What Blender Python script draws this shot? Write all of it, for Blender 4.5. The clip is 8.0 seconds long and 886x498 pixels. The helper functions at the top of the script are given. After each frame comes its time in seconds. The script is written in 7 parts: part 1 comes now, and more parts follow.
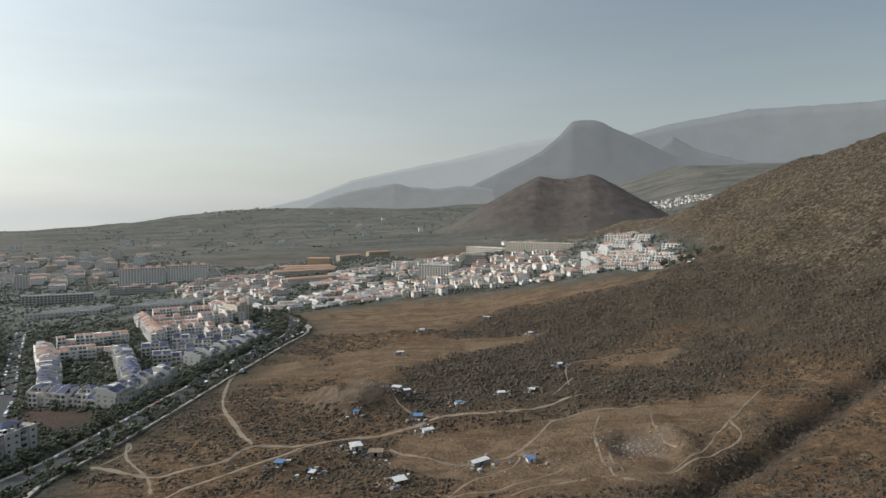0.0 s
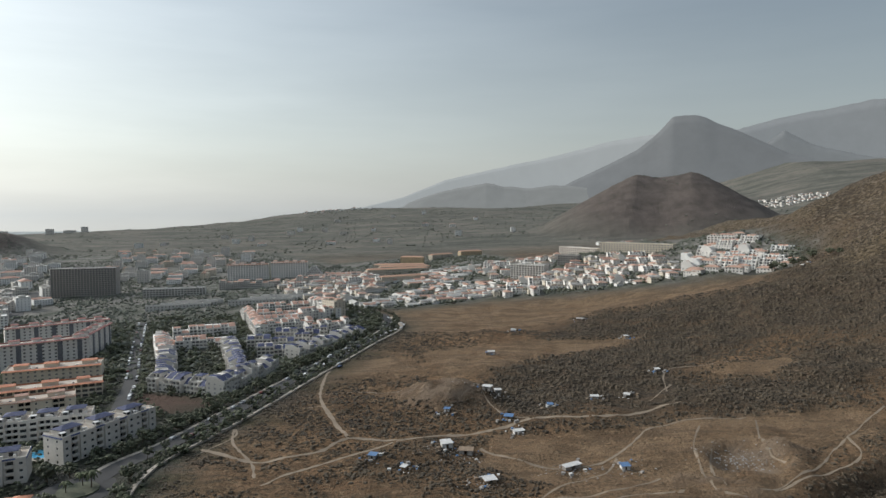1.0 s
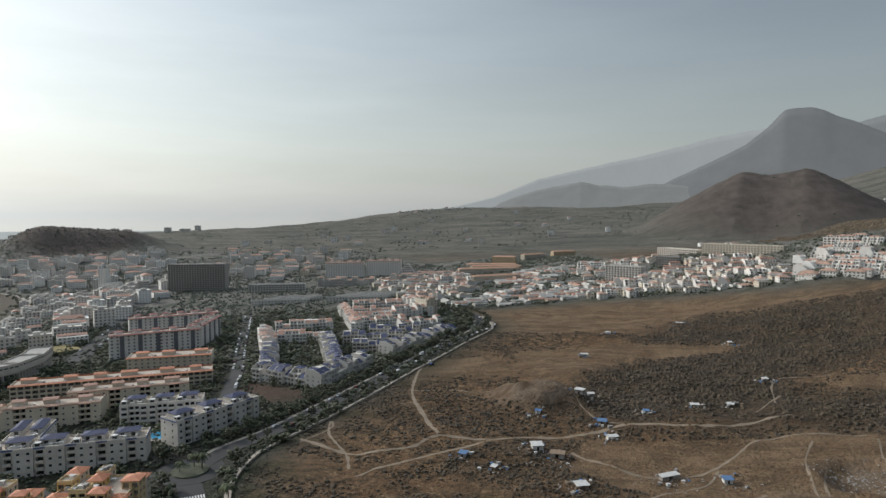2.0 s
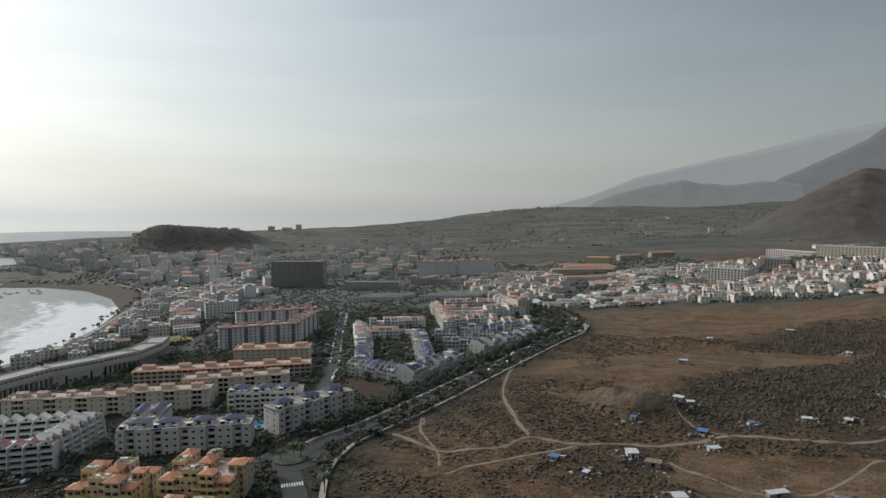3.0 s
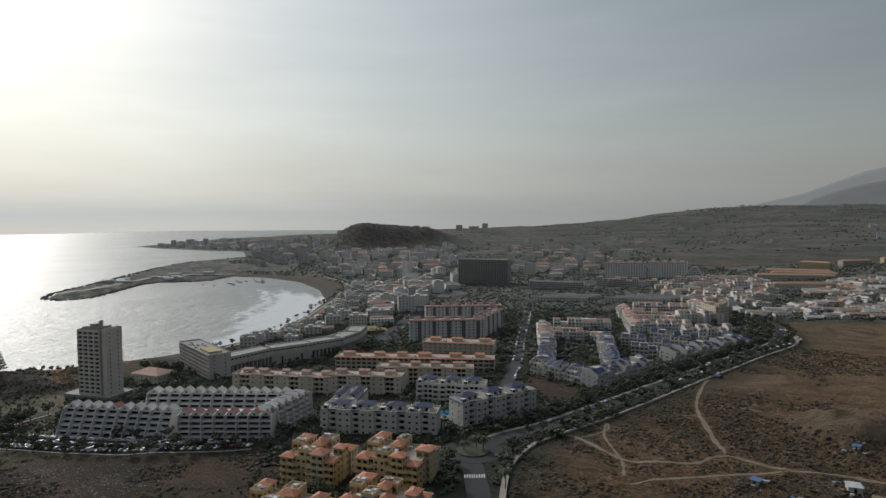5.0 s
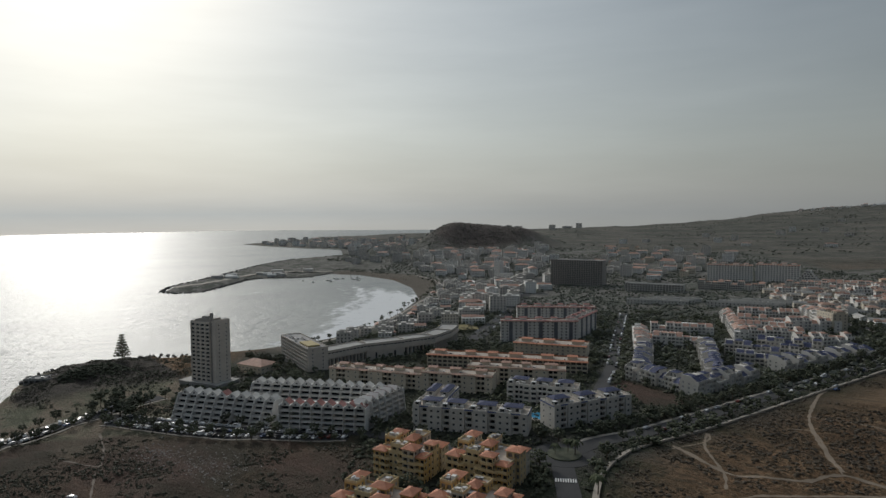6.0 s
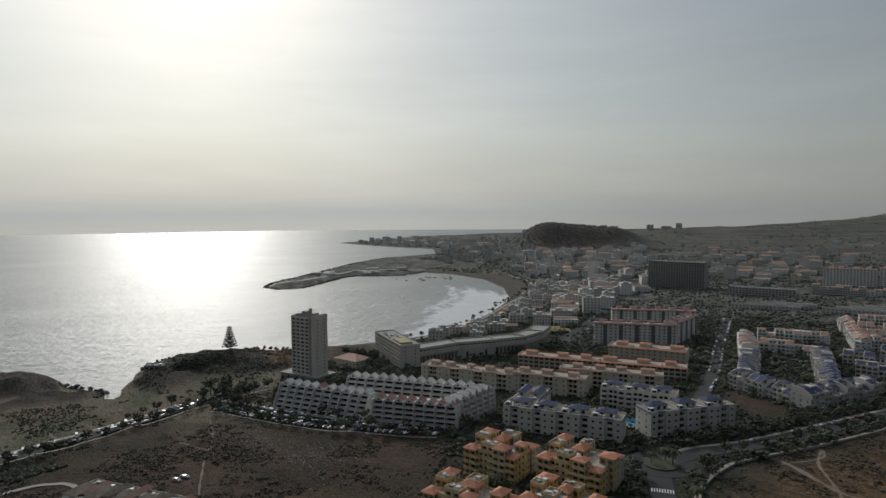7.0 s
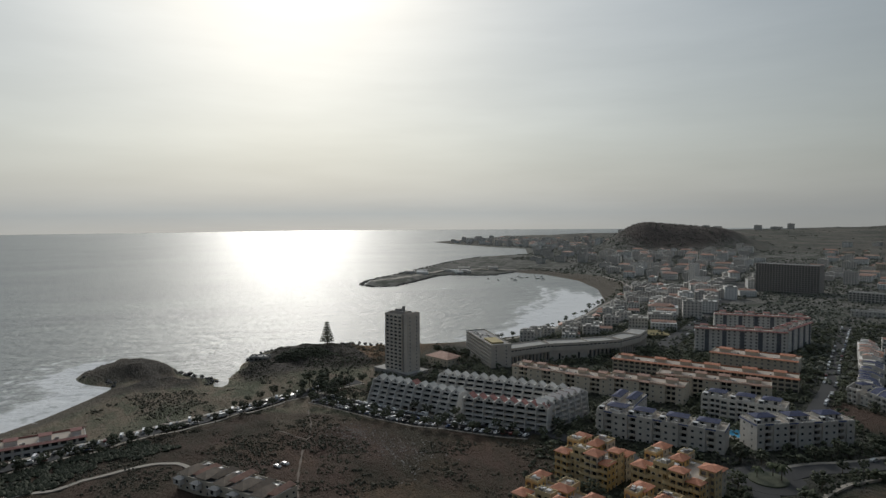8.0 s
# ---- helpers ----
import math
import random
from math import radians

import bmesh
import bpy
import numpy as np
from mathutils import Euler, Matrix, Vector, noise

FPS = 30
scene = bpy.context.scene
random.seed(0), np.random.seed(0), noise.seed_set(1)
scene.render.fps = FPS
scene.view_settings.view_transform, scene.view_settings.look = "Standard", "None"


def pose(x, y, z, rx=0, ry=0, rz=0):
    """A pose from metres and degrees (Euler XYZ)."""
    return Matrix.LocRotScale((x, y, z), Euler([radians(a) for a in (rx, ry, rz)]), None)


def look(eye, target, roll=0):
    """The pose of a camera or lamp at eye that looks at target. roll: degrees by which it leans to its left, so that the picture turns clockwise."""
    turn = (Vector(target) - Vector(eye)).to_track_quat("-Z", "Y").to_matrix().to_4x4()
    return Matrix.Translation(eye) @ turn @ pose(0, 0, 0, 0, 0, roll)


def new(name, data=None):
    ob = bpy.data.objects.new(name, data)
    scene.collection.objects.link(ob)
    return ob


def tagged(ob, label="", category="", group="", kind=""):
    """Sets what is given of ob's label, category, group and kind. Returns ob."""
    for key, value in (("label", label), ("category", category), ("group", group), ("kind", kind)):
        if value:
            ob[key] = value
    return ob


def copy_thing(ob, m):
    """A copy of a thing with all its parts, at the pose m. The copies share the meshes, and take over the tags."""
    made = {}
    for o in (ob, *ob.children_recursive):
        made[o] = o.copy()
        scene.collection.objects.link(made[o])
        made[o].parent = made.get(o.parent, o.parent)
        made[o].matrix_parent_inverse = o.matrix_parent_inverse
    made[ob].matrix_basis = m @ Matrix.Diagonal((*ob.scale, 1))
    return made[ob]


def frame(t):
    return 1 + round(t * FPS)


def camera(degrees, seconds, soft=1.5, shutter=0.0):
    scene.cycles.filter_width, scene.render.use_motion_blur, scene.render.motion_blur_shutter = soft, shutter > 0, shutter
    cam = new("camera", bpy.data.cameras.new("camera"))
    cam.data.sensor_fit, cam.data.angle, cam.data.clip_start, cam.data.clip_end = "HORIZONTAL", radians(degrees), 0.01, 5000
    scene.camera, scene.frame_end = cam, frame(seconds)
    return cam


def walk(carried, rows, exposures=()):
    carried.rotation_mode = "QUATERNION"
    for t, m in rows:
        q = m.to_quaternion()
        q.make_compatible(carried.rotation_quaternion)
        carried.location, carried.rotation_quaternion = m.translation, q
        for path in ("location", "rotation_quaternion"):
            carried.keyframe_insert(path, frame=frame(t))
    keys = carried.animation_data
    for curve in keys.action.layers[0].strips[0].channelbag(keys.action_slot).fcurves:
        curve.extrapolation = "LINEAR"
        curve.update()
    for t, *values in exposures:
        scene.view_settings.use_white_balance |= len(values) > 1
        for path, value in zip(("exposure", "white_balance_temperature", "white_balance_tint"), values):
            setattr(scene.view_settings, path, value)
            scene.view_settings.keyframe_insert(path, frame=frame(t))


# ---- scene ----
# The camera turns slowly to its left where it hovers, level and a little downward.
EYE = 130.0
cam = camera(70.65, 8.0, soft=1.5)
walk(cam, [(t, pose(0, 0, EYE, 0, 0, 8.416 * t - 0.15) @ pose(0, 0, 0, 90 - 3.26, 0, 0) @ pose(0, 0, 0, 0, 0, -0.27))
           for t in (0.0, 0.5, 1.0, 1.5, 2.0, 2.5, 3.0, 3.5, 4.0, 4.5, 5.0, 5.5, 6.0, 6.5, 7.0, 7.5, 8.0)],
     exposures=[(0.0, 0.27), (1.5, 0.14), (3.0, -0.17), (4.5, -0.5), (6.0, -0.84), (8.0, -0.9)])

# ---- sky and sun: a dusty afternoon, the sun high over the sea ----
SUN_AZ, SUN_EL = 80.5, 27.0
SUN = Vector((-math.sin(radians(SUN_AZ)) * math.cos(radians(SUN_EL)), math.cos(radians(SUN_AZ)) * math.cos(radians(SUN_EL)), math.sin(radians(SUN_EL))))
sun = new("sun", bpy.data.lights.new("sun", "SUN"))
sun.data.energy, sun.data.angle, sun.data.color = 2.4, radians(5.0), (1.0, 0.965, 0.91)
sun.matrix_world = look(SUN * 900, (0, 0, 0))


def nodes_of(tree):
    tree.nodes.clear()

    def add(kind, **kw):
        n = tree.nodes.new(kind)
        for k, v in kw.items():
            if k[0] == "_":
                key = int(k[1:]) if k[1:].isdigit() else k[1:]
                if isinstance(v, bpy.types.NodeSocket):
                    tree.links.new(v, n.inputs[key])
                else:
                    n.inputs[key].default_value = v
            else:
                setattr(n, k, v)
        return n
    return add


def maths(add, op, a, b=0.0, clamp=False):
    return add("ShaderNodeMath", operation=op, use_clamp=clamp, _0=a, _1=b).outputs[0]


def blend(add, fac, a, b, how="MIX"):
    n = add("ShaderNodeMix", data_type="RGBA", blend_type=how)
    for i, v in ((0, fac), (6, a), (7, b)):
        if isinstance(v, bpy.types.NodeSocket):
            n.id_data.links.new(v, n.inputs[i])
        else:
            n.inputs[i].default_value = v if i == 0 or len(v) == 4 else (*v, 1)
    return n.outputs[2]


def ramp(add, fac, stops):
    n = add("ShaderNodeValToRGB", _0=fac)
    e = n.color_ramp.elements
    while len(e) < len(stops):
        e.new(0.5)
    for el, (p, c) in zip(e, stops):
        el.position, el.color = p, (c, c, c, 1) if isinstance(c, float) else (*c, 1)
    return n.outputs[0]


world = bpy.data.worlds.new("dusty_sky")
scene.world = world
world.use_nodes = True
add = nodes_of(world.node_tree)
way = add("ShaderNodeTexCoord").outputs["Generated"]
# the dust lies low: the glow round the sun reaches down to the horizon
flat = add("ShaderNodeVectorMath", operation="NORMALIZE", _0=add("ShaderNodeVectorMath", operation="MULTIPLY", _0=way, _1=(1, 1, 0.55)).outputs[0]).outputs[0]
dot = add("ShaderNodeVectorMath", operation="DOT_PRODUCT", _0=flat, _1=Vector((SUN.x, SUN.y, 0.55 * SUN.z)).normalized()).outputs["Value"]
half = maths(add, "MULTIPLY_ADD", dot, 0.5)
half.node.inputs[2].default_value = 0.5
wide, near = maths(add, "POWER", half, 2.8), maths(add, "POWER", half, 11.0)
sky = add("ShaderNodeTexSky", sky_type="NISHITA", sun_disc=False, sun_elevation=radians(SUN_EL), sun_rotation=radians(-SUN_AZ),
          air_density=1.0, dust_density=0.8, ozone_density=1.5, altitude=100)
up = add("ShaderNodeSeparateXYZ", _0=way).outputs[2]
low = ramp(add, maths(add, "ABSOLUTE", up), [(0.0, 1.0), (0.12, 0.45), (0.3, 0.0)])
wisps = add("ShaderNodeTexNoise", _Vector=add("ShaderNodeVectorMath", operation="MULTIPLY", _0=way, _1=(2.0, 2.0, 14.0)).outputs[0], _Scale=1.6, _Detail=5.0, _Roughness=0.55).outputs[0]
glow = maths(add, "MULTIPLY_ADD", wide, 0.45)
glow.node.inputs[2].default_value = 0.065
glow = maths(add, "ADD", glow, maths(add, "MULTIPLY", near, 0.32))
# the bright veil close round the sun itself
sunward = add("ShaderNodeVectorMath", operation="DOT_PRODUCT", _0=way, _1=SUN).outputs["Value"]
veil = maths(add, "MULTIPLY_ADD", sunward, 0.5)
veil.node.inputs[2].default_value = 0.5
glow = maths(add, "ADD", glow, maths(add, "MULTIPLY", maths(add, "POWER", veil, 60.0), 0.5))
glow = maths(add, "MULTIPLY", glow, ramp(add, wisps, [(0.35, 0.95), (0.7, 1.08)]))
haze = blend(add, 1.0, (0.97, 1.0, 0.968), glow, "MULTIPLY")
grey = blend(add, low, blend(add, 1.0, sky.outputs[0], (0.068, 0.064, 0.056), "MULTIPLY"), (0.235, 0.25, 0.254))
total = blend(add, 1.0, grey, haze, "ADD")
# the dust is thickest along the horizon; brighter unseen sky overhead is added fill
total = blend(add, 1.0, total, ramp(add, maths(add, "MAXIMUM", up, 0.0), [(0.0, 0.87), (0.035, 0.96), (0.11, 1.0), (0.36, 1.0), (0.75, 1.9)]), "MULTIPLY")
shade = add("ShaderNodeBackground", _Color=total, _Strength=1.0)
add("ShaderNodeOutputWorld", _Surface=shade.outputs[0])


# ---- materials ----
def rough_paint(name, base, rough=0.85, var=0.18, grain=0.6, patch=7.0, bump=0.12, spread=0.0, metal=0.0):
    """A matt surface with stains at patch metres and grain at grain metres; spread: how far copies differ."""
    m = bpy.data.materials.new(name)
    m.use_nodes = True
    add = nodes_of(m.node_tree)
    at = add("ShaderNodeNewGeometry").outputs["Position"]
    big = add("ShaderNodeTexNoise", _Vector=at, _Scale=1.0 / patch, _Detail=4.0, _Roughness=0.6).outputs[0]
    fine = add("ShaderNodeTexNoise", _Vector=at, _Scale=1.0 / grain, _Detail=3.0, _Roughness=0.6).outputs[0]
    k = maths(add, "ADD", maths(add, "MULTIPLY", big, 0.6), maths(add, "MULTIPLY", fine, 0.4))
    if spread:
        k = maths(add, "ADD", k, maths(add, "MULTIPLY_ADD", add("ShaderNodeObjectInfo").outputs["Random"], spread))
        k.node.inputs[1].links[0].from_node.inputs[2].default_value = -spread / 2
    dark, light = [max(c * (1 - 1.7 * var), 0.0) for c in base], [min(c * (1 + 1.2 * var), 0.92) for c in base]
    col = ramp(add, k, [(0.28, tuple(dark)), (0.52, tuple(base)), (0.75, tuple(light))])
    rel = add("ShaderNodeBump", _Strength=bump, _Distance=0.1, _Height=fine)
    sh = add("ShaderNodeBsdfPrincipled", _Roughness=rough, _Metallic=metal, _Normal=rel.outputs[0])
    m.node_tree.links.new(col, sh.inputs["Base Color"])
    add("ShaderNodeOutputMaterial", _Surface=sh.outputs[0])
    return m


def tiles(name, base, pitch=0.35, var=0.25, rough=0.75):
    """Roof tiles: ribs down the slope, each run a little different, with weathered patches."""
    m = bpy.data.materials.new(name)
    m.use_nodes = True
    add = nodes_of(m.node_tree)
    at = add("ShaderNodeTexCoord").outputs["Object"]
    wave = add("ShaderNodeTexWave", _Vector=at, _Scale=0.3 / pitch, _Distortion=1.5, _Detail=2.0).outputs[1]
    big = add("ShaderNodeTexNoise", _Vector=at, _Scale=0.35, _Detail=5.0, _Roughness=0.65).outputs[0]
    fine = add("ShaderNodeTexNoise", _Vector=at, _Scale=3.0, _Detail=2.0).outputs[0]
    k = maths(add, "ADD", maths(add, "MULTIPLY", big, 0.65), maths(add, "MULTIPLY", fine, 0.35))
    col = ramp(add, k, [(0.3, tuple(c * (1 - 1.5 * var) for c in base)), (0.5, base), (0.72, tuple(min(c * (1 + 1.2 * var), 0.9) for c in base))])
    rel = add("ShaderNodeBump", _Strength=0.5, _Distance=0.08, _Height=wave)
    sh = add("ShaderNodeBsdfPrincipled", _Roughness=rough, _Normal=rel.outputs[0])
    m.node_tree.links.new(col, sh.inputs["Base Color"])
    add("ShaderNodeOutputMaterial", _Surface=sh.outputs[0])
    return m


WHITE = rough_paint("white_render", (0.69, 0.665, 0.625), var=0.09, patch=9, grain=1.2, spread=0.12)
GREYWHITE = rough_paint("grey_white_render", (0.55, 0.53, 0.49), var=0.1, patch=9, grain=1.2, spread=0.12)
CREAM = rough_paint("cream_render", (0.56, 0.5, 0.405), var=0.1, patch=9, grain=1.2, spread=0.12)
YELLOW = rough_paint("ochre_yellow_render", (0.62, 0.49, 0.285), var=0.1, patch=8, grain=1.2)
OCHRE = rough_paint("deep_ochre_render", (0.6, 0.41, 0.17), var=0.1, patch=8, grain=1.2)
BROWNISH = rough_paint("tan_concrete", (0.6, 0.545, 0.485), var=0.1, patch=8, grain=1.2, spread=0.1)
CONCRETE = rough_paint("weathered_concrete", (0.33, 0.32, 0.3), var=0.16, patch=6, grain=0.8)
DARKWALL = rough_paint("dark_brown_cladding", (0.34, 0.315, 0.29), var=0.14, patch=6, grain=0.8)
PALEWALL = rough_paint("pale_cream_render", (0.6, 0.565, 0.515), var=0.12, patch=7, grain=1.2, spread=0.1)
STRIP = rough_paint("dark_louvres", (0.16, 0.165, 0.18), var=0.2, patch=3, grain=0.4)
BLUETRIM = rough_paint("blue_trim", (0.1, 0.13, 0.26), var=0.12, patch=5, grain=0.7)
TERRA = tiles("terracotta_tiles", (0.49, 0.2, 0.112))
PALETERRA = tiles("faded_terracotta_tiles", (0.4, 0.235, 0.175))
REDTILE = tiles("dark_red_tiles", (0.3, 0.13, 0.11))
BROWNTILE = tiles("weathered_brown_tiles", (0.23, 0.18, 0.135))
BLUETILE = tiles("blue_glazed_tiles", (0.046, 0.056, 0.115), rough=0.8)
ROOFGREY = rough_paint("grey_roof_felt", (0.3, 0.29, 0.28), var=0.22, patch=5, grain=0.5)
TERRACE = rough_paint("roof_terrace_paving", (0.42, 0.36, 0.3), var=0.15, patch=4, grain=0.5)
ASPHALT = rough_paint("worn_asphalt", (0.042, 0.042, 0.043), rough=0.97, var=0.2, patch=12, grain=0.7, bump=0.05)
PAVING = rough_paint("pale_pavement", (0.33, 0.295, 0.25), var=0.16, patch=5, grain=0.6)
DIRT = rough_paint("dusty_track", (0.2, 0.155, 0.11), var=0.22, patch=6, grain=0.5)
PAINT = rough_paint("white_road_paint", (0.7, 0.7, 0.68), var=0.12, patch=2, grain=0.3)
STONE = rough_paint("pale_stone_wall", (0.4, 0.35, 0.29), var=0.2, patch=3, grain=0.5, bump=0.4)
ROCK = rough_paint("dark_basalt_blocks", (0.1, 0.095, 0.09), var=0.3, patch=4, grain=0.7, bump=0.6)
LEAF = rough_paint("dusty_green_leaves", (0.072, 0.08, 0.048), var=0.4, patch=2.5, grain=0.5, spread=0.25)
PALMLEAF = rough_paint("palm_fronds", (0.058, 0.07, 0.03), var=0.35, patch=1.5, grain=0.4, spread=0.2)
HEATH = rough_paint("low_coastal_scrub", (0.062, 0.06, 0.038), var=0.35, patch=12, grain=0.8)
SCRUB = rough_paint("dry_scrub_leaves", (0.062, 0.046, 0.028), var=0.55, patch=14, grain=0.8)
BARK = rough_paint("bark", (0.11, 0.085, 0.06), var=0.3, patch=0.6, grain=0.15)
WOOD = rough_paint("weathered_planks", (0.22, 0.16, 0.11), var=0.3, patch=1.5, grain=0.2)
TARP = rough_paint("blue_tarpaulin", (0.08, 0.16, 0.3), var=0.2, patch=1.5, grain=0.3, rough=0.5)
TIN = rough_paint("pale_sheet_metal", (0.55, 0.54, 0.52), var=0.2, patch=1.5, grain=0.3, rough=0.5)
JUNK = rough_paint("mixed_rubbish", (0.3, 0.28, 0.26), var=0.45, patch=0.8, grain=0.3)
RUBBER = rough_paint("black_rubber", (0.02, 0.02, 0.02), var=0.2, patch=0.5, grain=0.1)
TRIM = rough_paint("white_joinery", (0.6, 0.6, 0.59), var=0.08, patch=3, grain=0.3, rough=0.5)
POOLBLUE = rough_paint("pool_tiles", (0.06, 0.33, 0.55), var=0.15, patch=2, grain=0.4, rough=0.3)
AWNING = rough_paint("yellow_awning_cloth", (0.42, 0.34, 0.17), var=0.15, patch=2, grain=0.3)


def glassy(name, base, rough):
    m = bpy.data.materials.new(name)
    m.use_nodes = True
    add = nodes_of(m.node_tree)
    k = ramp(add, add("ShaderNodeObjectInfo").outputs["Random"], [(0.0, tuple(c * 0.5 for c in base)), (0.7, base), (1.0, tuple(c * 2.4 for c in base))])
    sh = add("ShaderNodeBsdfPrincipled", _Roughness=rough)
    m.node_tree.links.new(k, sh.inputs["Base Color"])
    add("ShaderNodeOutputMaterial", _Surface=sh.outputs[0])
    return m


# Paler than GLASS, with the haze before distant windows put into its colour.
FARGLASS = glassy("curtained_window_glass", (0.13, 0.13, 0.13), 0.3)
GLASS = glassy("dark_window_glass", (0.035, 0.037, 0.04), 0.12)
CARGLASS = glassy("tinted_car_glass", (0.02, 0.022, 0.025), 0.06)
CARPAINTS = [rough_paint("car_paint_" + n, c, rough=0.28, var=0.05, patch=3, grain=0.5, bump=0.0)
             for n, c in (("white", (0.75, 0.75, 0.75)), ("silver", (0.45, 0.46, 0.47)), ("black", (0.03, 0.03, 0.035)), ("blue", (0.05, 0.09, 0.2)), ("red", (0.14, 0.03, 0.025)))]


def land_material():
    m = bpy.data.materials.new("dry_volcanic_ground")
    m.use_nodes = True
    add = nodes_of(m.node_tree)
    at = add("ShaderNodeNewGeometry").outputs["Position"]

    def noise_at(size, detail=4.0, rough=0.6, squash=(1, 1, 1)):
        v = add("ShaderNodeVectorMath", operation="MULTIPLY", _0=at, _1=squash).outputs[0]
        return add("ShaderNodeTexNoise", _Vector=v, _Scale=1.0 / size, _Detail=detail, _Roughness=rough).outputs[0]

    def mask(name):
        return add("ShaderNodeAttribute", attribute_name=name).outputs["Fac"]
    patch, mid, fine = noise_at(80, 5, 0.6, (0.35, 1, 1)), noise_at(22, 5, 0.65, (0.5, 1, 1)), noise_at(2.2, 5, 0.7)
    fleck = noise_at(3.4, 3, 0.6, (0.55, 1, 1))
    speck = noise_at(1.5, 3, 0.6, (0.7, 1, 1))
    soil = ramp(add, patch, [(0.36, (0.115, 0.073, 0.048)), (0.48, (0.178, 0.117, 0.075)), (0.6, (0.252, 0.167, 0.106)), (0.72, (0.197, 0.138, 0.096))])
    soil = blend(add, ramp(add, mid, [(0.42, 0.0), (0.62, 0.75)]), soil, (0.1, 0.071, 0.05))
    soil = blend(add, ramp(add, fleck, [(0.5, 0.0), (0.6, 0.8)]), soil, (0.062, 0.048, 0.034))
    soil = blend(add, ramp(add, noise_at(6, 5, 0.75), [(0.54, 0.0), (0.64, 0.75)]), soil, (0.29, 0.215, 0.148))
    soil = blend(add, ramp(add, speck, [(0.53, 0.0), (0.62, 0.7)]), soil, (0.056, 0.045, 0.032))
    soil = blend(add, ramp(add, noise_at(0.8, 2, 0.6), [(0.64, 0.0), (0.72, 0.7)]), soil, (0.36, 0.295, 0.23))
    soil = blend(add, ramp(add, noise_at(46, 5, 0.7, (1.0, 0.45, 1)), [(0.46, 0.0), (0.66, 0.5)]), soil, (0.088, 0.067, 0.048))
    hill = ramp(add, mid, [(0.35, (0.064, 0.047, 0.034)), (0.5, (0.09, 0.068, 0.045)), (0.66, (0.13, 0.1, 0.064))])
    hill = blend(add, ramp(add, noise_at(2.6, 4, 0.7), [(0.47, 0.0), (0.55, 0.95)]), hill, (0.036, 0.029, 0.021))
    hill = blend(add, ramp(add, fleck, [(0.52, 0.0), (0.6, 0.62)]), hill, (0.2, 0.163, 0.122))
    hill = blend(add, ramp(add, noise_at(120, 4, 0.6), [(0.5, 0.0), (0.68, 0.35)]), hill, (0.145, 0.112, 0.065))
    hill = blend(add, ramp(add, noise_at(9, 4, 0.6, (1, 1, 5)), [(0.6, 0.0), (0.68, 0.6)]), hill, (0.19, 0.156, 0.12))
    rows_at = add("ShaderNodeMapping", _Vector=at, _Rotation=(0, 0, radians(-12)), _Scale=(0.12, 1.0, 1.0)).outputs[0]
    furrow = add("ShaderNodeTexNoise", _Vector=rows_at, _Scale=1.0 / 9.0, _Detail=4.0, _Roughness=0.65).outputs[0]
    bare = blend(add, ramp(add, fine, [(0.45, 0.0), (0.7, 0.5)]), (0.225, 0.152, 0.092), (0.15, 0.101, 0.062))
    bare = blend(add, ramp(add, furrow, [(0.5, 0.0), (0.55, 0.68)]), bare, (0.115, 0.079, 0.05))
    bare = blend(add, ramp(add, noise_at(13, 5, 0.75), [(0.5, 0.0), (0.62, 0.65)]), bare, (0.11, 0.076, 0.048))
    bare = blend(add, ramp(add, noise_at(0.9, 3, 0.75), [(0.46, 0.0), (0.62, 0.6)]), bare, (0.1, 0.07, 0.045))
    bare = blend(add, ramp(add, noise_at(1.3, 4, 0.75, (1, 0.6, 1)), [(0.58, 0.0), (0.68, 0.6)]), bare, (0.33, 0.245, 0.165))
    bare = blend(add, ramp(add, speck, [(0.58, 0.0), (0.66, 0.75)]), bare, (0.075, 0.058, 0.04))
    thicket = blend(add, ramp(add, noise_at(3.0, 5, 0.7), [(0.42, 0.0), (0.58, 1.0)]), (0.085, 0.064, 0.046), (0.034, 0.028, 0.02))
    thicket = blend(add, ramp(add, fleck, [(0.6, 0.0), (0.67, 0.6)]), thicket, (0.19, 0.145, 0.105))
    town = blend(add, ramp(add, mid, [(0.4, 0.0), (0.6, 1.0)]), (0.06, 0.06, 0.052), (0.034, 0.041, 0.024))
    town = blend(add, ramp(add, fine, [(0.55, 0.0), (0.62, 0.5)]), town, (0.12, 0.108, 0.093))
    # Paler, greyer town ground past 600 m: haze put into its colour.
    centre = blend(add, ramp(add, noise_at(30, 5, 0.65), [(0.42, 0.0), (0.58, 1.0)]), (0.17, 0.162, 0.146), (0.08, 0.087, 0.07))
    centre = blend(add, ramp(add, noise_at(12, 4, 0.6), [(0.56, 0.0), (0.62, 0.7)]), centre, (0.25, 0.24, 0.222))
    # Far plain greyed and paled, the haze over it put into its colours.
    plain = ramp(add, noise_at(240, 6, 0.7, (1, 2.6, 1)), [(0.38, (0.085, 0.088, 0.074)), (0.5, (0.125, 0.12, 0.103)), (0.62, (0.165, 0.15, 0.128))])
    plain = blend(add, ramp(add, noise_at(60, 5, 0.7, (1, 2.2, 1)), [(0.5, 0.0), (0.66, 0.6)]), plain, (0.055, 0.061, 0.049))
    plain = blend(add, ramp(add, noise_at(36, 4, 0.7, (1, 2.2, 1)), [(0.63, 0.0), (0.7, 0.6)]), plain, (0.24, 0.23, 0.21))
    cinder = blend(add, ramp(add, noise_at(40, 6, 0.7), [(0.35, 0.0), (0.65, 1.0)]), (0.075, 0.064, 0.057), (0.125, 0.104, 0.092))
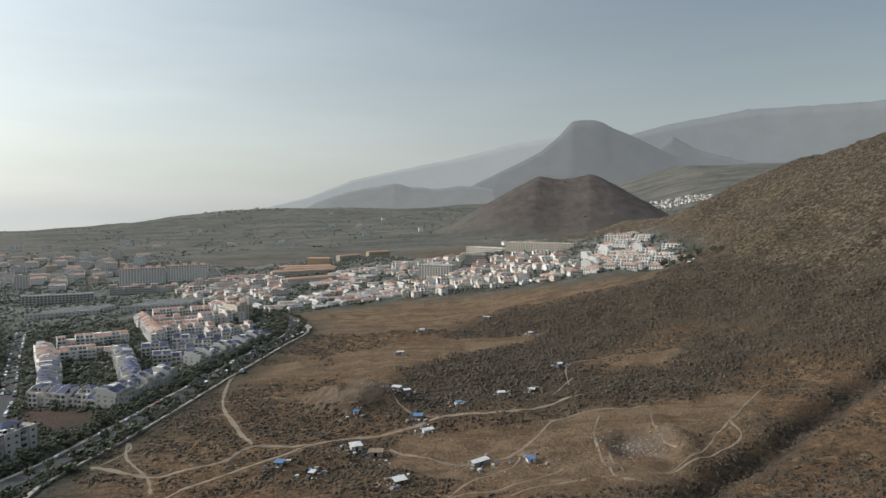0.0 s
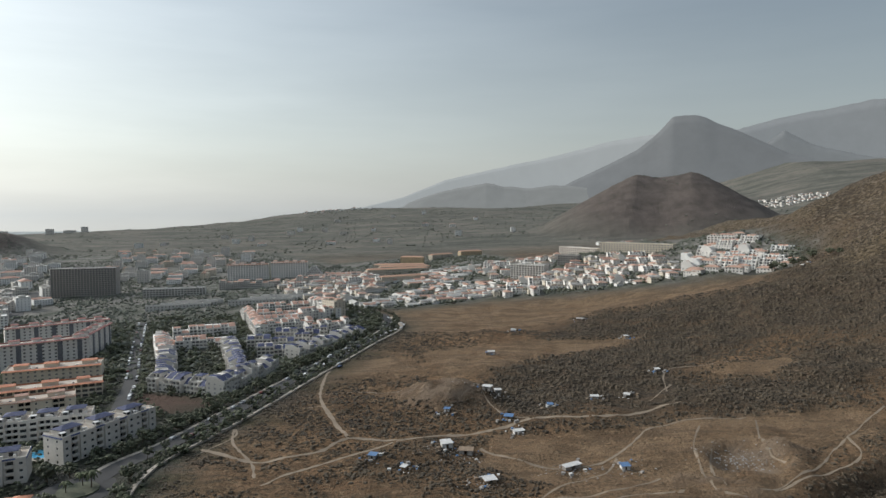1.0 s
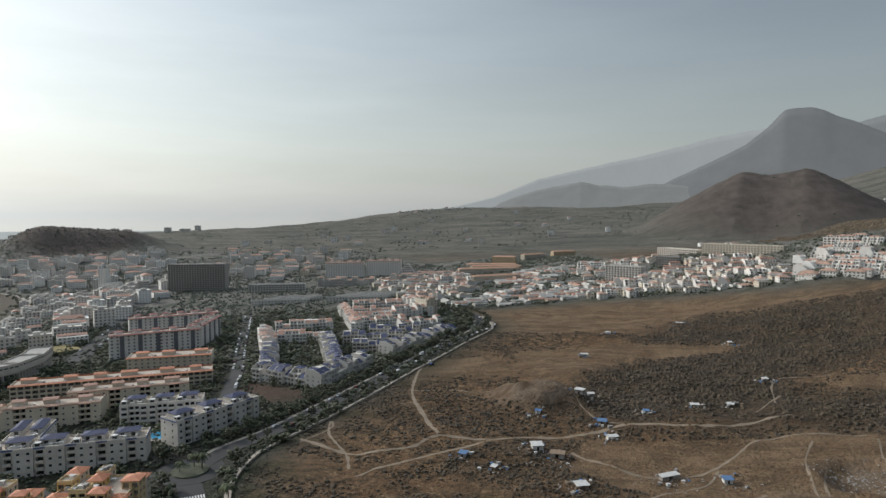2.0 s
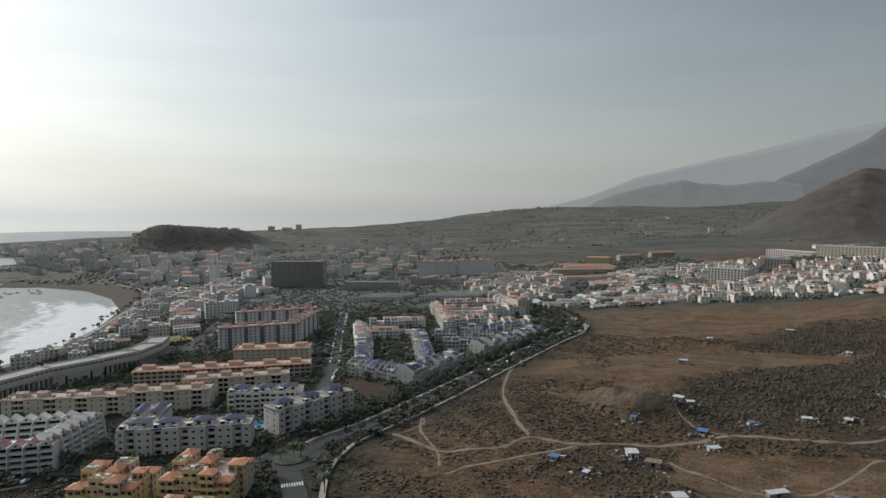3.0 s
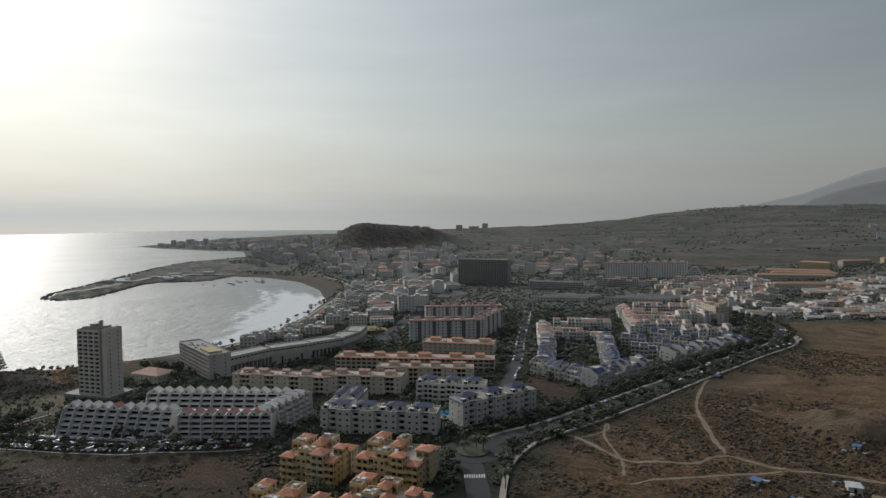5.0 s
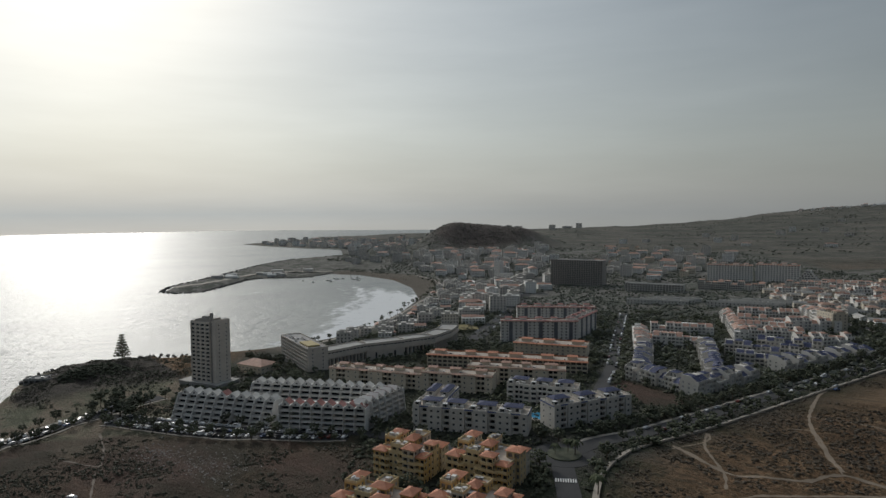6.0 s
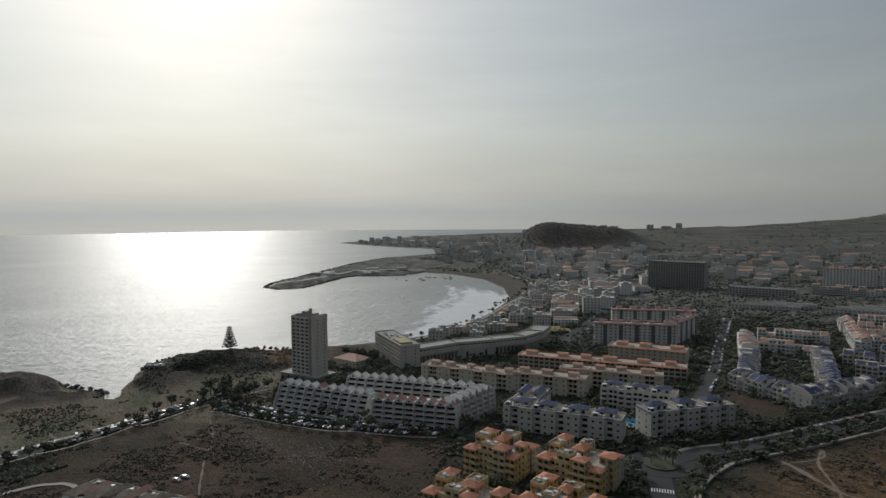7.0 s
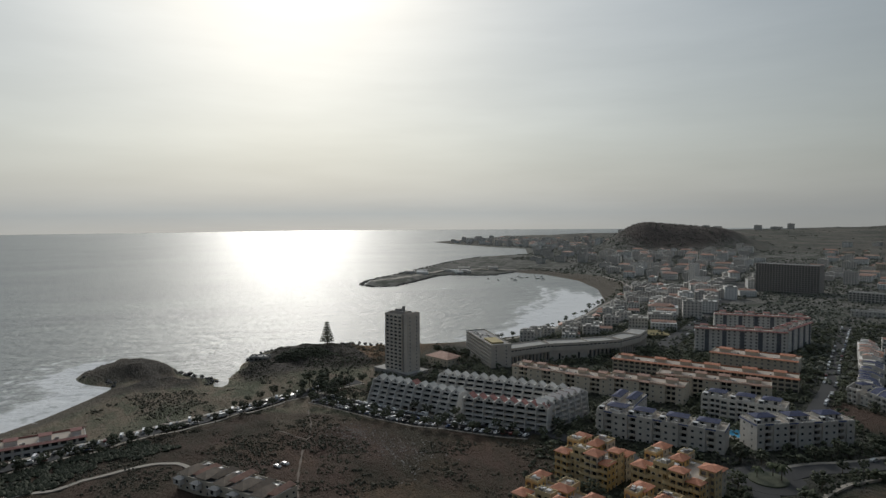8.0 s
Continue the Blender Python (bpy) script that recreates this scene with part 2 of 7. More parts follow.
    basalt = blend(add, ramp(add, noise_at(7, 6, 0.75), [(0.35, 0.0), (0.65, 1.0)]), (0.04, 0.036, 0.032), (0.085, 0.074, 0.062))
    bands = noise_at(26, 5, 0.6, (0.5, 1.0, 1))
    shore = ramp(add, bands, [(0.36, (0.1, 0.108, 0.071)), (0.46, (0.158, 0.15, 0.104)), (0.56, (0.212, 0.168, 0.126)), (0.66, (0.132, 0.134, 0.09))])
    shore = blend(add, ramp(add, fine, [(0.5, 0.0), (0.64, 0.75)]), shore, (0.06, 0.059, 0.039))
    shore = blend(add, ramp(add, speck, [(0.6, 0.0), (0.68, 0.6)]), shore, (0.15, 0.125, 0.1))
    lot = blend(add, ramp(add, bands, [(0.4, 0.0), (0.6, 0.8)]), (0.09, 0.06, 0.047), (0.048, 0.045, 0.031))
    lot = blend(add, ramp(add, fine, [(0.55, 0.0), (0.68, 0.6)]), lot, (0.038, 0.035, 0.026))
    soil = blend(add, 1.0, soil, (0.92, 0.85, 0.74), "MULTIPLY")
    col = soil
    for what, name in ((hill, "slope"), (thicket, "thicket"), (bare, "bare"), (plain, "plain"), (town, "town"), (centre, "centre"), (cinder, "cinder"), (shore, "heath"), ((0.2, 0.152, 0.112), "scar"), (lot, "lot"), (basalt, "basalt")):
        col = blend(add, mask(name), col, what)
    col = blend(add, mask("beach"), col, (0.12, 0.104, 0.084))
    rel = add("ShaderNodeBump", _Strength=1.0, _Distance=2.2, _Height=maths(add, "ADD", maths(add, "ADD", fine, maths(add, "MULTIPLY", speck, 0.5)), maths(add, "MULTIPLY", mid, 2.0)))
    sh = add("ShaderNodeBsdfPrincipled", _Roughness=0.95, _Normal=rel.outputs[0])
    sh.inputs["Specular IOR Level"].default_value = 0.15
    m.node_tree.links.new(col, sh.inputs["Base Color"])
    add("ShaderNodeOutputMaterial", _Surface=sh.outputs[0])
    return m


def sea_material():
    m = bpy.data.materials.new("sea_water")
    m.use_nodes = True
    add = nodes_of(m.node_tree)
    at = add("ShaderNodeNewGeometry").outputs["Position"]

    def swell(size, squash, turn):
        v = add("ShaderNodeMapping", _Vector=at, _Rotation=(0, 0, radians(turn)), _Scale=squash).outputs[0]
        return add("ShaderNodeTexNoise", _Vector=v, _Scale=1.0 / size, _Detail=5.0, _Roughness=0.6).outputs[0]
    h = maths(add, "ADD", swell(26, (1, 0.3, 1), 25), maths(add, "MULTIPLY", swell(6, (1, 0.45, 1), 12), 0.6))
    h = maths(add, "ADD", h, maths(add, "MULTIPLY", swell(2.0, (1, 0.6, 1), 40), 0.22))
    calm = ramp(add, maths(add, "DIVIDE", add("ShaderNodeAttribute", attribute_name="offshore").outputs["Fac"], 4000.0), [(0.0, 1.0), (0.25, 0.85), (1.0, 0.75)])
    rel = add("ShaderNodeBump", _Strength=1.0, _Height=h, _Distance=maths(add, "MULTIPLY", calm, 3.4))
    tone = ramp(add, swell(160, (1, 0.4, 1), 30), [(0.35, (0.13, 0.15, 0.15)), (0.65, (0.19, 0.21, 0.205))])
    off = add("ShaderNodeAttribute", attribute_name="offshore").outputs["Fac"]
    surf = add("ShaderNodeAttribute", attribute_name="surf").outputs["Fac"]
    wob = maths(add, "MULTIPLY", swell(34, (1, 1, 1), 0), 26.0)
    rows = maths(add, "SINE", maths(add, "MULTIPLY", maths(add, "ADD", off, wob), 0.2))
    spray = maths(add, "ADD", maths(add, "MULTIPLY", rows, 0.07), maths(add, "MULTIPLY", swell(13, (1, 1, 1), 40), 0.9))
    spray = maths(add, "ADD", spray, maths(add, "MULTIPLY_ADD", surf, 0.75))
    spray.node.inputs[1].links[0].from_node.inputs[2].default_value = -0.42
    foam = maths(add, "MULTIPLY", ramp(add, spray, [(0.42, 0.0), (0.62, 1.0)]), maths(add, "GREATER_THAN", surf, 0.02))
    tone = blend(add, foam, tone, (0.72, 0.73, 0.73))
    sh = add("ShaderNodeBsdfPrincipled", _Normal=rel.outputs[0])
    m.node_tree.links.new(maths(add, "MULTIPLY_ADD", foam, 0.6), sh.inputs["Roughness"])
    sh.inputs["Roughness"].links[0].from_node.inputs[2].default_value = 0.42
    sh.inputs["IOR"].default_value = 1.33
    sh.inputs["Specular IOR Level"].default_value = 1.0
    m.node_tree.links.new(tone, sh.inputs["Base Color"])
    add("ShaderNodeOutputMaterial", _Surface=sh.outputs[0])
    return m


def far_material(name, base, haze_glow):
    """Mountains so far off that the dusty air's haze is put into their emission."""
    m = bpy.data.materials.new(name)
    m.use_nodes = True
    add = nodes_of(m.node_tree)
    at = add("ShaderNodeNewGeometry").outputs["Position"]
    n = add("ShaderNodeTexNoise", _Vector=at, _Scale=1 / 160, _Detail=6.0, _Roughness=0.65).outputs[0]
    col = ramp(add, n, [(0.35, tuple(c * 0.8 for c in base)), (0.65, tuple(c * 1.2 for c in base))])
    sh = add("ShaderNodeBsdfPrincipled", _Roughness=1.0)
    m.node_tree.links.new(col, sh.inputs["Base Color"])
    sh.inputs["Emission Color"].default_value = (*haze_glow, 1)
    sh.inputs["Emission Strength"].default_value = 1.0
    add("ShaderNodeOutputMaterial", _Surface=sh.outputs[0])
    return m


LAND, SEA = land_material(), sea_material()


# ---- the ground: one sheet from the shore to the mountains ----
COAST = [(-760, -4900), (-520, -900), (-420, -320), (-439, -102), (-462, -83), (-494, -64), (-528, -46), (-545, -60), (-566, -72), (-590, -62), (-592, -40), (-562, -15), (-535, 5), (-518, 19), (-499, 17), (-488, 24), (-494, 36), (-514, 46),
         (-541, 58), (-560, 54), (-590, 62), (-606, 88), (-608, 121), (-600, 154), (-584, 183), (-578, 220), (-572, 250), (-570, 290), (-577, 345), (-608, 401), (-663, 476), (-752, 575),
         (-872, 652), (-1000, 702), (-1130, 706), (-1197, 668), (-1160, 592), (-1198, 500), (-1062, 356), (-1095, 303), (-1180, 347),
         (-1297, 459), (-1506, 643), (-1657, 817), (-1710, 1010), (-1981, 1160), (-2152, 1100), (-2430, 1060), (-2640, 1060), (-2700, 1260), (-2820, 1420),
         (-3150, 1700), (-3250, 2400), (-3300, 4950)]


def seg(px, py, a, b):
    """Distance from points to the segment a-b and the share along it."""
    dx, dy = b[0] - a[0], b[1] - a[1]
    s = np.clip(((px - a[0]) * dx + (py - a[1]) * dy) / (dx * dx + dy * dy), 0, 1)
    return np.hypot(px - a[0] - s * dx, py - a[1] - s * dy), s
def inland(px, py):
    """Distance from the shore: plus on land, minus at sea."""
    d = np.full(np.shape(px), 1e9)
    inside = np.zeros(np.shape(px), bool)
    ring = COAST + [(9000, 4950), (9000, -4900)]
    for a, b in zip(ring, ring[1:] + ring[:1]):
        if a in COAST and b in COAST and a != COAST[-1]:
            d = np.minimum(d, seg(px, py, a, b)[0])
        cross = (a[1] > py) != (b[1] > py)
        inside ^= cross & (px < (b[0] - a[0]) * (py - a[1]) / (b[1] - a[1] + 1e-9) + a[0])
    return np.where(inside, d, -d)
CREST = [(310, 1260, 96), (425, 1068, 131), (494, 812, 204), (650, 600, 290), (900, 300, 360), (1200, -400, 380), (1300, -3000, 300)]
def smax(a, b, k):
    h = np.clip(0.5 + 0.5 * (a - b) / k, 0, 1)
    return b + (a - b) * h + k * h * (1 - h)
def bump(px, py, cx, cy, r, h, p=1.0):
    """A cone with a rounded top and a spreading foot."""
    d = np.hypot(px - cx, py - cy) / r
    return h * np.exp(-(d ** 2) ** p * 2.2)
def land(px, py):
    px, py = np.asarray(px, float), np.asarray(py, float)
    d = inland(px, py)
    z = np.where(d < 0, np.maximum(d * 0.15, -8), 3.5 * np.clip(d / 22, 0, 1) + 0.036 * np.clip(d - 40, 0, None))
    z = z + 0.02 * np.clip(py - 1100, 0, None) * np.clip(px / 900 + 0.9, 0, 1)
    h = np.full(px.shape, -50.0)
    for a, b in zip(CREST, CREST[1:]):
        r, s = seg(px, py, a, b)
        h = np.maximum(h, a[2] + s * (b[2] - a[2]) - 0.58 * np.hypot(r, 25) + 14)
    # the fields tilt gently upward to the foot of the slope
    n = 0.9 * px + 0.43 * py - 300
    z = z + 0.175 * np.clip(smax(n, 0 * n, 70), 0, 340) * np.clip((1330 - py) / 380, 0, 1)
    z = smax(z, h, 24)
    # twin-topped cinder cone, dark knoll in the town, low far hills
    r, s = seg(px, py, (316, 1985), (458, 1950))
    z = smax(z, 259 - 11 * np.sin(np.pi * s) - 0.58 * np.hypot(r, 20), 18)
    r, s = seg(px, py, (-1520, 1320), (-1395, 1440))
    z = z + 86 * (1 - 0.25 * s) * np.exp(-(r / 138) ** 2.3 * 1.3)
    z = z + 0.11 * np.clip(np.hypot(px, py) - 2150, 0, 1900) * np.clip((px - 0.15 * py) / 900, 0, 1) ** 1.3 * np.clip((py - 1500) / 500, 0, 1)
    z = z + bump(px, py, -1080, 3450, 900, 66, 1.0) + bump(px, py, -500, 3000, 700, 30, 1.0)
    # rock knolls on the point
    z = z + bump(px, py, -566, -42, 40, 6.0, 2.0) + bump(px, py, -520, 80, 60, 5, 1.5) + bump(px, py, -575, 105, 50, 4, 1.5)
    # gully below the slope and a spoil heap on the waste ground
    g = np.full(px.shape, 1e9)
    for a, b in zip(GULLY, GULLY[1:]):
        g = np.minimum(g, seg(px, py, a, b)[0])
    z = z - 7.0 * np.exp(-(g / 6.5) ** 2)
    return z
GULLY = [(84, 215), (101, 239), (132, 261), (152, 275), (180, 298), (213, 323), (248, 344), (310, 380)]


TABLE = np.random.RandomState(5).rand(256, 256)


def rolling(px, py, size):
    """Smooth noise from 0 to 1 over size metres."""
    u, v = px / size, py / size
    i, j = np.floor(u).astype(int), np.floor(v).astype(int)
    a, b = u - i, v - j
    a, b = a * a * (3 - 2 * a), b * b * (3 - 2 * b)
    t = lambda p, q: TABLE[p % 256, q % 256]
    return (t(i, j) * (1 - a) + t(i + 1, j) * a) * (1 - b) + (t(i, j + 1) * (1 - a) + t(i + 1, j + 1) * a) * b


def ring_mask(px, py, ring, soft):
    """1 inside a closed line, falling to 0 over soft metres outside it."""
    inside, d = np.zeros(np.shape(px), bool), np.full(np.shape(px), 1e9)
    for a, b in zip(ring, ring[1:] + ring[:1]):
        d = np.minimum(d, seg(px, py, a, b)[0])
        cross = (a[1] > py) != (b[1] > py)
        inside ^= cross & (px < (b[0] - a[0]) * (py - a[1]) / (b[1] - a[1] + 1e-9) + a[0])
    return np.where(inside, 1.0, np.clip(1 - d / soft, 0, 1))


TOWN = [(-150, 196), (-166, 250), (-150, 430), (-126, 580), (-200, 690), (-144, 697), (-55, 752), (21, 739), (87, 722), (145, 694), (186, 688), (260, 683), (290, 735), (272, 830), (282, 900), (200, 940), (50, 1010), (-30, 1060), (-130, 1370), (-230, 1300), (-400, 1180),
        (-700, 1500), (-1240, 1420), (-1800, 1500), (-2300, 1200), (-1700, 930), (-1230, 700), (-1000, 760), (-830, 660), (-740, 550), (-600, 350), (-545, 250), (-470, 140), (-400, 100),
        (-285, 180), (-240, 150), (-200, 120), (-150, 150)]
FIELDS = [(-171, 666), (-140, 690), (-42, 748), (138, 692), (254, 690), (210, 626), (128, 644), (58, 642), (-12, 578), (-73, 561), (-115, 568)]
THICKETS = [[(-32, 375), (-9, 425), (34, 479), (102, 512), (146, 518), (155, 487), (107, 453), (84, 422), (85, 360), (56, 344), (26, 364), (-1, 329)],
            [(106, 353), (128, 391), (188, 441), (239, 423), (281, 396), (265, 373), (222, 393), (180, 388), (139, 346), (107, 334)],
            [(58, 636), (130, 642), (210, 650), (251, 589), (303, 427), (290, 408), (192, 504), (103, 526), (56, 525), (18, 521)]]
BARE = [[(-83, 474), (-63, 488), (8, 513), (85, 522), (69, 507), (-1, 468), (-32, 428), (-54, 418), (-71, 426)],
        [(-23, 271), (-18, 305), (22, 306), (63, 316), (127, 330), (164, 337), (156, 310), (125, 296), (107, 277), (90, 244), (46, 230), (4, 258)],
        [(111, 405), (127, 412), (166, 434), (156, 409), (134, 398)], [(-143, 431), (-134, 454), (-93, 460), (-84, 432), (-100, 418), (-131, 407)]]


def relief(px, py):
    """The land with its small unevenness."""
    z = land(px, py)
    town = ring_mask(px, py, TOWN, 60)
    slope = np.clip((z - 0.036 * np.clip(inland(px, py), 0, 1500) - 12) / 30, 0, 1) * (py < 1600) * (px > -300)
    knoll = seg(px, py, (-1520, 1320), (-1395, 1440))[0]
    wild = (1 - town) * (z > 1) * np.clip(knoll / 90 - 2.2, 0, 1)
    z = z + wild * (2.8 * (rolling(px, py, 26) - 0.5) + 2.0 * (rolling(px + 90, py, 11) - 0.5) + 1.0 * (rolling(px, py + 40, 6) - 0.5))
    z = z + wild * np.clip((px + 120) / 90, 0, 1) * (py < 900) * 7.5 * (rolling(px / 3.6, py + 0.3 * px, 30) - 0.5)
    z = z + slope * (14 * (rolling(px + 500, py + 70, 95) - 0.5) + 7 * (rolling(px, py + 900, 38) - 0.5) + 2.5 * (rolling(px, py, 14) - 0.5))
    band = rolling(0.25 * (0.43 * px - 0.9 * py) + 60, 0.75 * px + 0.66 * py, 20)
    z = z + slope * (7.0 * np.abs(band - 0.5) + 3.0 * (rolling(px + py, 0.3 * (px - py), 9) - 0.5))
    z = z + np.clip((-480 - px) / 30, 0, 1) * (z > 2) * (py < 180) * (4.2 * (rolling(px, py, 12) - 0.4) + 3.2 * (rolling(px, py, 4.5) - 0.5))
    far = np.clip((py - 1500) / 600, 0, 1) * wild
    z = z + far * 14 * (rolling(px, py, 170) - 0.5)
    # a dug-out hollow with ridges of spoil beside it
    q = np.hypot((px - 92) / 15, (py - 279) / 12)
    z = z - wild * 5.0 * np.exp(-q ** 4) * (0.6 + 0.7 * rolling(px, py, 6)) + wild * 3.4 * np.exp(-((q - 1.35) / 0.25) ** 2) * rolling(px + 7, py, 9)
    for cx, cy in ((62, 262), (73, 256), (80, 247), (111, 289), (58, 248)):
        z = z + wild * 3.2 * np.exp(-(((px - cx) / 9) ** 2 + ((py - cy) / 3.0) ** 2)) * (0.5 + rolling(px, py, 5))
    z = z + wild * 12.0 * np.exp(-np.hypot((px + 52) / 27, (py - 358) / 19) ** 3.5) * (0.7 + 0.25 * rolling(px, py, 8) + 0.25 * rolling(px, py, 4))
    return z, town, slope


def spaced(lo, hi, centre, scale, n):
    u = np.linspace(np.arcsinh((lo - centre) / scale), np.arcsinh((hi - centre) / scale), n)
    return centre + scale * np.sinh(u)


GX, GY = spaced(-3400, 3600, -60, 330, 620), spaced(-4800, 4880, 300, 330, 660)
XX, YY = np.meshgrid(GX, GY)
ZZ, town_mask, slope_mask = relief(XX, YY)


def height(x, y):
    """Height of the ground sheet at a place."""
    i = min(max(int(np.searchsorted(GX, x)) - 1, 0), len(GX) - 2)
    j = min(max(int(np.searchsorted(GY, y)) - 1, 0), len(GY) - 2)
    a, b = (x - GX[i]) / (GX[i + 1] - GX[i]), (y - GY[j]) / (GY[j + 1] - GY[j])
    return float((ZZ[j, i] * (1 - a) + ZZ[j, i + 1] * a) * (1 - b) + (ZZ[j + 1, i] * (1 - a) + ZZ[j + 1, i + 1] * a) * b)


def sheet(name, pts, faces, material, smooth=True):
    me = bpy.data.meshes.new(name)
    me.vertices.add(len(pts))
    me.vertices.foreach_set("co", np.asarray(pts, np.float32).ravel())
    faces = np.asarray(faces, np.int32)
    n, k = faces.shape
    me.loops.add(n * k)
    me.loops.foreach_set("vertex_index", faces.ravel())
    me.polygons.add(n)
    me.polygons.foreach_set("loop_start", np.arange(0, n * k, k, dtype=np.int32))
    me.polygons.foreach_set("use_smooth", np.full(n, smooth))
    me.update(calc_edges=True)
    me.materials.append(material)
    return new(name, me)


def grid_faces(nx, ny):
    i = (np.arange(ny - 1)[:, None] * nx + np.arange(nx - 1)[None]).ravel()
    return np.stack([i, i + 1, i + nx + 1, i + nx], 1)


ground = tagged(sheet("ground", np.stack([XX, YY, ZZ], -1).reshape(-1, 3), grid_faces(len(GX), len(GY)), LAND), "dry brown volcanic land with scrub, dirt and far fields", "ground", kind="structure")
shore_d = inland(XX, YY)
PLOT = [(-248, 366), (-196, 356), (-188, 338), (-212, 330), (-240, 345)]
BEACH = [(-560, 250), (-575, 330), (-640, 430), (-740, 550), (-830, 660), (-900, 730), (-1010, 765), (-1200, 730), (-1200, 690), (-1000, 715), (-800, 600), (-600, 350), (-540, 250)]
MOLE = [(-1195, 690), (-1150, 600), (-1190, 500), (-1050, 356), (-1095, 295), (-1297, 450), (-1530, 650), (-1660, 830), (-1500, 860), (-1330, 760)]
masks = {
    "scar": np.clip(1.5 * np.exp(-np.hypot((XX + 52) / 26, (YY - 356) / 18) ** 3) + 1.5 * np.exp(-(np.hypot((XX - 92) / 17, (YY - 279) / 14)) ** 4) + sum(np.exp(-(((XX - cx) / 9) ** 2 + ((YY - cy) / 4) ** 2)) for cx, cy in ((62, 262), (73, 256), (80, 247), (111, 289), (-42, 284), (-25, 358))), 0, 1) * np.clip(rolling(XX, YY, 3) * 1.2 + 0.8 * rolling(XX, YY, 7) - 0.5, 0, 1),
    "town": town_mask ** 2.5 * (shore_d > 0),
    "slope": slope_mask * (1 - town_mask),
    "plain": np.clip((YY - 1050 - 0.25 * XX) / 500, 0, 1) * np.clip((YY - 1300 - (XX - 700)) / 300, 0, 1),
    # Grows with distance for the painted haze; the mole is real grey paving.
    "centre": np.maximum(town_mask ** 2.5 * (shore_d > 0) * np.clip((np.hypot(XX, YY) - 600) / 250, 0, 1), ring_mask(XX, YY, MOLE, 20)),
    "lot": ring_mask(XX, YY, PLOT, 6) + ring_mask(XX, YY, [(-385, 60), (-372, 78), (-290, 150), (-250, 165), (-215, 150), (-225, 110), (-190, 40), (-220, -90), (-310, -160), (-345, -90), (-370, -20), (-400, 40)], 14) * np.clip(0.55 + rolling(XX, YY, 18), 0, 1),
    "basalt": (XX < -485) * (YY < 150) * np.clip((ZZ - 2.2) / 1.5, 0, 1) * np.clip((-478 - XX) / 20, 0, 1),
    # Thicket rings, and the same dark colour along the gully bed.
    "thicket": np.clip(sum(ring_mask(XX, YY, r, 30) ** 1.5 for r in THICKETS) + sum(np.exp(-(seg(XX, YY, a, b)[0] / 8) ** 2) for a, b in zip(GULLY, GULLY[1:])), 0, 1) * np.clip(rolling(XX, YY, 9) * 1.0 + 0.6 * rolling(XX, YY, 30) + 0.25, 0, 1),
    "bare": np.clip(ring_mask(XX, YY, FIELDS, 30) + sum(ring_mask(XX, YY, r, 22) ** 2 for r in BARE), 0, 1) * np.clip(0.3 + rolling(XX, YY, 14) + 0.5 * (rolling(XX, YY, 6) - 0.5), 0, 1),
    "cinder": np.clip(np.maximum(bump(XX, YY, 400, 1970, 470, 2.4), bump(XX, YY, -1460, 1380, 200, 2.4, 2.0)) - 0.25, 0, 1),
    "heath": np.clip((-330 - XX) / 40, 0, 1) * (YY < 140),
    "beach": np.maximum(ring_mask(XX, YY, BEACH, 14), np.clip(1 - np.abs(shore_d - 8) / 16, 0, 1) * (YY < -40)),
}
for name, values in masks.items():
    ground.data.attributes.new(name, "FLOAT", "POINT").data.foreach_set("value", values.astype(np.float32).ravel())

sx, sy = spaced(-4950, -250, -640, 260, 190), spaced(-4900, 4900, 260, 380, 220)
SXX, SYY = np.meshgrid(sx, sy)
sea = tagged(sheet("sea", np.stack([SXX, SYY, 0 * SXX], -1).reshape(-1, 3), grid_faces(len(sx), len(sy)), SEA), "silvery grey sea glittering under a hazy sun", "water", kind="structure")
offshore = np.maximum(-inland(SXX, SYY), 0)
bay = np.clip(1.3 - offshore / (30 + 105 * np.clip((SYY - 300) / 130, 0, 1)), 0, 1) * np.clip((SYY - 225) / 60, 0, 1) * np.clip((660 - SYY) / 90, 0, 1) * (SXX > -1000)
near_beach = np.clip(1 - offshore / 110, 0, 1) * np.clip((-20 - SYY) / 40, 0, 1)
rocks = 0.55 * np.clip(1 - offshore / 16, 0, 1)
for name, values in (("offshore", offshore), ("surf", np.maximum(np.maximum(bay, near_beach), rocks))):
    sea.data.attributes.new(name, "FLOAT", "POINT").data.foreach_set("value", values.astype(np.float32).ravel())


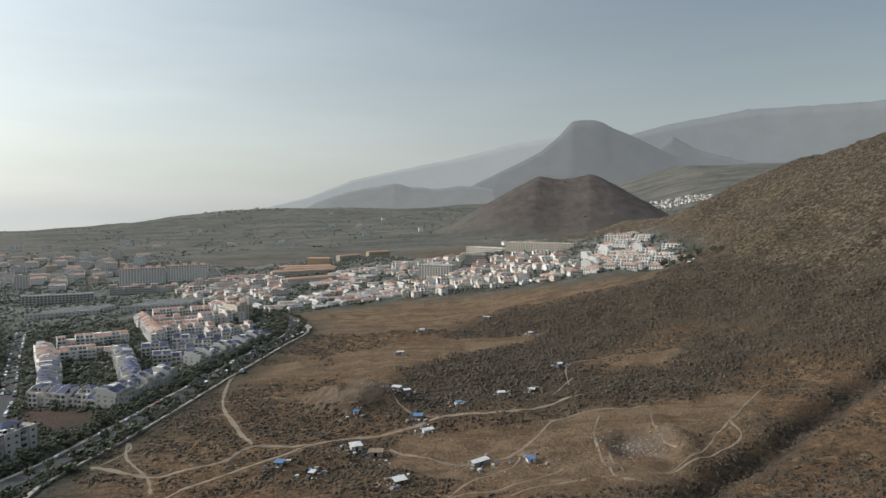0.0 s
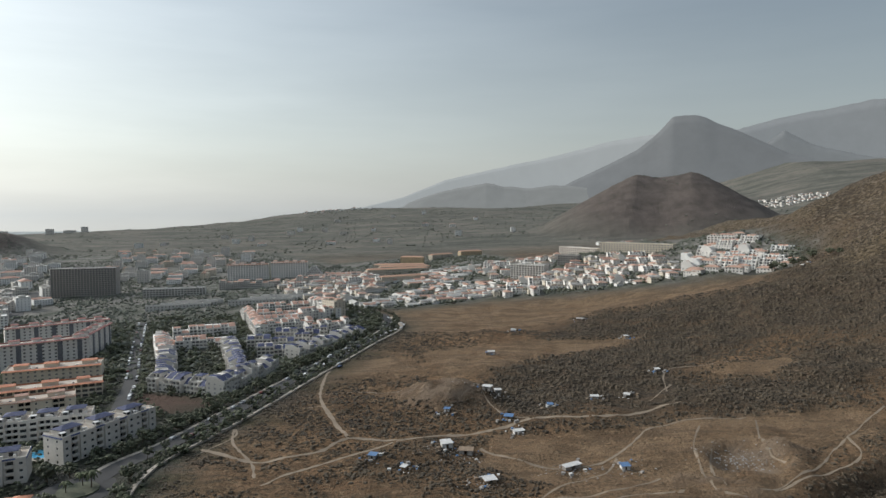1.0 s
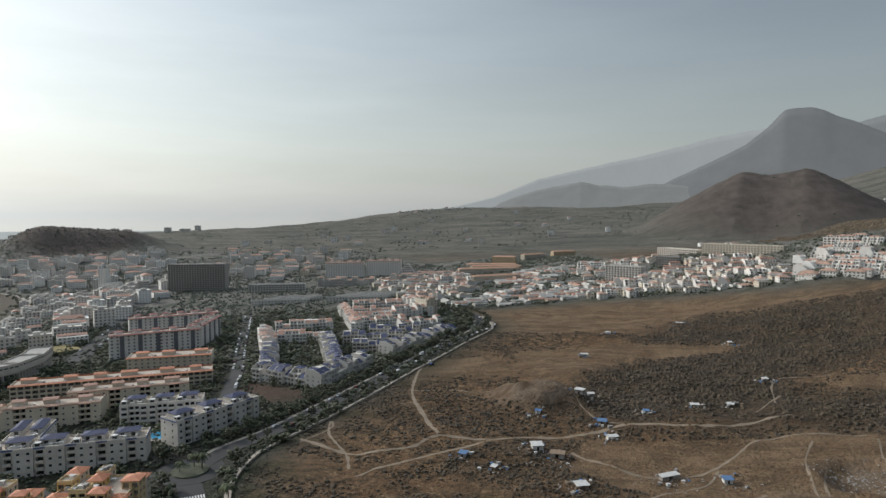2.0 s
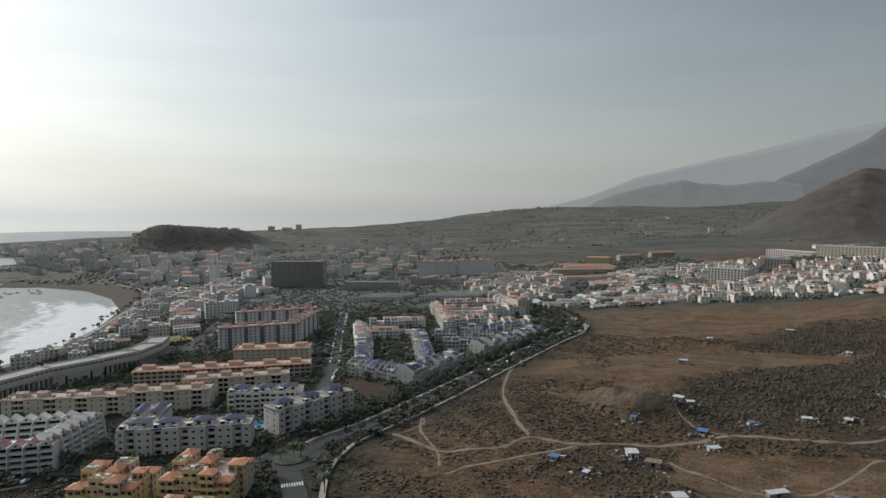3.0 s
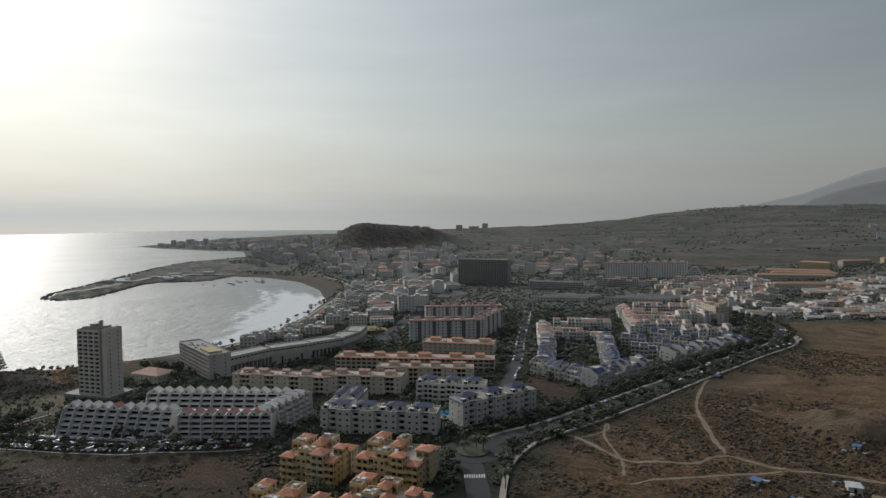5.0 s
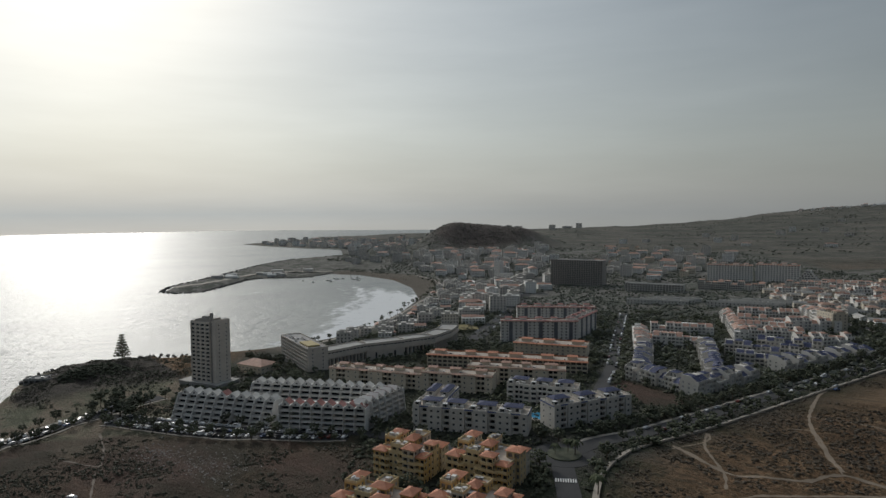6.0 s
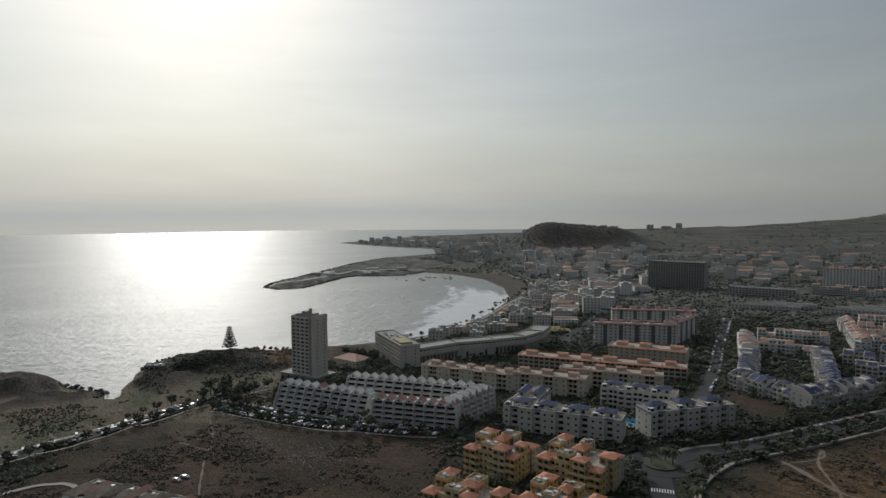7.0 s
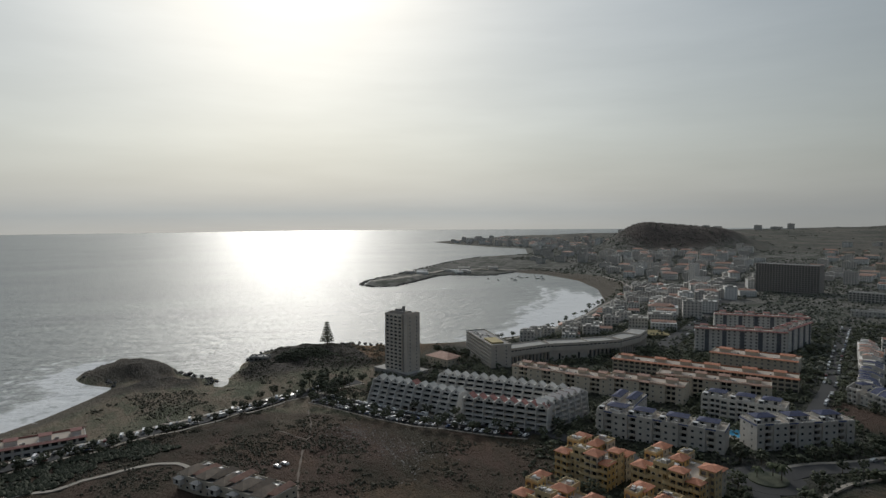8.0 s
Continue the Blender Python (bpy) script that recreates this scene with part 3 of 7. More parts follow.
# ---- far mountains ----
def mountain(name, label, crest, depth, foot, base, haze_glow, rough=0.1):
    """A range along a crest line of (azimuth, distance, height), falling to both sides."""
    crest = sorted(crest)
    az = np.array([c[0] for c in crest], float)
    s = np.linspace(az[-1], az[0], 260)
    r, h = np.interp(s, az, [c[1] for c in crest]), np.interp(s, az, [c[2] for c in crest])
    h = np.convolve(np.pad(h, 1, mode="edge"), np.ones(3) / 3, "valid")
    hs = h
    h = h + rough * (h - foot) * 0.5 * (rolling(s * 40, r * 0, 37) - 0.5) + rough * (h - foot) * 0.25 * (rolling(s * 40, r * 0 + 50, 13) - 0.5)
    rows = []
    for k in np.linspace(-1, 1, 31):
        fall = (1 - abs(k)) ** 1.25
        d = r + k * depth
        z = (h - hs) * fall ** 5 + foot + (hs - foot) * fall * (1 + 2.2 * rough * (rolling(s * 40 + 300 + 90 * k, s * 25 + k * 700, 60) - 0.5) * abs(k) * (1 - abs(k)) * 4)
        rows.append(np.stack([-np.sin(np.radians(s)) * d, np.cos(np.radians(s)) * d, z], -1))
    return tagged(sheet(name, np.concatenate(rows), grid_faces(260, 31), far_material(name + "_rock", base, haze_glow)), label, "mountain", kind="structure")


# Each range's second colour is the haze before it, painted as glow.
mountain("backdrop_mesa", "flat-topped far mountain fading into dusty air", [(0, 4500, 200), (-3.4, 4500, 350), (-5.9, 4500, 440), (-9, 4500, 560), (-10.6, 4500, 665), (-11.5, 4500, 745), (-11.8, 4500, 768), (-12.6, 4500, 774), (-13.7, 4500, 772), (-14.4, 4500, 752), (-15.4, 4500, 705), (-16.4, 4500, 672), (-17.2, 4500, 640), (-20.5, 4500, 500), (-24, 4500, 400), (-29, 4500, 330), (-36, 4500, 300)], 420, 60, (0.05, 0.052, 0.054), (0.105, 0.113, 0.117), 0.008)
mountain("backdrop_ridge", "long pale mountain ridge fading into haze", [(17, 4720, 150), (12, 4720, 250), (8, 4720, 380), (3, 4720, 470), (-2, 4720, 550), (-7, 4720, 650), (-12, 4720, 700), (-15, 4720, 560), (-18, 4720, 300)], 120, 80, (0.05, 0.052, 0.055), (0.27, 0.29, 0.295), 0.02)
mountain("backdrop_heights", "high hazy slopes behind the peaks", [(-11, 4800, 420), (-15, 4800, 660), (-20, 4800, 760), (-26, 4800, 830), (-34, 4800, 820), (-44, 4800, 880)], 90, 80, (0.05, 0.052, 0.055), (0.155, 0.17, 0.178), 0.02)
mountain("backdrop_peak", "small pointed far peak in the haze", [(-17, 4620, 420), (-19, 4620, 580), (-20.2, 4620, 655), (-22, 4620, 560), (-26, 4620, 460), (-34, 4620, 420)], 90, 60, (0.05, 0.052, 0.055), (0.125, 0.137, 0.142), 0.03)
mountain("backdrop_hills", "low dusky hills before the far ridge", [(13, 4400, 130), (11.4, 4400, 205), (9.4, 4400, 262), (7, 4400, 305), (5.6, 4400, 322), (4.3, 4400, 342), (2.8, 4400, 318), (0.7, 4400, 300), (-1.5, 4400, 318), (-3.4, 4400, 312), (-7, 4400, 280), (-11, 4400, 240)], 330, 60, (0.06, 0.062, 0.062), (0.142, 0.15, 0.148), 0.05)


# ---- builders ----
def part(name, bm, material, parent, label="", smooth=False):
    """Links a bmesh as one mesh under a thing or a part."""
    me = bpy.data.meshes.new(name)
    bm.normal_update()
    bm.to_mesh(me)
    bm.free()
    for m in material if isinstance(material, (list, tuple)) else [material]:
        me.materials.append(m)
    if smooth:
        me.polygons.foreach_set("use_smooth", np.full(len(me.polygons), True))
    ob = new(name, me)
    ob.parent = parent
    return tagged(ob, label)


def again(name, me, parent, m):
    """One more part on a mesh that is there already."""
    ob = new(name, me)
    ob.parent, ob.matrix_basis = parent, m
    return ob


def empty(name, label, category, x, y, z, rot=0.0, group=""):
    ob = new(name)
    ob.matrix_basis = pose(x, y, z, 0, 0, rot)
    return tagged(ob, label, category, group)


def quad(bm, *pts, slot=0):
    f = bm.faces.new([bm.verts.new(p) for p in pts])
    f.material_index = slot
    return f


def box(bm, x0, y0, z0, x1, y1, z1, slot=0):
    v = [bm.verts.new(p) for p in ((x0, y0, z0), (x1, y0, z0), (x1, y1, z0), (x0, y1, z0), (x0, y0, z1), (x1, y0, z1), (x1, y1, z1), (x0, y1, z1))]
    for f in ((0, 3, 2, 1), (4, 5, 6, 7), (0, 1, 5, 4), (1, 2, 6, 5), (2, 3, 7, 6), (3, 0, 4, 7)):
        bm.faces.new([v[i] for i in f]).material_index = slot


def hip(bm, x0, y0, x1, y1, z, h, over=0.4, slot=0):
    """A hipped roof with a thick eave."""
    x0, y0, x1, y1 = x0 - over, y0 - over, x1 + over, y1 + over
    w, d = x1 - x0, y1 - y0
    r = min(w, d) / 2
    ridge = [(x0 + r, (y0 + y1) / 2), (x1 - r, (y0 + y1) / 2)] if w >= d else [((x0 + x1) / 2, y0 + r), ((x0 + x1) / 2, y1 - r)]
    box(bm, x0, y0, z - 0.18, x1, y1, z, slot)
    a, b, c, e = (x0, y0, z), (x1, y0, z), (x1, y1, z), (x0, y1, z)
    p, q = (*ridge[0], z + h), (*ridge[1], z + h)
    if w >= d:
        for f in ((a, b, q, p), (c, e, p, q)):
            quad(bm, *f, slot=slot)
        for f in ((b, c, q), (e, a, p)):
            quad(bm, *f, slot=slot)
    else:
        for f in ((b, c, q, p), (e, a, p, q)):
            quad(bm, *f, slot=slot)
        for f in ((a, b, p), (c, e, q)):
            quad(bm, *f, slot=slot)


def gable(bm, x0, y0, x1, y1, z, h, over=0.35, slot=0):
    """A gabled roof along x, with thickness."""
    x0, y0, x1, y1 = x0 - over, y0 - over, x1 + over, y1 + over
    m = (y0 + y1) / 2
    a, b, c, e, p, q = (x0, y0, z), (x1, y0, z), (x1, y1, z), (x0, y1, z), (x0, m, z + h), (x1, m, z + h)
    quad(bm, a, b, q, p, slot=slot), quad(bm, c, e, p, q, slot=slot), quad(bm, b, c, q, slot=slot), quad(bm, e, a, p, slot=slot), quad(bm, a, e, c, b, slot=slot)


MESHES = {}
FOOT = []


def window_mesh(w, h):
    """Dark glass sunk in a pale frame, one piece; its foot at the origin, facing -y."""
    key = ("win", round(w, 2), round(h, 2))
    if key not in MESHES:
        t, r = 0.11, w / 2
        rings = [[bm_y for bm_y in ((-x, y, lo), (x, y, lo), (x, y, hi), (-x, y, hi))] for x, y, lo, hi in ((r, 0.06, 0, h), (r, -0.05, 0, h), (r - t, -0.05, t, h - t), (r - t, 0.02, t, h - t))]
        pts = [p for ring in rings for p in ring]
        faces = [(4 * k + i, 4 * k + (i + 1) % 4, 4 * k + 4 + (i + 1) % 4, 4 * k + 4 + i) for k in range(3) for i in range(4)] + [(12, 13, 14, 15)]
        me = bpy.data.meshes.new("window")
        me.from_pydata(pts, [], faces)
        me.materials.append(TRIM), me.materials.append(GLASS)
        me.polygons[12].material_index = 1
        MESHES[key] = me
    return MESHES[key]


def rail_mesh(w, h, material, out=0.9):
    """A balcony in one piece: slab, parapet and coping, standing out from the wall."""
    key = ("rail", round(w, 2), round(h, 2), material.name, out)
    if key not in MESHES:
        prof = [(0.02, -0.16), (-out, -0.16), (-out, h), (-out - 0.04, h), (-out - 0.04, h + 0.08), (-out + 0.16, h + 0.08), (-out + 0.16, h), (-out + 0.12, h), (-out + 0.12, 0.0), (0.02, 0.0)]
        n = len(prof)
        pts = [(s * w / 2, y, z) for s in (-1, 1) for y, z in prof]
        faces = [(i, i + n, (i + 1) % n + n, (i + 1) % n) for i in range(n)] + [tuple(range(n)), tuple(range(2 * n - 1, n - 1, -1))]
        me = bpy.data.meshes.new("balcony")
        me.from_pydata(pts, [], faces)
        me.materials.append(material)
        MESHES[key] = me
    return MESHES[key]


# what a wall carries: bay width, opening width and height, sill, depth, balcony or not
WIN = (4.2, 1.5, 1.3, 0.95, 0.22, False)
BAL = (4.6, 3.0, 2.2, 0.12, 1.0, True)
LOGGIA = (4.0, 3.1, 2.0, 0.75, 1.3, False)
SPARSE = (7.5, 1.2, 1.2, 1.0, 0.22, False)
BLANK = None


def wall_run(bm, ob, ax, ay, turn, width, z0, storeys, sh, kind, rail_mat, skirt=4.0, panes=True):
    """One wall from (ax, ay) along turn degrees, facing its right-hand side, with real openings."""
    c, s = math.cos(radians(turn)), math.sin(radians(turn))

    def at(u, v, z):
        return (ax + c * u - s * v, ay + s * u + c * v, z)
    quad(bm, at(0, 0, z0 - skirt), at(width, 0, z0 - skirt), at(width, 0, z0), at(0, 0, z0))
    if not kind:
        quad(bm, at(0, 0, z0), at(width, 0, z0), at(width, 0, z0 + storeys * sh), at(0, 0, z0 + storeys * sh))
        return
    bay, ow, oh, sill, deep, balcony = kind
    n = max(1, round(width / bay))
    cw = width / n
    ow = min(ow, cw - 0.5)
    oh = min(oh, sh - sill - 0.25)
    for k in range(storeys):
        for i in range(n):
            a, b, z, zt = i * cw, (i + 1) * cw, z0 + k * sh, z0 + (k + 1) * sh
            p, q, r, t = a + (cw - ow) / 2, a + (cw + ow) / 2, z + sill, z + sill + oh
            quad(bm, at(a, 0, z), at(b, 0, z), at(q, 0, r), at(p, 0, r))
            quad(bm, at(b, 0, z), at(b, 0, zt), at(q, 0, t), at(q, 0, r))
            quad(bm, at(b, 0, zt), at(a, 0, zt), at(p, 0, t), at(q, 0, t))
            quad(bm, at(a, 0, zt), at(a, 0, z), at(p, 0, r), at(p, 0, t))
            quad(bm, at(p, 0, r), at(q, 0, r), at(q, deep, r), at(p, deep, r))
            quad(bm, at(p, deep, t), at(q, deep, t), at(q, 0, t), at(p, 0, t))
            quad(bm, at(p, 0, r), at(p, deep, r), at(p, deep, t), at(p, 0, t))
            quad(bm, at(q, deep, r), at(q, 0, r), at(q, 0, t), at(q, deep, t))
            quad(bm, at(p, deep, r), at(q, deep, r), at(q, deep, t), at(p, deep, t), slot=1)
            if panes:
                x, y, zz = at((p + q) / 2, deep - 0.07, r)
                again("window", window_mesh(ow, oh), ob, pose(x, y, zz, 0, 0, turn))
            if balcony and panes:
                x, y, zz = at((p + q) / 2, 0, r)
                again("balcony", rail_mesh(ow + 0.3, 0.95, rail_mat), ob, pose(x, y, zz, 0, 0, turn))


def base_z(x, y, rot, w, d):
    c, s = math.cos(radians(rot)), math.sin(radians(rot))
    return min(height(x + c * u - s * v, y + s * u + c * v) for u, v in ((0, 0), (w, 0), (w, d), (0, d), (w / 2, d / 2)))


def shell(ob, x, y, w, d, z0, storeys, sh, wall, kinds, rail_mat, panes=True, roofmat=None, parapet=0.9, trim=None):
    """Walls with openings and a flat roof behind a parapet; part of a building."""
    bm = bmesh.new()
    f, r, b, l = kinds
    if isinstance(f, list):
        # bays that stand forward by turns
        total, u = sum(q[0] for q in f), 0.0
        for share, kind, out in f:
            run = w * share / total
            wall_run(bm, ob, x + u, y - out, 0, run, z0, storeys, sh, kind, rail_mat, panes=panes)
            if out:
                h0, h1 = z0 - 4, z0 + storeys * sh
                quad(bm, (x + u, y, h0), (x + u, y - out, h0), (x + u, y - out, h1), (x + u, y, h1))
                quad(bm, (x + u + run, y - out, h0), (x + u + run, y, h0), (x + u + run, y, h1), (x + u + run, y - out, h1))
                quad(bm, (x + u, y - out, h1), (x + u + run, y - out, h1), (x + u + run, y, h1), (x + u, y, h1))
                box(bm, x + u, y - out, h1 + 0.004, x + u + run, y - out + 0.2, h1 + 0.9)
            u += run
    else:
        wall_run(bm, ob, x, y, 0, w, z0, storeys, sh, f, rail_mat, skirt=4.0 if z0 == 0 else 0.3, panes=panes)
    wall_run(bm, ob, x + w, y, 90, d, z0, storeys, sh, r, rail_mat, skirt=4.0 if z0 == 0 else 0.3, panes=panes)
    wall_run(bm, ob, x + w, y + d, 180, w, z0, storeys, sh, b, rail_mat, skirt=4.0 if z0 == 0 else 0.3, panes=False)
    wall_run(bm, ob, x, y + d, 270, d, z0, storeys, sh, l, rail_mat, skirt=4.0 if z0 == 0 else 0.3, panes=panes)
    top = z0 + storeys * sh
    t = 0.25
    for x0, y0, x1, y1 in ((x, y, x + w, y + t), (x, y + d - t, x + w, y + d), (x, y + t, x + t, y + d - t), (x + w - t, y + t, x + w, y + d - t)):
        box(bm, x0, y0, top + 0.004, x1, y1, top + parapet)
    # Walls without panes, mostly far ones, get the haze-paled glass colour.
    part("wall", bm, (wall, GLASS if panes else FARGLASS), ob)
    bm = bmesh.new()
    box(bm, x + t, y + t, top - 0.2, x + w - t, y + d - t, top + 0.05)
    part("roof", bm, roofmat or ROOFGREY, ob)
    if trim:
        bm = bmesh.new()
        o = 0.22
        for x0, y0, x1, y1 in ((x - o, y - o, x + w + o, y), (x - o, y + d, x + w + o, y + d + o), (x - o, y, x, y + d), (x + w, y, x + w + o, y + d)):
            box(bm, x0, y0, top - 0.1, x1, y1, top + 0.55)
        part("cornice", bm, trim, ob)
    return top


def pavilion(ob, x0, y0, x1, y1, z, wall, roofmat, h=2.5, rh=1.3):
    """A roof-top room with a window and a hipped tile roof."""
    bm = bmesh.new()
    wall_run(bm, ob, x0, y0, 0, x1 - x0, z, 1, h, (4.0, 1.8, 1.8, 0.3, 0.2, False), wall, skirt=0.0, panes=False)
    for a, b, turn, w in ((x1, y0, 90, y1 - y0), (x1, y1, 180, x1 - x0), (x0, y1, 270, y1 - y0)):
        wall_run(bm, ob, a, b, turn, w, z, 1, h, None, wall, skirt=0.0)
    room = part("roof_room", bm, (wall, GLASS), ob)
    bm = bmesh.new()
    hip(bm, x0, y0, x1, y1, z + h + 0.18, rh)
    part("tile_roof", bm, roofmat, room)


def pergola(ob, x0, y0, w, d, z, rng):
    """A white roof pavilion frame: a slab roof with openings between four corner piers."""
    bm = bmesh.new()
    t, h = 0.22, 2.3
    wall_run(bm, ob, x0, y0, 0, w, z, 1, h, (w, w - 2 * t, h - 0.3, 0.02, 0.2, False), WHITE, skirt=0.0, panes=False)
    for ax, ay, turn, run in ((x0 + w, y0, 90, d), (x0 + w, y0 + d, 180, w), (x0, y0 + d, 270, d)):
        wall_run(bm, ob, ax, ay, turn, run, z, 1, h, (run, run - 2 * t, h - 0.3, 0.02, 0.2, False), WHITE, skirt=0.0, panes=False)
    quad(bm, (x0, y0, z + h), (x0 + w, y0, z + h), (x0 + w, y0 + d, z + h), (x0, y0 + d, z + h))
    bmesh.ops.remove_doubles(bm, verts=bm.verts, dist=0.001)
    part("roof_kiosk", bm, (TRIM, GLASS), ob, "small white glazed roof kiosk")


def clutter(ob, x0, y0, x1, y1, z, rng, n):
    """Water tanks, air units and low walls on a roof terrace."""
    for i in range(n):
        x, y, w, d, h = rng.uniform(x0, x1 - 2), rng.uniform(y0, y1 - 2), rng.uniform(0.8, 2.2), rng.uniform(0.8, 1.8), rng.uniform(0.7, 1.6)
        bm = bmesh.new()
        box(bm, x, y, z, x + w, y + d, z + h)
        box(bm, x - 0.08, y - 0.08, z + h, x + w + 0.08, y + d + 0.08, z + h + 0.1)
        part("roof_unit", bm, rng.choice((WHITE, TIN, ROOFGREY)), ob)


def mixed(w, unit=15.5, plain=SPARSE, deep=None, out=1.0):
    """Front bays by turns: plain walls with small windows, then balconies set back."""
    n = max(1, round(w / unit))
    return [q for i in range(n) for q in ((0.31, plain, out), (0.38, deep or (3.4, 2.9, 2.35, 0.1, 2.2, True), 0.0), (0.31, plain, out))]


def flats(name, label, x, y, rot, w, d, storeys, wall, kinds=(BAL, WIN, WIN, WIN), sh=2.9, roof="flat", roofmat=None, rail=None, group="", trim=None, bay=15.0, seed=1, lift=0.0):
    """A block of flats from its front left corner."""
    rng = random.Random(seed)
    ob = empty(name, label, "building", x, y, base_z(x, y, rot, w, d) + lift, rot, group)
    FOOT.append((x, y, rot, w, d))
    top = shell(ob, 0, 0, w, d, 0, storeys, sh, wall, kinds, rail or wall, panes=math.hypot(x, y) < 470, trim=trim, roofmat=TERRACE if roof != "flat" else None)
    n = max(1, round(w / bay))
    if roof == "pavilions":
        for i in range(n):
            a, b = i * w / n, (i + 1) * w / n
            k = (b - a) * 0.62
            o = a + (b - a - k) * rng.uniform(0.25, 0.75)
            pavilion(ob, o, d * 0.28, o + k, d * 0.82, top + 0.05, wall, roofmat)
            clutter(ob, a + 1, 1, b - 1, d * 0.28, top + 0.05, rng, 5 if math.hypot(x, y) < 400 else 2)
            if math.hypot(x, y) < 520 and b - a > 9:
                pergola(ob, a + 0.8, 0.8, 2.6, d * 0.2, top + 0.05, rng)
                bm = bmesh.new()
                box(bm, a - 0.12, 0.3, top + 0.06, a + 0.12, d - 0.3, top + 1.5)
                part("party_wall", bm, wall, ob)
    elif roof == "eaves":
        bm = bmesh.new()
        for x0, x1, y0, y1 in ((-0.5, w + 0.5, -1.5, 0.4), (-0.5, w + 0.5, d - 0.6, d + 0.5)):
            s = 1 if y0 < 0 else -1
            lo, hi = (y0, y1) if s > 0 else (y1, y0)
            quad(bm, (x0, lo, top + 0.25), (x1, lo, top + 0.25), (x1, hi, top + 1.05), (x0, hi, top + 1.05))
            quad(bm, (x0, lo, top + 0.05), (x1, lo, top + 0.05), (x1, lo, top + 0.25), (x0, lo, top + 0.25))
            quad(bm, (x0, lo, top + 0.05), (x0, hi, top + 0.05), (x1, hi, top + 0.05), (x1, lo, top + 0.05))
            quad(bm, (x0, hi, top + 0.05), (x0, hi, top + 1.05), (x1, hi, top + 1.05), (x1, hi, top + 0.05))
            quad(bm, (x0, lo, top + 0.05), (x0, lo, top + 0.25), (x0, hi, top + 1.05), (x0, hi, top + 0.05))
            quad(bm, (x1, lo, top + 0.05), (x1, hi, top + 0.05), (x1, hi, top + 1.05), (x1, lo, top + 0.25))
        part("tile_eave", bm, roofmat, ob)
        for i in range(n):
            a, b = i * w / n, (i + 1) * w / n
            k = (b - a) * rng.uniform(0.35, 0.5)
            o = a + (b - a - k) * rng.uniform(0.2, 0.8)
            bm = bmesh.new()
            box(bm, o, d * 0.35, top, o + k, d * 0.7, top + 2.4)
            head = part("stair_head", bm, wall, ob)
            bm = bmesh.new()
            box(bm, o - 0.4, d * 0.35 - 0.4, top + 2.4, o + k + 0.4, d * 0.7 + 0.4, top + 2.55)
            gable(bm, o, d * 0.35, o + k, d * 0.7, top + 2.56, 0.9)
            part("tile_roof", bm, roofmat, head)
        clutter(ob, 2, 2, w - 2, d * 0.3, top + 0.05, rng, n * 2)
    elif roof == "hip":
        bm = bmesh.new()
        hip(bm, 0, 0, w, d, top + 1.1, min(w, d) * 0.2)
        part("tile_roof", bm, roofmat, ob)
    else:
        clutter(ob, 2, 2, w - 2, d - 2, top + 0.05, rng, n * 2)
    return ob


# ---- the near town: named blocks ----
flats("apartment_block", "long white block with blue roof rooms beside a pool", -270, 202, 33.8, 63, 13, 4, PALEWALL, (mixed(63, 12, WIN), SPARSE, WIN, BAL), sh=3.2, roof="pavilions", roofmat=BLUETILE, trim=BLUETRIM, group="blue-roofed flats", seed=2)
flats("apartment_block", "white rear wing with blue tiled roof rooms", -277.6, 213.2, 33.8, 15, 28, 4, PALEWALL, (BLANK, WIN, WIN, BAL), sh=3.2, roof="pavilions", roofmat=BLUETILE, trim=BLUETRIM, group="blue-roofed flats", bay=8, seed=3)
flats("apartment_block", "white street block with blue roofs and small windows", -214, 253, 73.7, 51, 13, 4, PALEWALL, (mixed(51, 12, WIN), BAL, WIN, SPARSE), sh=3.2, roof="pavilions", roofmat=BLUETILE, trim=BLUETRIM, group="blue-roofed flats", seed=4)
flats("apartment_block", "low white block with deep balconies behind the pool", -268, 273, 32.0, 43, 13, 4, PALEWALL, (mixed(43, 14, BAL), WIN, WIN, WIN), sh=3.0, roof="pavilions", roofmat=BLUETILE, rail=WHITE, group="blue-roofed flats", bay=14, seed=5)

CREAM_LABEL = "cream block of flats with terracotta tile eaves"
for x, y, rot, w, d, n, seed in ((-388, 217, 32.5, 70, 14, 4, 6), (-329, 254, 33.6, 48, 14, 4, 7), (-321, 288, 37.1, 67, 14, 4, 8)):
    flats("apartment_block", CREAM_LABEL, x, y, rot, w, d, n, CREAM, (mixed(w, 16, SPARSE, (3.6, 3.1, 2.6, 0.1, 2.6, True)), SPARSE, WIN, SPARSE), sh=3.2, roof="eaves", roofmat=PALETERRA, rail=CREAM, group="cream flats", seed=seed)
flats("apartment_block", "long cream block under broad orange tile roofs", -376, 295, 36.4, 121, 16, 4, CREAM, (LOGGIA, SPARSE, WIN, SPARSE), sh=3.1, roof="eaves", roofmat=TERRA, group="cream flats", seed=9, bay=20)
flats("apartment_block", "cream block with arched windows under orange tiles", -363, 378, 31.2, 60, 20, 4, CREAM, (WIN, BLANK, WIN, BLANK), sh=2.9, roof="eaves", roofmat=TERRA, group="cream flats", seed=10, bay=20)

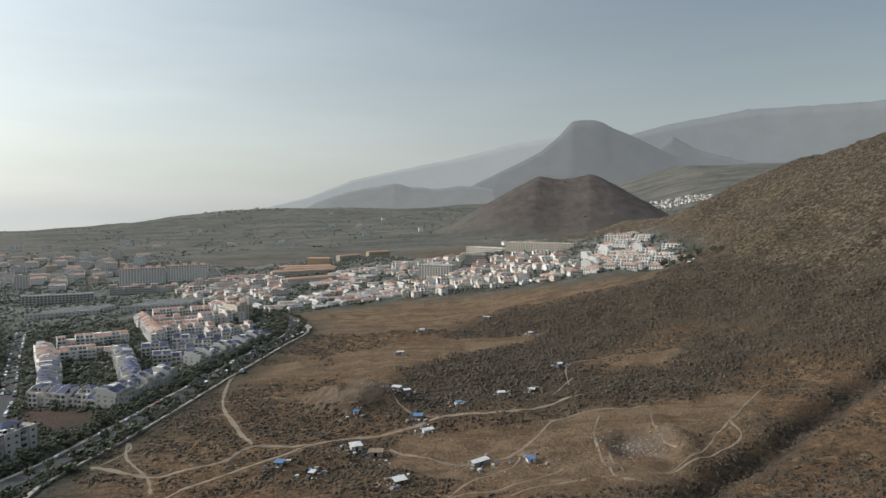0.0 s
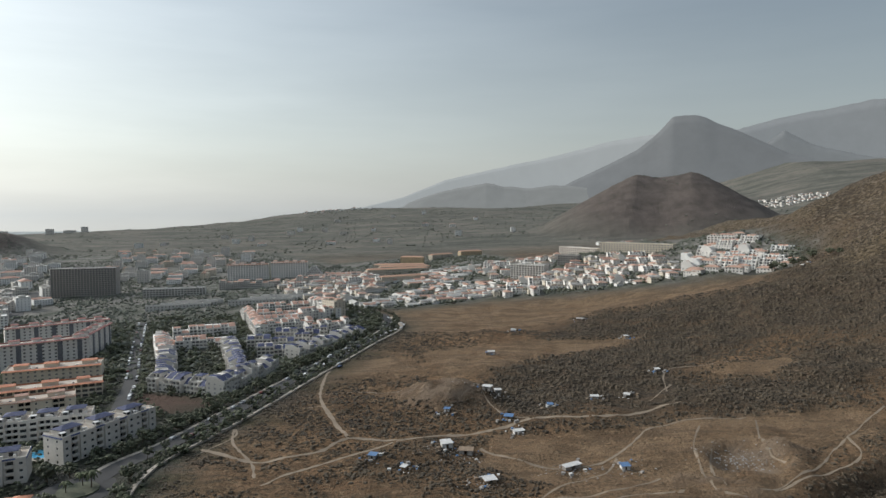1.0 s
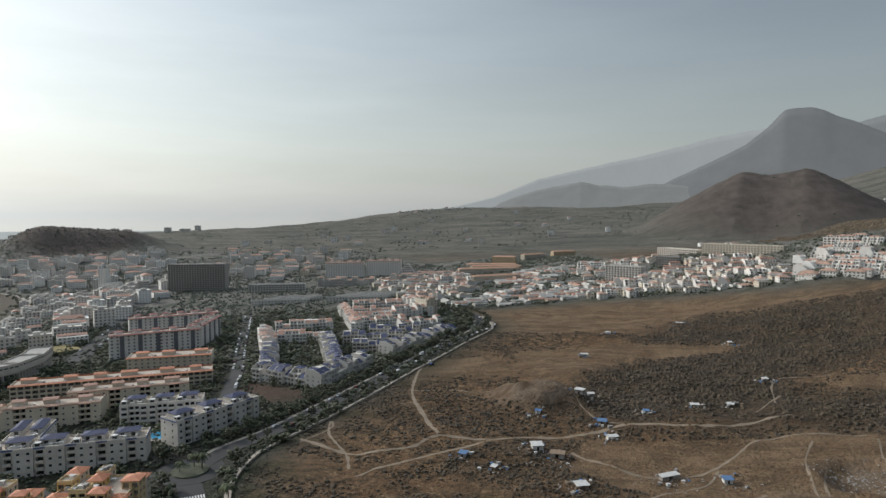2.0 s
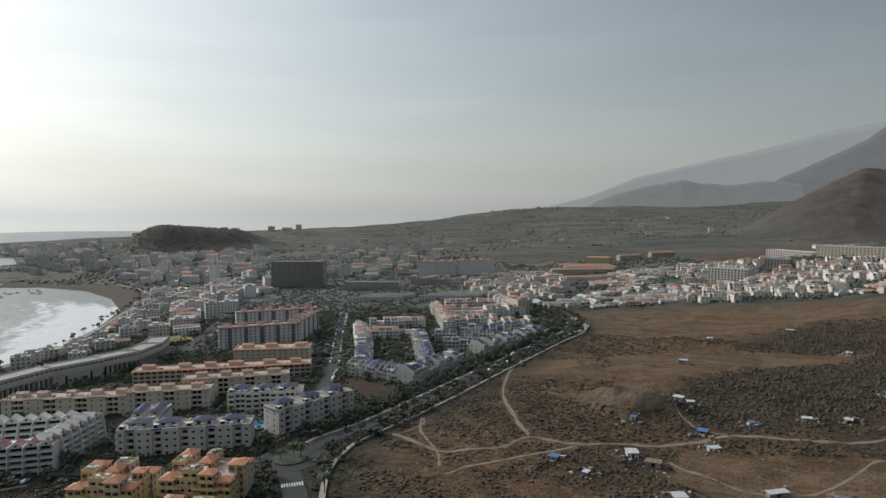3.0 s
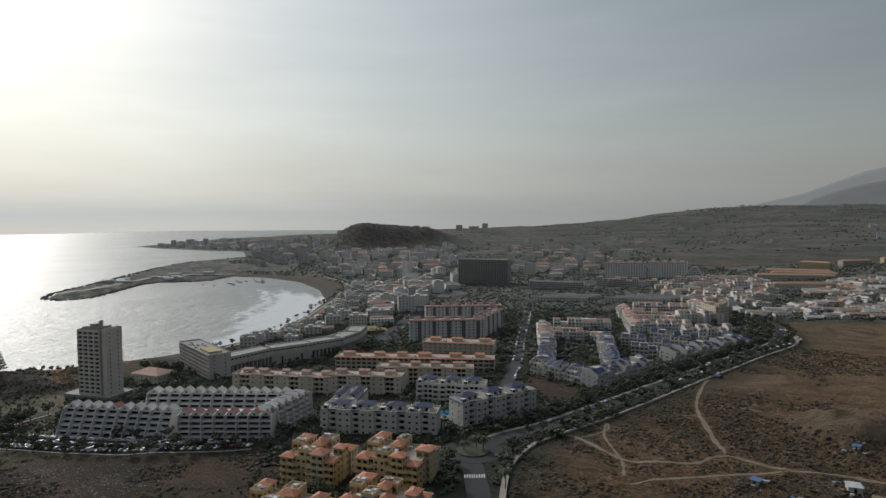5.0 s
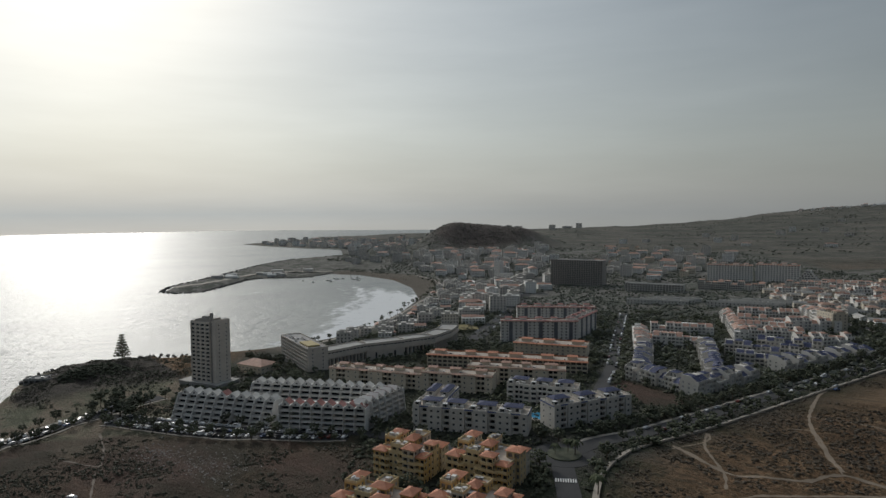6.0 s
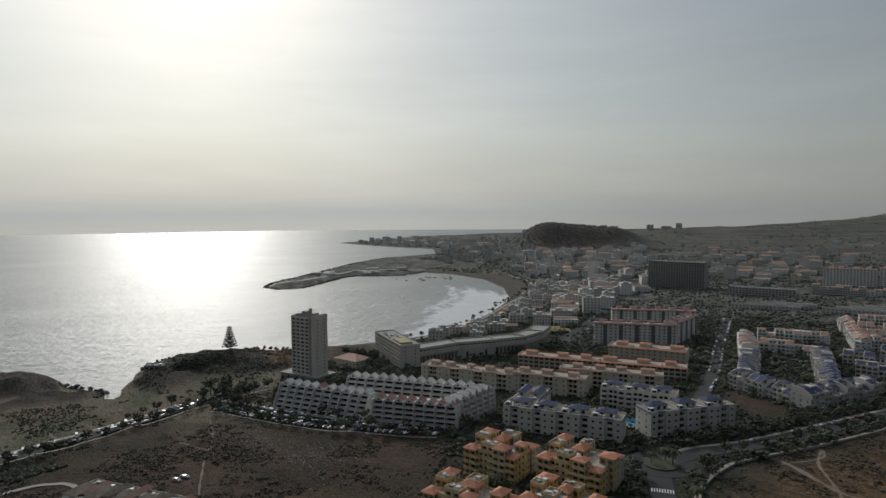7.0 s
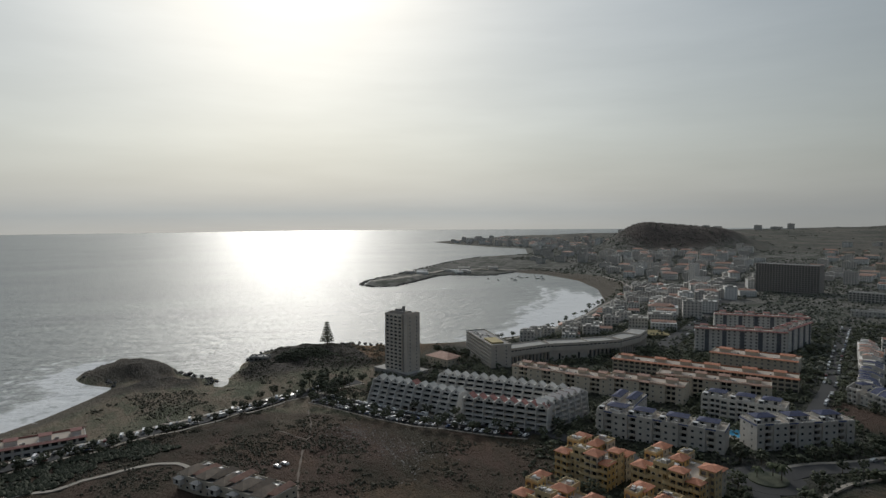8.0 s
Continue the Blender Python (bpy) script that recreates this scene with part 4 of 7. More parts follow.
SLAB_LABEL = "tall white slab with red tiled top and dark stair strips"
for x, y, rot, w, seed in ((-417, 416, 45.7, 72, 11), (-367, 469, 109.5, 56, 12), (-468, 492, 47.0, 84, 13)):
    ob = flats("apartment_slab", SLAB_LABEL, x, y, rot, w, 13, 7, WHITE, (WIN, SPARSE, WIN, SPARSE), sh=2.85, roof="eaves", roofmat=REDTILE, group="red-topped slabs", seed=seed)
    # Dark boxes stand on the wall in place of recessed stair strips.
    for i in range(int(w // 14)):
        bm = bmesh.new()
        u = 8 + i * 14
        box(bm, u, -0.35, 0.6, u + 3.4, 0.35, 19.4)
        for k in range(7):
            box(bm, u - 0.1, -0.7, 0.6 + k * 2.85, u + 3.5, -0.36, 1.5 + k * 2.85)
        part("stair_screen", bm, STRIP, ob, "dark strip in place of a stair recess")

# the quarter of stepped flats: each unit with its own height, roof room, tiled slope and party wall
def jumble_row(label, x, y, rot, w, d, storeys, wall, roofmat, group, seed, unit=6.6, sh=2.9, kind=(3.2, 2.3, 1.9, 0.55, 1.2, False)):
    rng = random.Random(seed)
    ob = empty("apartment_block", label, "building", x, y, base_z(x, y, rot, w, d), rot, group)
    FOOT.append((x, y, rot, w, d))
    n = max(1, round(w / unit))
    for i in range(n):
        a, b = i * w / n, (i + 1) * w / n
        k = storeys - rng.choice((0, 0, 0, 1))
        out = rng.choice((0.0, 0.0, 1.2, 2.2))
        top = k * sh
        bm = bmesh.new()
        wall_run(bm, None, a, out, 0, b - a, 0, k, sh, kind if rng.random() < 0.75 else WIN, wall, panes=False)
        wall_run(bm, None, b, out, 90, d - out, 0, k, sh, WIN if i == n - 1 else None, wall, panes=False)
        wall_run(bm, None, b, d, 180, b - a, 0, k, sh, WIN, wall, panes=False)
        wall_run(bm, None, a, d, 270, d - out, 0, k, sh, WIN if i == 0 else None, wall, panes=False)
        quad(bm, (a, out, top), (b, out, top), (b, d, top), (a, d, top))
        box(bm, a + 0.3, out, top + 0.004, b - 0.3, out + 0.2, top + 0.9)
        # the roof room and the party wall with its sloping head
        y0, y1, rh = out + d * 0.36, d - rng.uniform(0.4, 2.5), rng.uniform(2.4, 2.9)
        wall_run(bm, None, a + 0.5, y0, 0, b - a - 1.0, top, 1, rh, (3.0, 1.8, 1.8, 0.2, 0.3, False), wall, skirt=0.0, panes=False)
        for ax, ay, turn, run in ((b - 0.5, y0, 90, y1 - y0), (b - 0.5, y1, 180, b - a - 1.0), (a + 0.5, y1, 270, y1 - y0)):
            wall_run(bm, None, ax, ay, turn, run, top, 1, rh, None, wall, skirt=0.0, panes=False)
        quad(bm, (a + 0.5, y0, top + rh), (b - 0.5, y0, top + rh), (b - 0.5, y1, top + rh), (a + 0.5, y1, top + rh))
        v = [bm.verts.new((a + q, yy, zz)) for q in (-0.16, 0.16) for yy, zz in ((out - 0.9, top - 2.0), (out - 0.9, top + 0.5), (y0 + 1.0, top + rh + 0.7), (y1, top + rh + 0.7), (y1, top - 0.3))]
        for f in ((4, 3, 2, 1, 0), (5, 6, 7, 8, 9), (0, 1, 6, 5), (1, 2, 7, 6), (2, 3, 8, 7), (3, 4, 9, 8), (4, 0, 5, 9)):
            bm.faces.new([v[q] for q in f])
        flat = part("flat", bm, (wall, FARGLASS), ob)
        bm = bmesh.new()
        style = rng.random()
        if style < 0.45:
            # a tiled slope facing the front, over the terrace
            c0, c1 = a + 0.7, b - 0.7
            pr = [(out + 0.5, top + 0.85), (y0 + 0.2, top + rh + 0.35), (y0 + 0.2, top + rh + 0.15), (out + 0.5, top + 0.65)]
            v = [bm.verts.new((q, yy, zz)) for q in (c0, c1) for yy, zz in pr]
            for f in ((0, 4, 5, 1), (1, 5, 6, 2), (2, 6, 7, 3), (3, 7, 4, 0), (0, 1, 2, 3), (7, 6, 5, 4)):
                bm.faces.new([v[q] for q in f])
        if style < 0.25 or style >= 0.45:
            if style > 0.85:
                gable(bm, a + 0.6, y0, b - 0.6, y1, top + rh + 0.02, 1.1, 0.25)
            else:
                hip(bm, a + 0.5, y0, b - 0.5, y1, top + rh + 0.19, rng.uniform(0.9, 1.4), 0.3)
        part("tile_roof", bm, roofmat, flat)
    return ob


TERRA_LABEL = "white stepped flats with terracotta roof rooms"
for x, y, rot, w, d, n, seed in ((-251, 373, -8.8, 58, 13, 3, 14), (-193, 364, 81.0, 66, 13, 3, 15), (-238, 386, 121.5, 82, 14, 3, 16), (-266, 498, -59.5, 122, 14, 3, 17), (-179, 457, 75.4, 107, 14, 3, 18),
                                 (-238, 490, 20.0, 52, 12, 3, 19), (-216, 462, 24.0, 26, 11, 3, 20), (-226, 520, 22.0, 46, 11, 3, 21)):
    jumble_row("white stepped flats with blue tiled roof slopes", x, y, rot, w, d, n, PALEWALL, BLUETILE, "blue-roofed flats", seed)
for x, y, rot, w, d, n, seed in ((-286, 462, 124.5, 80, 14, 3, 24), (-306, 484, 30.0, 50, 13, 3, 25), (-329, 530, 34.0, 56, 13, 3, 26), (-328, 660, -57.7, 132, 12, 3, 27), (-254, 558, 38.0, 50, 12, 3, 28), (-206, 552, 48.0, 46, 12, 3, 29),
                                 (-272, 586, 28.0, 46, 12, 3, 30), (-290, 622, 26.0, 60, 12, 3, 31), (-308, 664, 31.0, 58, 12, 3, 32), (-236, 612, 42.0, 44, 12, 4, 33), (-262, 700, -50.0, 62, 13, 4, 34)):
    jumble_row(TERRA_LABEL, x, y, rot, w, d, n, WHITE, PALETERRA, "terracotta-topped flats", seed)
flats("apartment_block", "tall cream block amid white stepped flats", -228, 652, -40.0, 24, 14, 6, CREAM, (WIN, WIN, WIN, WIN), sh=2.9, roof="pavilions", roofmat=PALETERRA, group="terracotta-topped flats", bay=12, seed=35)

# larger blocks further off
flats("dark_hotel", "dark brown slab hotel with rows of loggias", -685, 801, 21.4, 86, 24, 14, DARKWALL, (LOGGIA, BLANK, WIN, BLANK), sh=3.0, group="hotels", seed=35)
flats("hotel", "long grey-white slab with continuous balconies", -540, 799, 22.5, 82, 14, 4, GREYWHITE, (LOGGIA, BLANK, WIN, BLANK), sh=3.0, group="hotels", seed=36)
for k in range(3):
    flats("low_block", "low white terraced block in a row", -465 + k * 9, 700 + k * 17 - 8, 28.8, 74 - k * 8, 9, 2, GREYWHITE, (WIN, BLANK, WIN, BLANK), sh=3.0, group="low terraced blocks", seed=37 + k)
flats("hotel", "curving pale hotel with close rows of balconies", -500, 966, 27, 66, 16, 9, WHITE, ((4.0, 2.2, 1.6, 0.95, 0.5, False), BLANK, WIN, BLANK), sh=3.0, roof="eaves", roofmat=PALETERRA, group="hotels", seed=40)
flats("hotel", "pale hotel wing with close rows of balconies", -438, 998, 17, 60, 16, 9, WHITE, ((4.0, 2.2, 1.6, 0.95, 0.5, False), BLANK, WIN, BLANK), sh=3.0, roof="eaves", roofmat=PALETERRA, group="hotels", seed=41)
ob = empty("stepped_hotel", "white hotel end stepping up like a pyramid", "building", -384, 1006, base_z(-384, 1006, 10, 30, 20), 10, "hotels")
for k in range(6):
    shell(ob, 2.5 * k, 1.5 * k, 32 - 5 * k, 20 - 2 * k, 3.1 * k, 1, 3.1, WHITE, (LOGGIA, WIN, WIN, WIN), WHITE)
flats("white_tower", "slim white tower with a lower shoulder", -785, 767, 13.7, 11, 14, 13, WHITE, (WIN, SPARSE, WIN, SPARSE), sh=2.95, group="towers", seed=42)
flats("white_tower", "white shoulder block beside a slim tower", -774, 769, 13.7, 20, 14, 6, WHITE, (WIN, SPARSE, WIN, SPARSE), sh=2.95, group="towers", seed=43)

# sea-front tower
ob = empty("tower_block", "tall tan tower of flats by the sea", "building", -466.5, 145.5, base_z(-466.5, 145.5, 25.2, 27, 14), 25.2, "towers")
FOOT.append((-478, 138, 25.2, 50, 30))
shell(ob, 1.5, 0, 18.5, 15, 0, 16, 2.86, BROWNISH, ((5.0, 3.6, 1.7, 0.7, 0.9, False), BLANK, WIN, SPARSE), BROWNISH, parapet=1.2)
shell(ob, 20.05, 1.2, 2.2, 12.5, 0, 16, 2.86, DARKWALL, (BLANK, BLANK, BLANK, BLANK), DARKWALL, parapet=0.6)
shell(ob, 22.3, 0.3, 3.2, 14, 0, 16, 2.86, BROWNISH, (BLANK, SPARSE, WIN, BLANK), BROWNISH, parapet=2.2)
for x0, y0, x1, y1, h in ((6, 3, 19, 12, 2.6), (9, 4, 14, 10, 4.2), (15.5, 5, 17, 7, 6.6), (2.2, 4, 5, 8, 1.8)):
    bm = bmesh.new()
    box(bm, x0, y0, 45.7, x1, y1, 45.76 + h)
    box(bm, x0 - 0.2, y0 - 0.2, 45.76 + h, x1 + 0.2, y1 + 0.2, 46.0 + h)
    part("roof_structure", bm, CONCRETE if h > 4 else DARKWALL, ob)
bm = bmesh.new()
box(bm, -8, -3, -3, 30, 18, 2.6)
box(bm, -8.3, -3.3, 2.6, 30.3, 18.3, 2.9)
part("podium", bm, CONCRETE, ob, "low concrete podium")

# long hotel by the beach with a curved arcade
ob = empty("beach_hotel", "long beach hotel with a stepped end and curved arcade", "building", -503, 234, base_z(-503, 234, -7.9, 67, 16), -7.9, "hotels")
FOOT.append((-503, 234, -7.9, 67, 17))
top = shell(ob, 0, 0, 67, 17, 0, 7, 2.9, BROWNISH, (LOGGIA, SPARSE, WIN, BLANK), BROWNISH)
bm = bmesh.new()
box(bm, 40, 3, top, 60, 13, top + 1.4)
part("roof_canopy", bm, AWNING, ob, "ochre roof canopy")
clutter(ob, 3, 2, 38, 14, top + 0.05, random.Random(4), 14)
arc = [(-437, 242), (-441, 282), (-434, 316), (-430, 346), (-440, 374), (-458, 398)]
c, s = math.cos(radians(7.9)), math.sin(radians(7.9))
for i, ((ax, ay), (bx, by)) in enumerate(zip(arc, arc[1:])):
    seg_ob = empty("arcade_wing", "pale curved wing with tall arcade and planted roof", "building", ax, ay, base_z(ax, ay, 90, 20, 10), math.degrees(math.atan2(by - ay, bx - ax)), "beach hotel wings")
    FOOT.append((ax, ay, math.degrees(math.atan2(by - ay, bx - ax)), 40, 17))
    w = math.hypot(bx - ax, by - ay)
    kind = (20.0, 2.0, 6.0, 0.6, 1.0, False) if i == 1 else (3.6, 2.8, 7.0, 0.5, 2.4, False)
    shell(seg_ob, 0, 0, w, 16, 0, 1, 8.6, BROWNISH, (kind, BLANK, BLANK, BLANK), BROWNISH, parapet=0.2)
    shell(seg_ob, 0.02, -0.8, w - 0.04, 16.5, 9.0, 1, 5.0, BROWNISH, ((3.6, 3.0, 1.2, 2.9, 0.6, False), BLANK, BLANK, BLANK), BROWNISH, parapet=1.0, roofmat=CONCRETE)


# white terraced complex: units that step back storey by storey between sloping fins
def terraced_row(label, x, y, rot, units, unit=6.6, storeys=5, step=1.5, depth=16.0, seed=1, red=True):
    rng = random.Random(seed)
    w = units * unit
    ob = empty("terraced_flats", label, "building", x, y, base_z(x, y, rot, w, depth), rot, "white terraced flats")
    FOOT.append((x, y, rot, w, depth))
    sh = 2.8
    for k in range(storeys):
        bm = bmesh.new()
        y0 = k * step
        wall_run(bm, ob, 0, y0 + 1.6, 0, w, k * sh, 1, sh, (unit, unit * 0.88, 1.75, 0.85, 1.2, False), WHITE, skirt=4.0 if k == 0 else 0.0, panes=False)
        box(bm, 0, y0 + 1.9, k * sh + sh - 0.2, w, depth, k * sh + sh)
        for a, b in ((0, 0.3), (w - 0.3, w)):
            box(bm, a, y0 + 1.95, k * sh - (4 if k == 0 else 0), b, depth, k * sh + sh - 0.21)
        box(bm, 0.3, depth - 0.3, k * sh, w - 0.3, depth, k * sh + sh - 0.21)
        part("storey", bm, (WHITE, GLASS), ob)
        for u in range(units):
            again("balcony", rail_mesh(unit - 0.4, 0.95, WHITE, 1.6), ob, pose((u + 0.5) * unit, y0 + 1.58, k * sh, 0, 0, 0))
    top = storeys * sh
    for u in range(units + 1):
        bm = bmesh.new()
        a, b = u * unit - 0.18, u * unit + 0.18
        prof = [(-1.3, -3.0), (-1.3, 1.2)]
        for k in range(storeys):
            prof += [(k * step - 1.0, k * sh + 1.5), (k * step + step - 1.0, k * sh + 3.6)]
        prof += [(storeys * step + 1.2, top + 1.0), (storeys * step + 6.8, top + 0.6), (depth, top + 0.3), (depth, -3.0)]
        v0, v1 = [bm.verts.new((a, p, q)) for p, q in prof], [bm.verts.new((b, p, q)) for p, q in prof]
        bm.faces.new(v0[::-1]), bm.faces.new(v1)
        for i in range(len(prof)):
            j = (i + 1) % len(prof)
            bm.faces.new((v0[i], v0[j], v1[j], v1[i]))
        part("fin_wall", bm, WHITE, ob, "stepped white dividing wall")
        if u < units and red:
            bm = bmesh.new()
            y1, y2 = storeys * step + 0.8, min(storeys * step + 7.5, depth - 0.4)
            c0, c1, h = u * unit + 0.35, (u + 1) * unit - 0.35, rng.uniform(2.7, 3.3)
            m = c0 + (c1 - c0) * 0.42
            # a steep gable to the front, one slope white, the other often tiled
            quad(bm, (c0, y1, top), (c1, y1, top), (c1, y1, top + 0.7), (m, y1, top + h), (c0, y1, top + 0.7))
            quad(bm, (c1, y2, top), (c0, y2, top), (c0, y2, top + 0.7), (m, y2, top + h), (c1, y2, top + 0.7))
            quad(bm, (c0, y2, top), (c0, y1, top), (c0, y1, top + 0.7), (c0, y2, top + 0.7)), quad(bm, (c1, y1, top), (c1, y2, top), (c1, y2, top + 0.7), (c1, y1, top + 0.7))
            quad(bm, (c0, y1, top + 0.7), (m, y1, top + h), (m, y2, top + h), (c0, y2, top + 0.7)), quad(bm, (m, y1, top + h), (c1, y1, top + 0.7), (c1, y2, top + 0.7), (m, y2, top + h))
            peak = part("gable", bm, WHITE, ob, "steep white gable")
            again("window", window_mesh(1.3, 1.2), peak, pose(m + 0.3, y1 - 0.03, top + 0.35, 0, 0, 0))
            bm = bmesh.new()
            a, b = (c1 + 0.1, top + 0.72), (m + 0.15, top + h + 0.02)
            box(bm, 0, y1 + 0.3, 0, 1, y2 - 0.3, 0.14)
            for v in bm.verts:
                k = v.co.x
                v.co.x, v.co.z = a[0] + (b[0] - a[0]) * k, a[1] + (b[1] - a[1]) * k + v.co.z
            part("tile_slope", bm, REDTILE if rng.random() < (0.85 if step < 1 else 0.14) else GREYWHITE, peak, "sloping tile panel")
    return ob


terraced_row("white terraced flats with stepped dividing walls", -389, 110, 34.0, 10, seed=50)
terraced_row("white rear terraced flats with stepped dividing walls", -377, 152, 40.0, 13, seed=51)
terraced_row("white terraced flats with long balcony bands", -321, 147, 41.2, 8, step=0.25, unit=6.2, depth=14, seed=52)
terraced_row("white end wing of the terraced flats", -286, 182, 111.0, 6, step=0.3, unit=6.4, depth=14, seed=53)


# ochre blocks with terracotta hips
def ochre_block(label, x, y, rot, seed, storeys=5, size=(27, 23)):
    """A broken-up block: a body with roof terraces, small hipped towers round it and rounded balconies between."""
    rng = random.Random(seed)
    w, d = size
    ob = empty("ochre_flats", label, "building", x, y, base_z(x, y, rot, w, d), rot, "ochre flats")
    FOOT.append((x, y, rot, w, d))
    sh = 2.95
    low = storeys - 1
    top = shell(ob, 1.5, 2.5, w - 3, d - 5, 0, low, sh, YELLOW, (mixed(w, 9, WIN, BAL, 0.8), WIN, WIN, BAL), YELLOW, roofmat=TERRACE)
    clutter(ob, 3, 4, w - 3, d - 4, top + 0.05, rng, 9)
    pergola(ob, w * 0.42, d * 0.3, 3.4, 3.0, top + 0.05, rng)
    spots = [(0, 0.4), (w * 0.29, 2.2), (w * 0.56, 0.0), (w - 6.2, 0.8), (-0.3, d - 7.2), (w * 0.36, d - 6.4), (w - 6.4, d - 7.6), (w - 6.0, d * 0.42), (0.2, d * 0.42), (w * 0.38, d * 0.45)]
    for i, (a, b) in enumerate(spots):
        ww, dd = rng.uniform(4.4, 7.4), rng.uniform(4.6, 7.4)
        n = low + (1 if i % 3 else 0)
        wall = rng.choice((YELLOW, CREAM, YELLOW, OCHRE)) if i < 8 else OCHRE
        z0 = 0 if i < 8 else top
        t2 = shell(ob, a, b, ww, dd, z0, n if i < 8 else 1, sh, wall, ((3.0, 2.3, 2.0, 0.3, 0.9, True), (3.2, 1.4, 1.5, 0.8, 0.25, False), (3.2, 1.4, 1.5, 0.8, 0.25, False), (3.2, 1.4, 1.5, 0.8, 0.25, False)), YELLOW, roofmat=TERRACE, parapet=0.12, panes=i < 5)
        if i in (1, 5, 8):
            bm = bmesh.new()
            for x0, y0, x1, y1 in ((a, b, a + ww, b + 0.2), (a, b + dd - 0.2, a + ww, b + dd), (a, b + 0.2, a + 0.2, b + dd - 0.2), (a + ww - 0.2, b + 0.2, a + ww, b + dd - 0.2)):
                box(bm, x0, y0, t2 + 0.13, x1, y1, t2 + 1.0)
            part("parapet", bm, YELLOW, ob)
            clutter(ob, a + 0.5, b + 0.5, a + ww, b + dd, t2 + 0.05, rng, 3)
            continue
        bm = bmesh.new()
        hip(bm, a, b, a + ww, b + dd, t2 + 0.32, rng.uniform(1.0, 2.0), 0.55)
        part("tile_roof", bm, TERRA, ob, "terracotta hipped roof")
    for cx in (w * 0.24, w * 0.53, w * 0.78):
        for k in range(low):
            bm = bmesh.new()
            n = 10
            ring, inner = [[(cx + r * math.cos(math.pi + math.pi * j / n), 1.6 + r * math.sin(math.pi + math.pi * j / n)) for j in range(n + 1)] for r in (2.5, 2.34)]
            z = k * sh + 0.1
            for (p, q), (r, s2) in zip(zip(ring, ring[1:]), zip(inner, inner[1:])):
                quad(bm, (*p, z - 0.2), (*q, z - 0.2), (*q, z + 1), (*p, z + 1))
                quad(bm, (*s2, z), (*r, z), (*r, z + 1), (*s2, z + 1))
                quad(bm, (*p, z + 1), (*q, z + 1), (*s2, z + 1), (*r, z + 1))
                quad(bm, (cx, 2.6, z), (*r, z), (*s2, z))
                quad(bm, (cx, 2.6, z - 0.2), (*q, z - 0.2), (*p, z - 0.2))
            part("round_balcony", bm, YELLOW, ob, "rounded ochre balcony")
    return ob


ochre_block("ochre flats with terracotta hipped roofs and round balconies", -232, 151, 23.0, 60)
ochre_block("ochre and cream flats with terracotta roofs by the roundabout", -204, 170, 20.0, 61, size=(30, 25))
ochre_block("ochre flats with terracotta roofs on the near street", -208, 116, 23.0, 62, storeys=4, size=(32, 20))
ochre_block("ochre flats with a broad terracotta roof beside the road", -182, 143, 20.0, 63, storeys=4, size=(30, 20))
flats("low_hotel", "low white sea-front block with red roof terraces", -381, -92, 100.0, 42, 16, 2, WHITE, (LOGGIA, WIN, WIN, WIN), sh=3.2, roof="eaves", roofmat=REDTILE, group="sea-front houses", seed=64)
ob = flats("villa_row", "row of villas under grey-brown pitched roofs", -298, -4, 38.0, 56, 16, 2, CREAM, (WIN, WIN, WIN, WIN), sh=3.0, roof="flat", group="sea-front houses", seed=65)
for i in range(5):
    bm = bmesh.new()
    hip(bm, i * 11.2 + 0.4, 0.6, i * 11.2 + 6.6, 11.5, 7.0 + 0.5 * (i % 2), 2.2, 0.5)
    part("tile_roof", bm, BROWNTILE, ob, "weathered grey-brown roof")
    bm = bmesh.new()
    hip(bm, i * 11.2 + 7.4, 3.0, i * 11.2 + 10.8, 15.4, 7.0 + 0.8 * (i % 3), 1.6, 0.3)
    part("tile_roof", bm, BROWNTILE if i % 2 else PALETERRA, ob, "weathered grey-brown roof")
    clutter(ob, i * 11.2 + 0.5, 11, i * 11.2 + 6, 15, 6.05, random.Random(i), 4)
    pavilion(ob, i * 11.2 + 0.5, -2.5, i * 11.2 + 5, 0.6, 3.2, WHITE, ROOFGREY, 2.4, 1.0)
flats("beach_pavilion", "low cream pavilion with a pink tiled roof", -480, 186, 20, 26, 18, 2, CREAM, (WIN, WIN, WIN, WIN), sh=3.0, roof="hip", roofmat=PALETERRA, group="sea-front houses", seed=66)

flats("sea_hut", "low dark flat-roofed beach restaurant on the rocks", -556, 52, 60, 24, 11, 1, CONCRETE, (LOGGIA, WIN, WIN, WIN), sh=3.4, group="sea-front houses", seed=67, lift=1.0)


# ---- roads, pavements and tracks ----
def smooth_line(pts, step=5.0):
    """A round line through the points."""
    p = [Vector(pts[0]) * 2 - Vector(pts[1])] + [Vector(q) for q in pts] + [Vector(pts[-1]) * 2 - Vector(pts[-2])]
    out = []
    for a, b, c, d in zip(p, p[1:], p[2:], p[3:]):
        n = max(2, int((c - b).length / step))
        for i in range(n):
            t = i / n
            out.append(0.5 * ((2 * b) + (c - a) * t + (2 * a - 5 * b + 4 * c - d) * t * t + (3 * b - a - 3 * c + d) * t * t * t))
    return out + [Vector(pts[-1])]


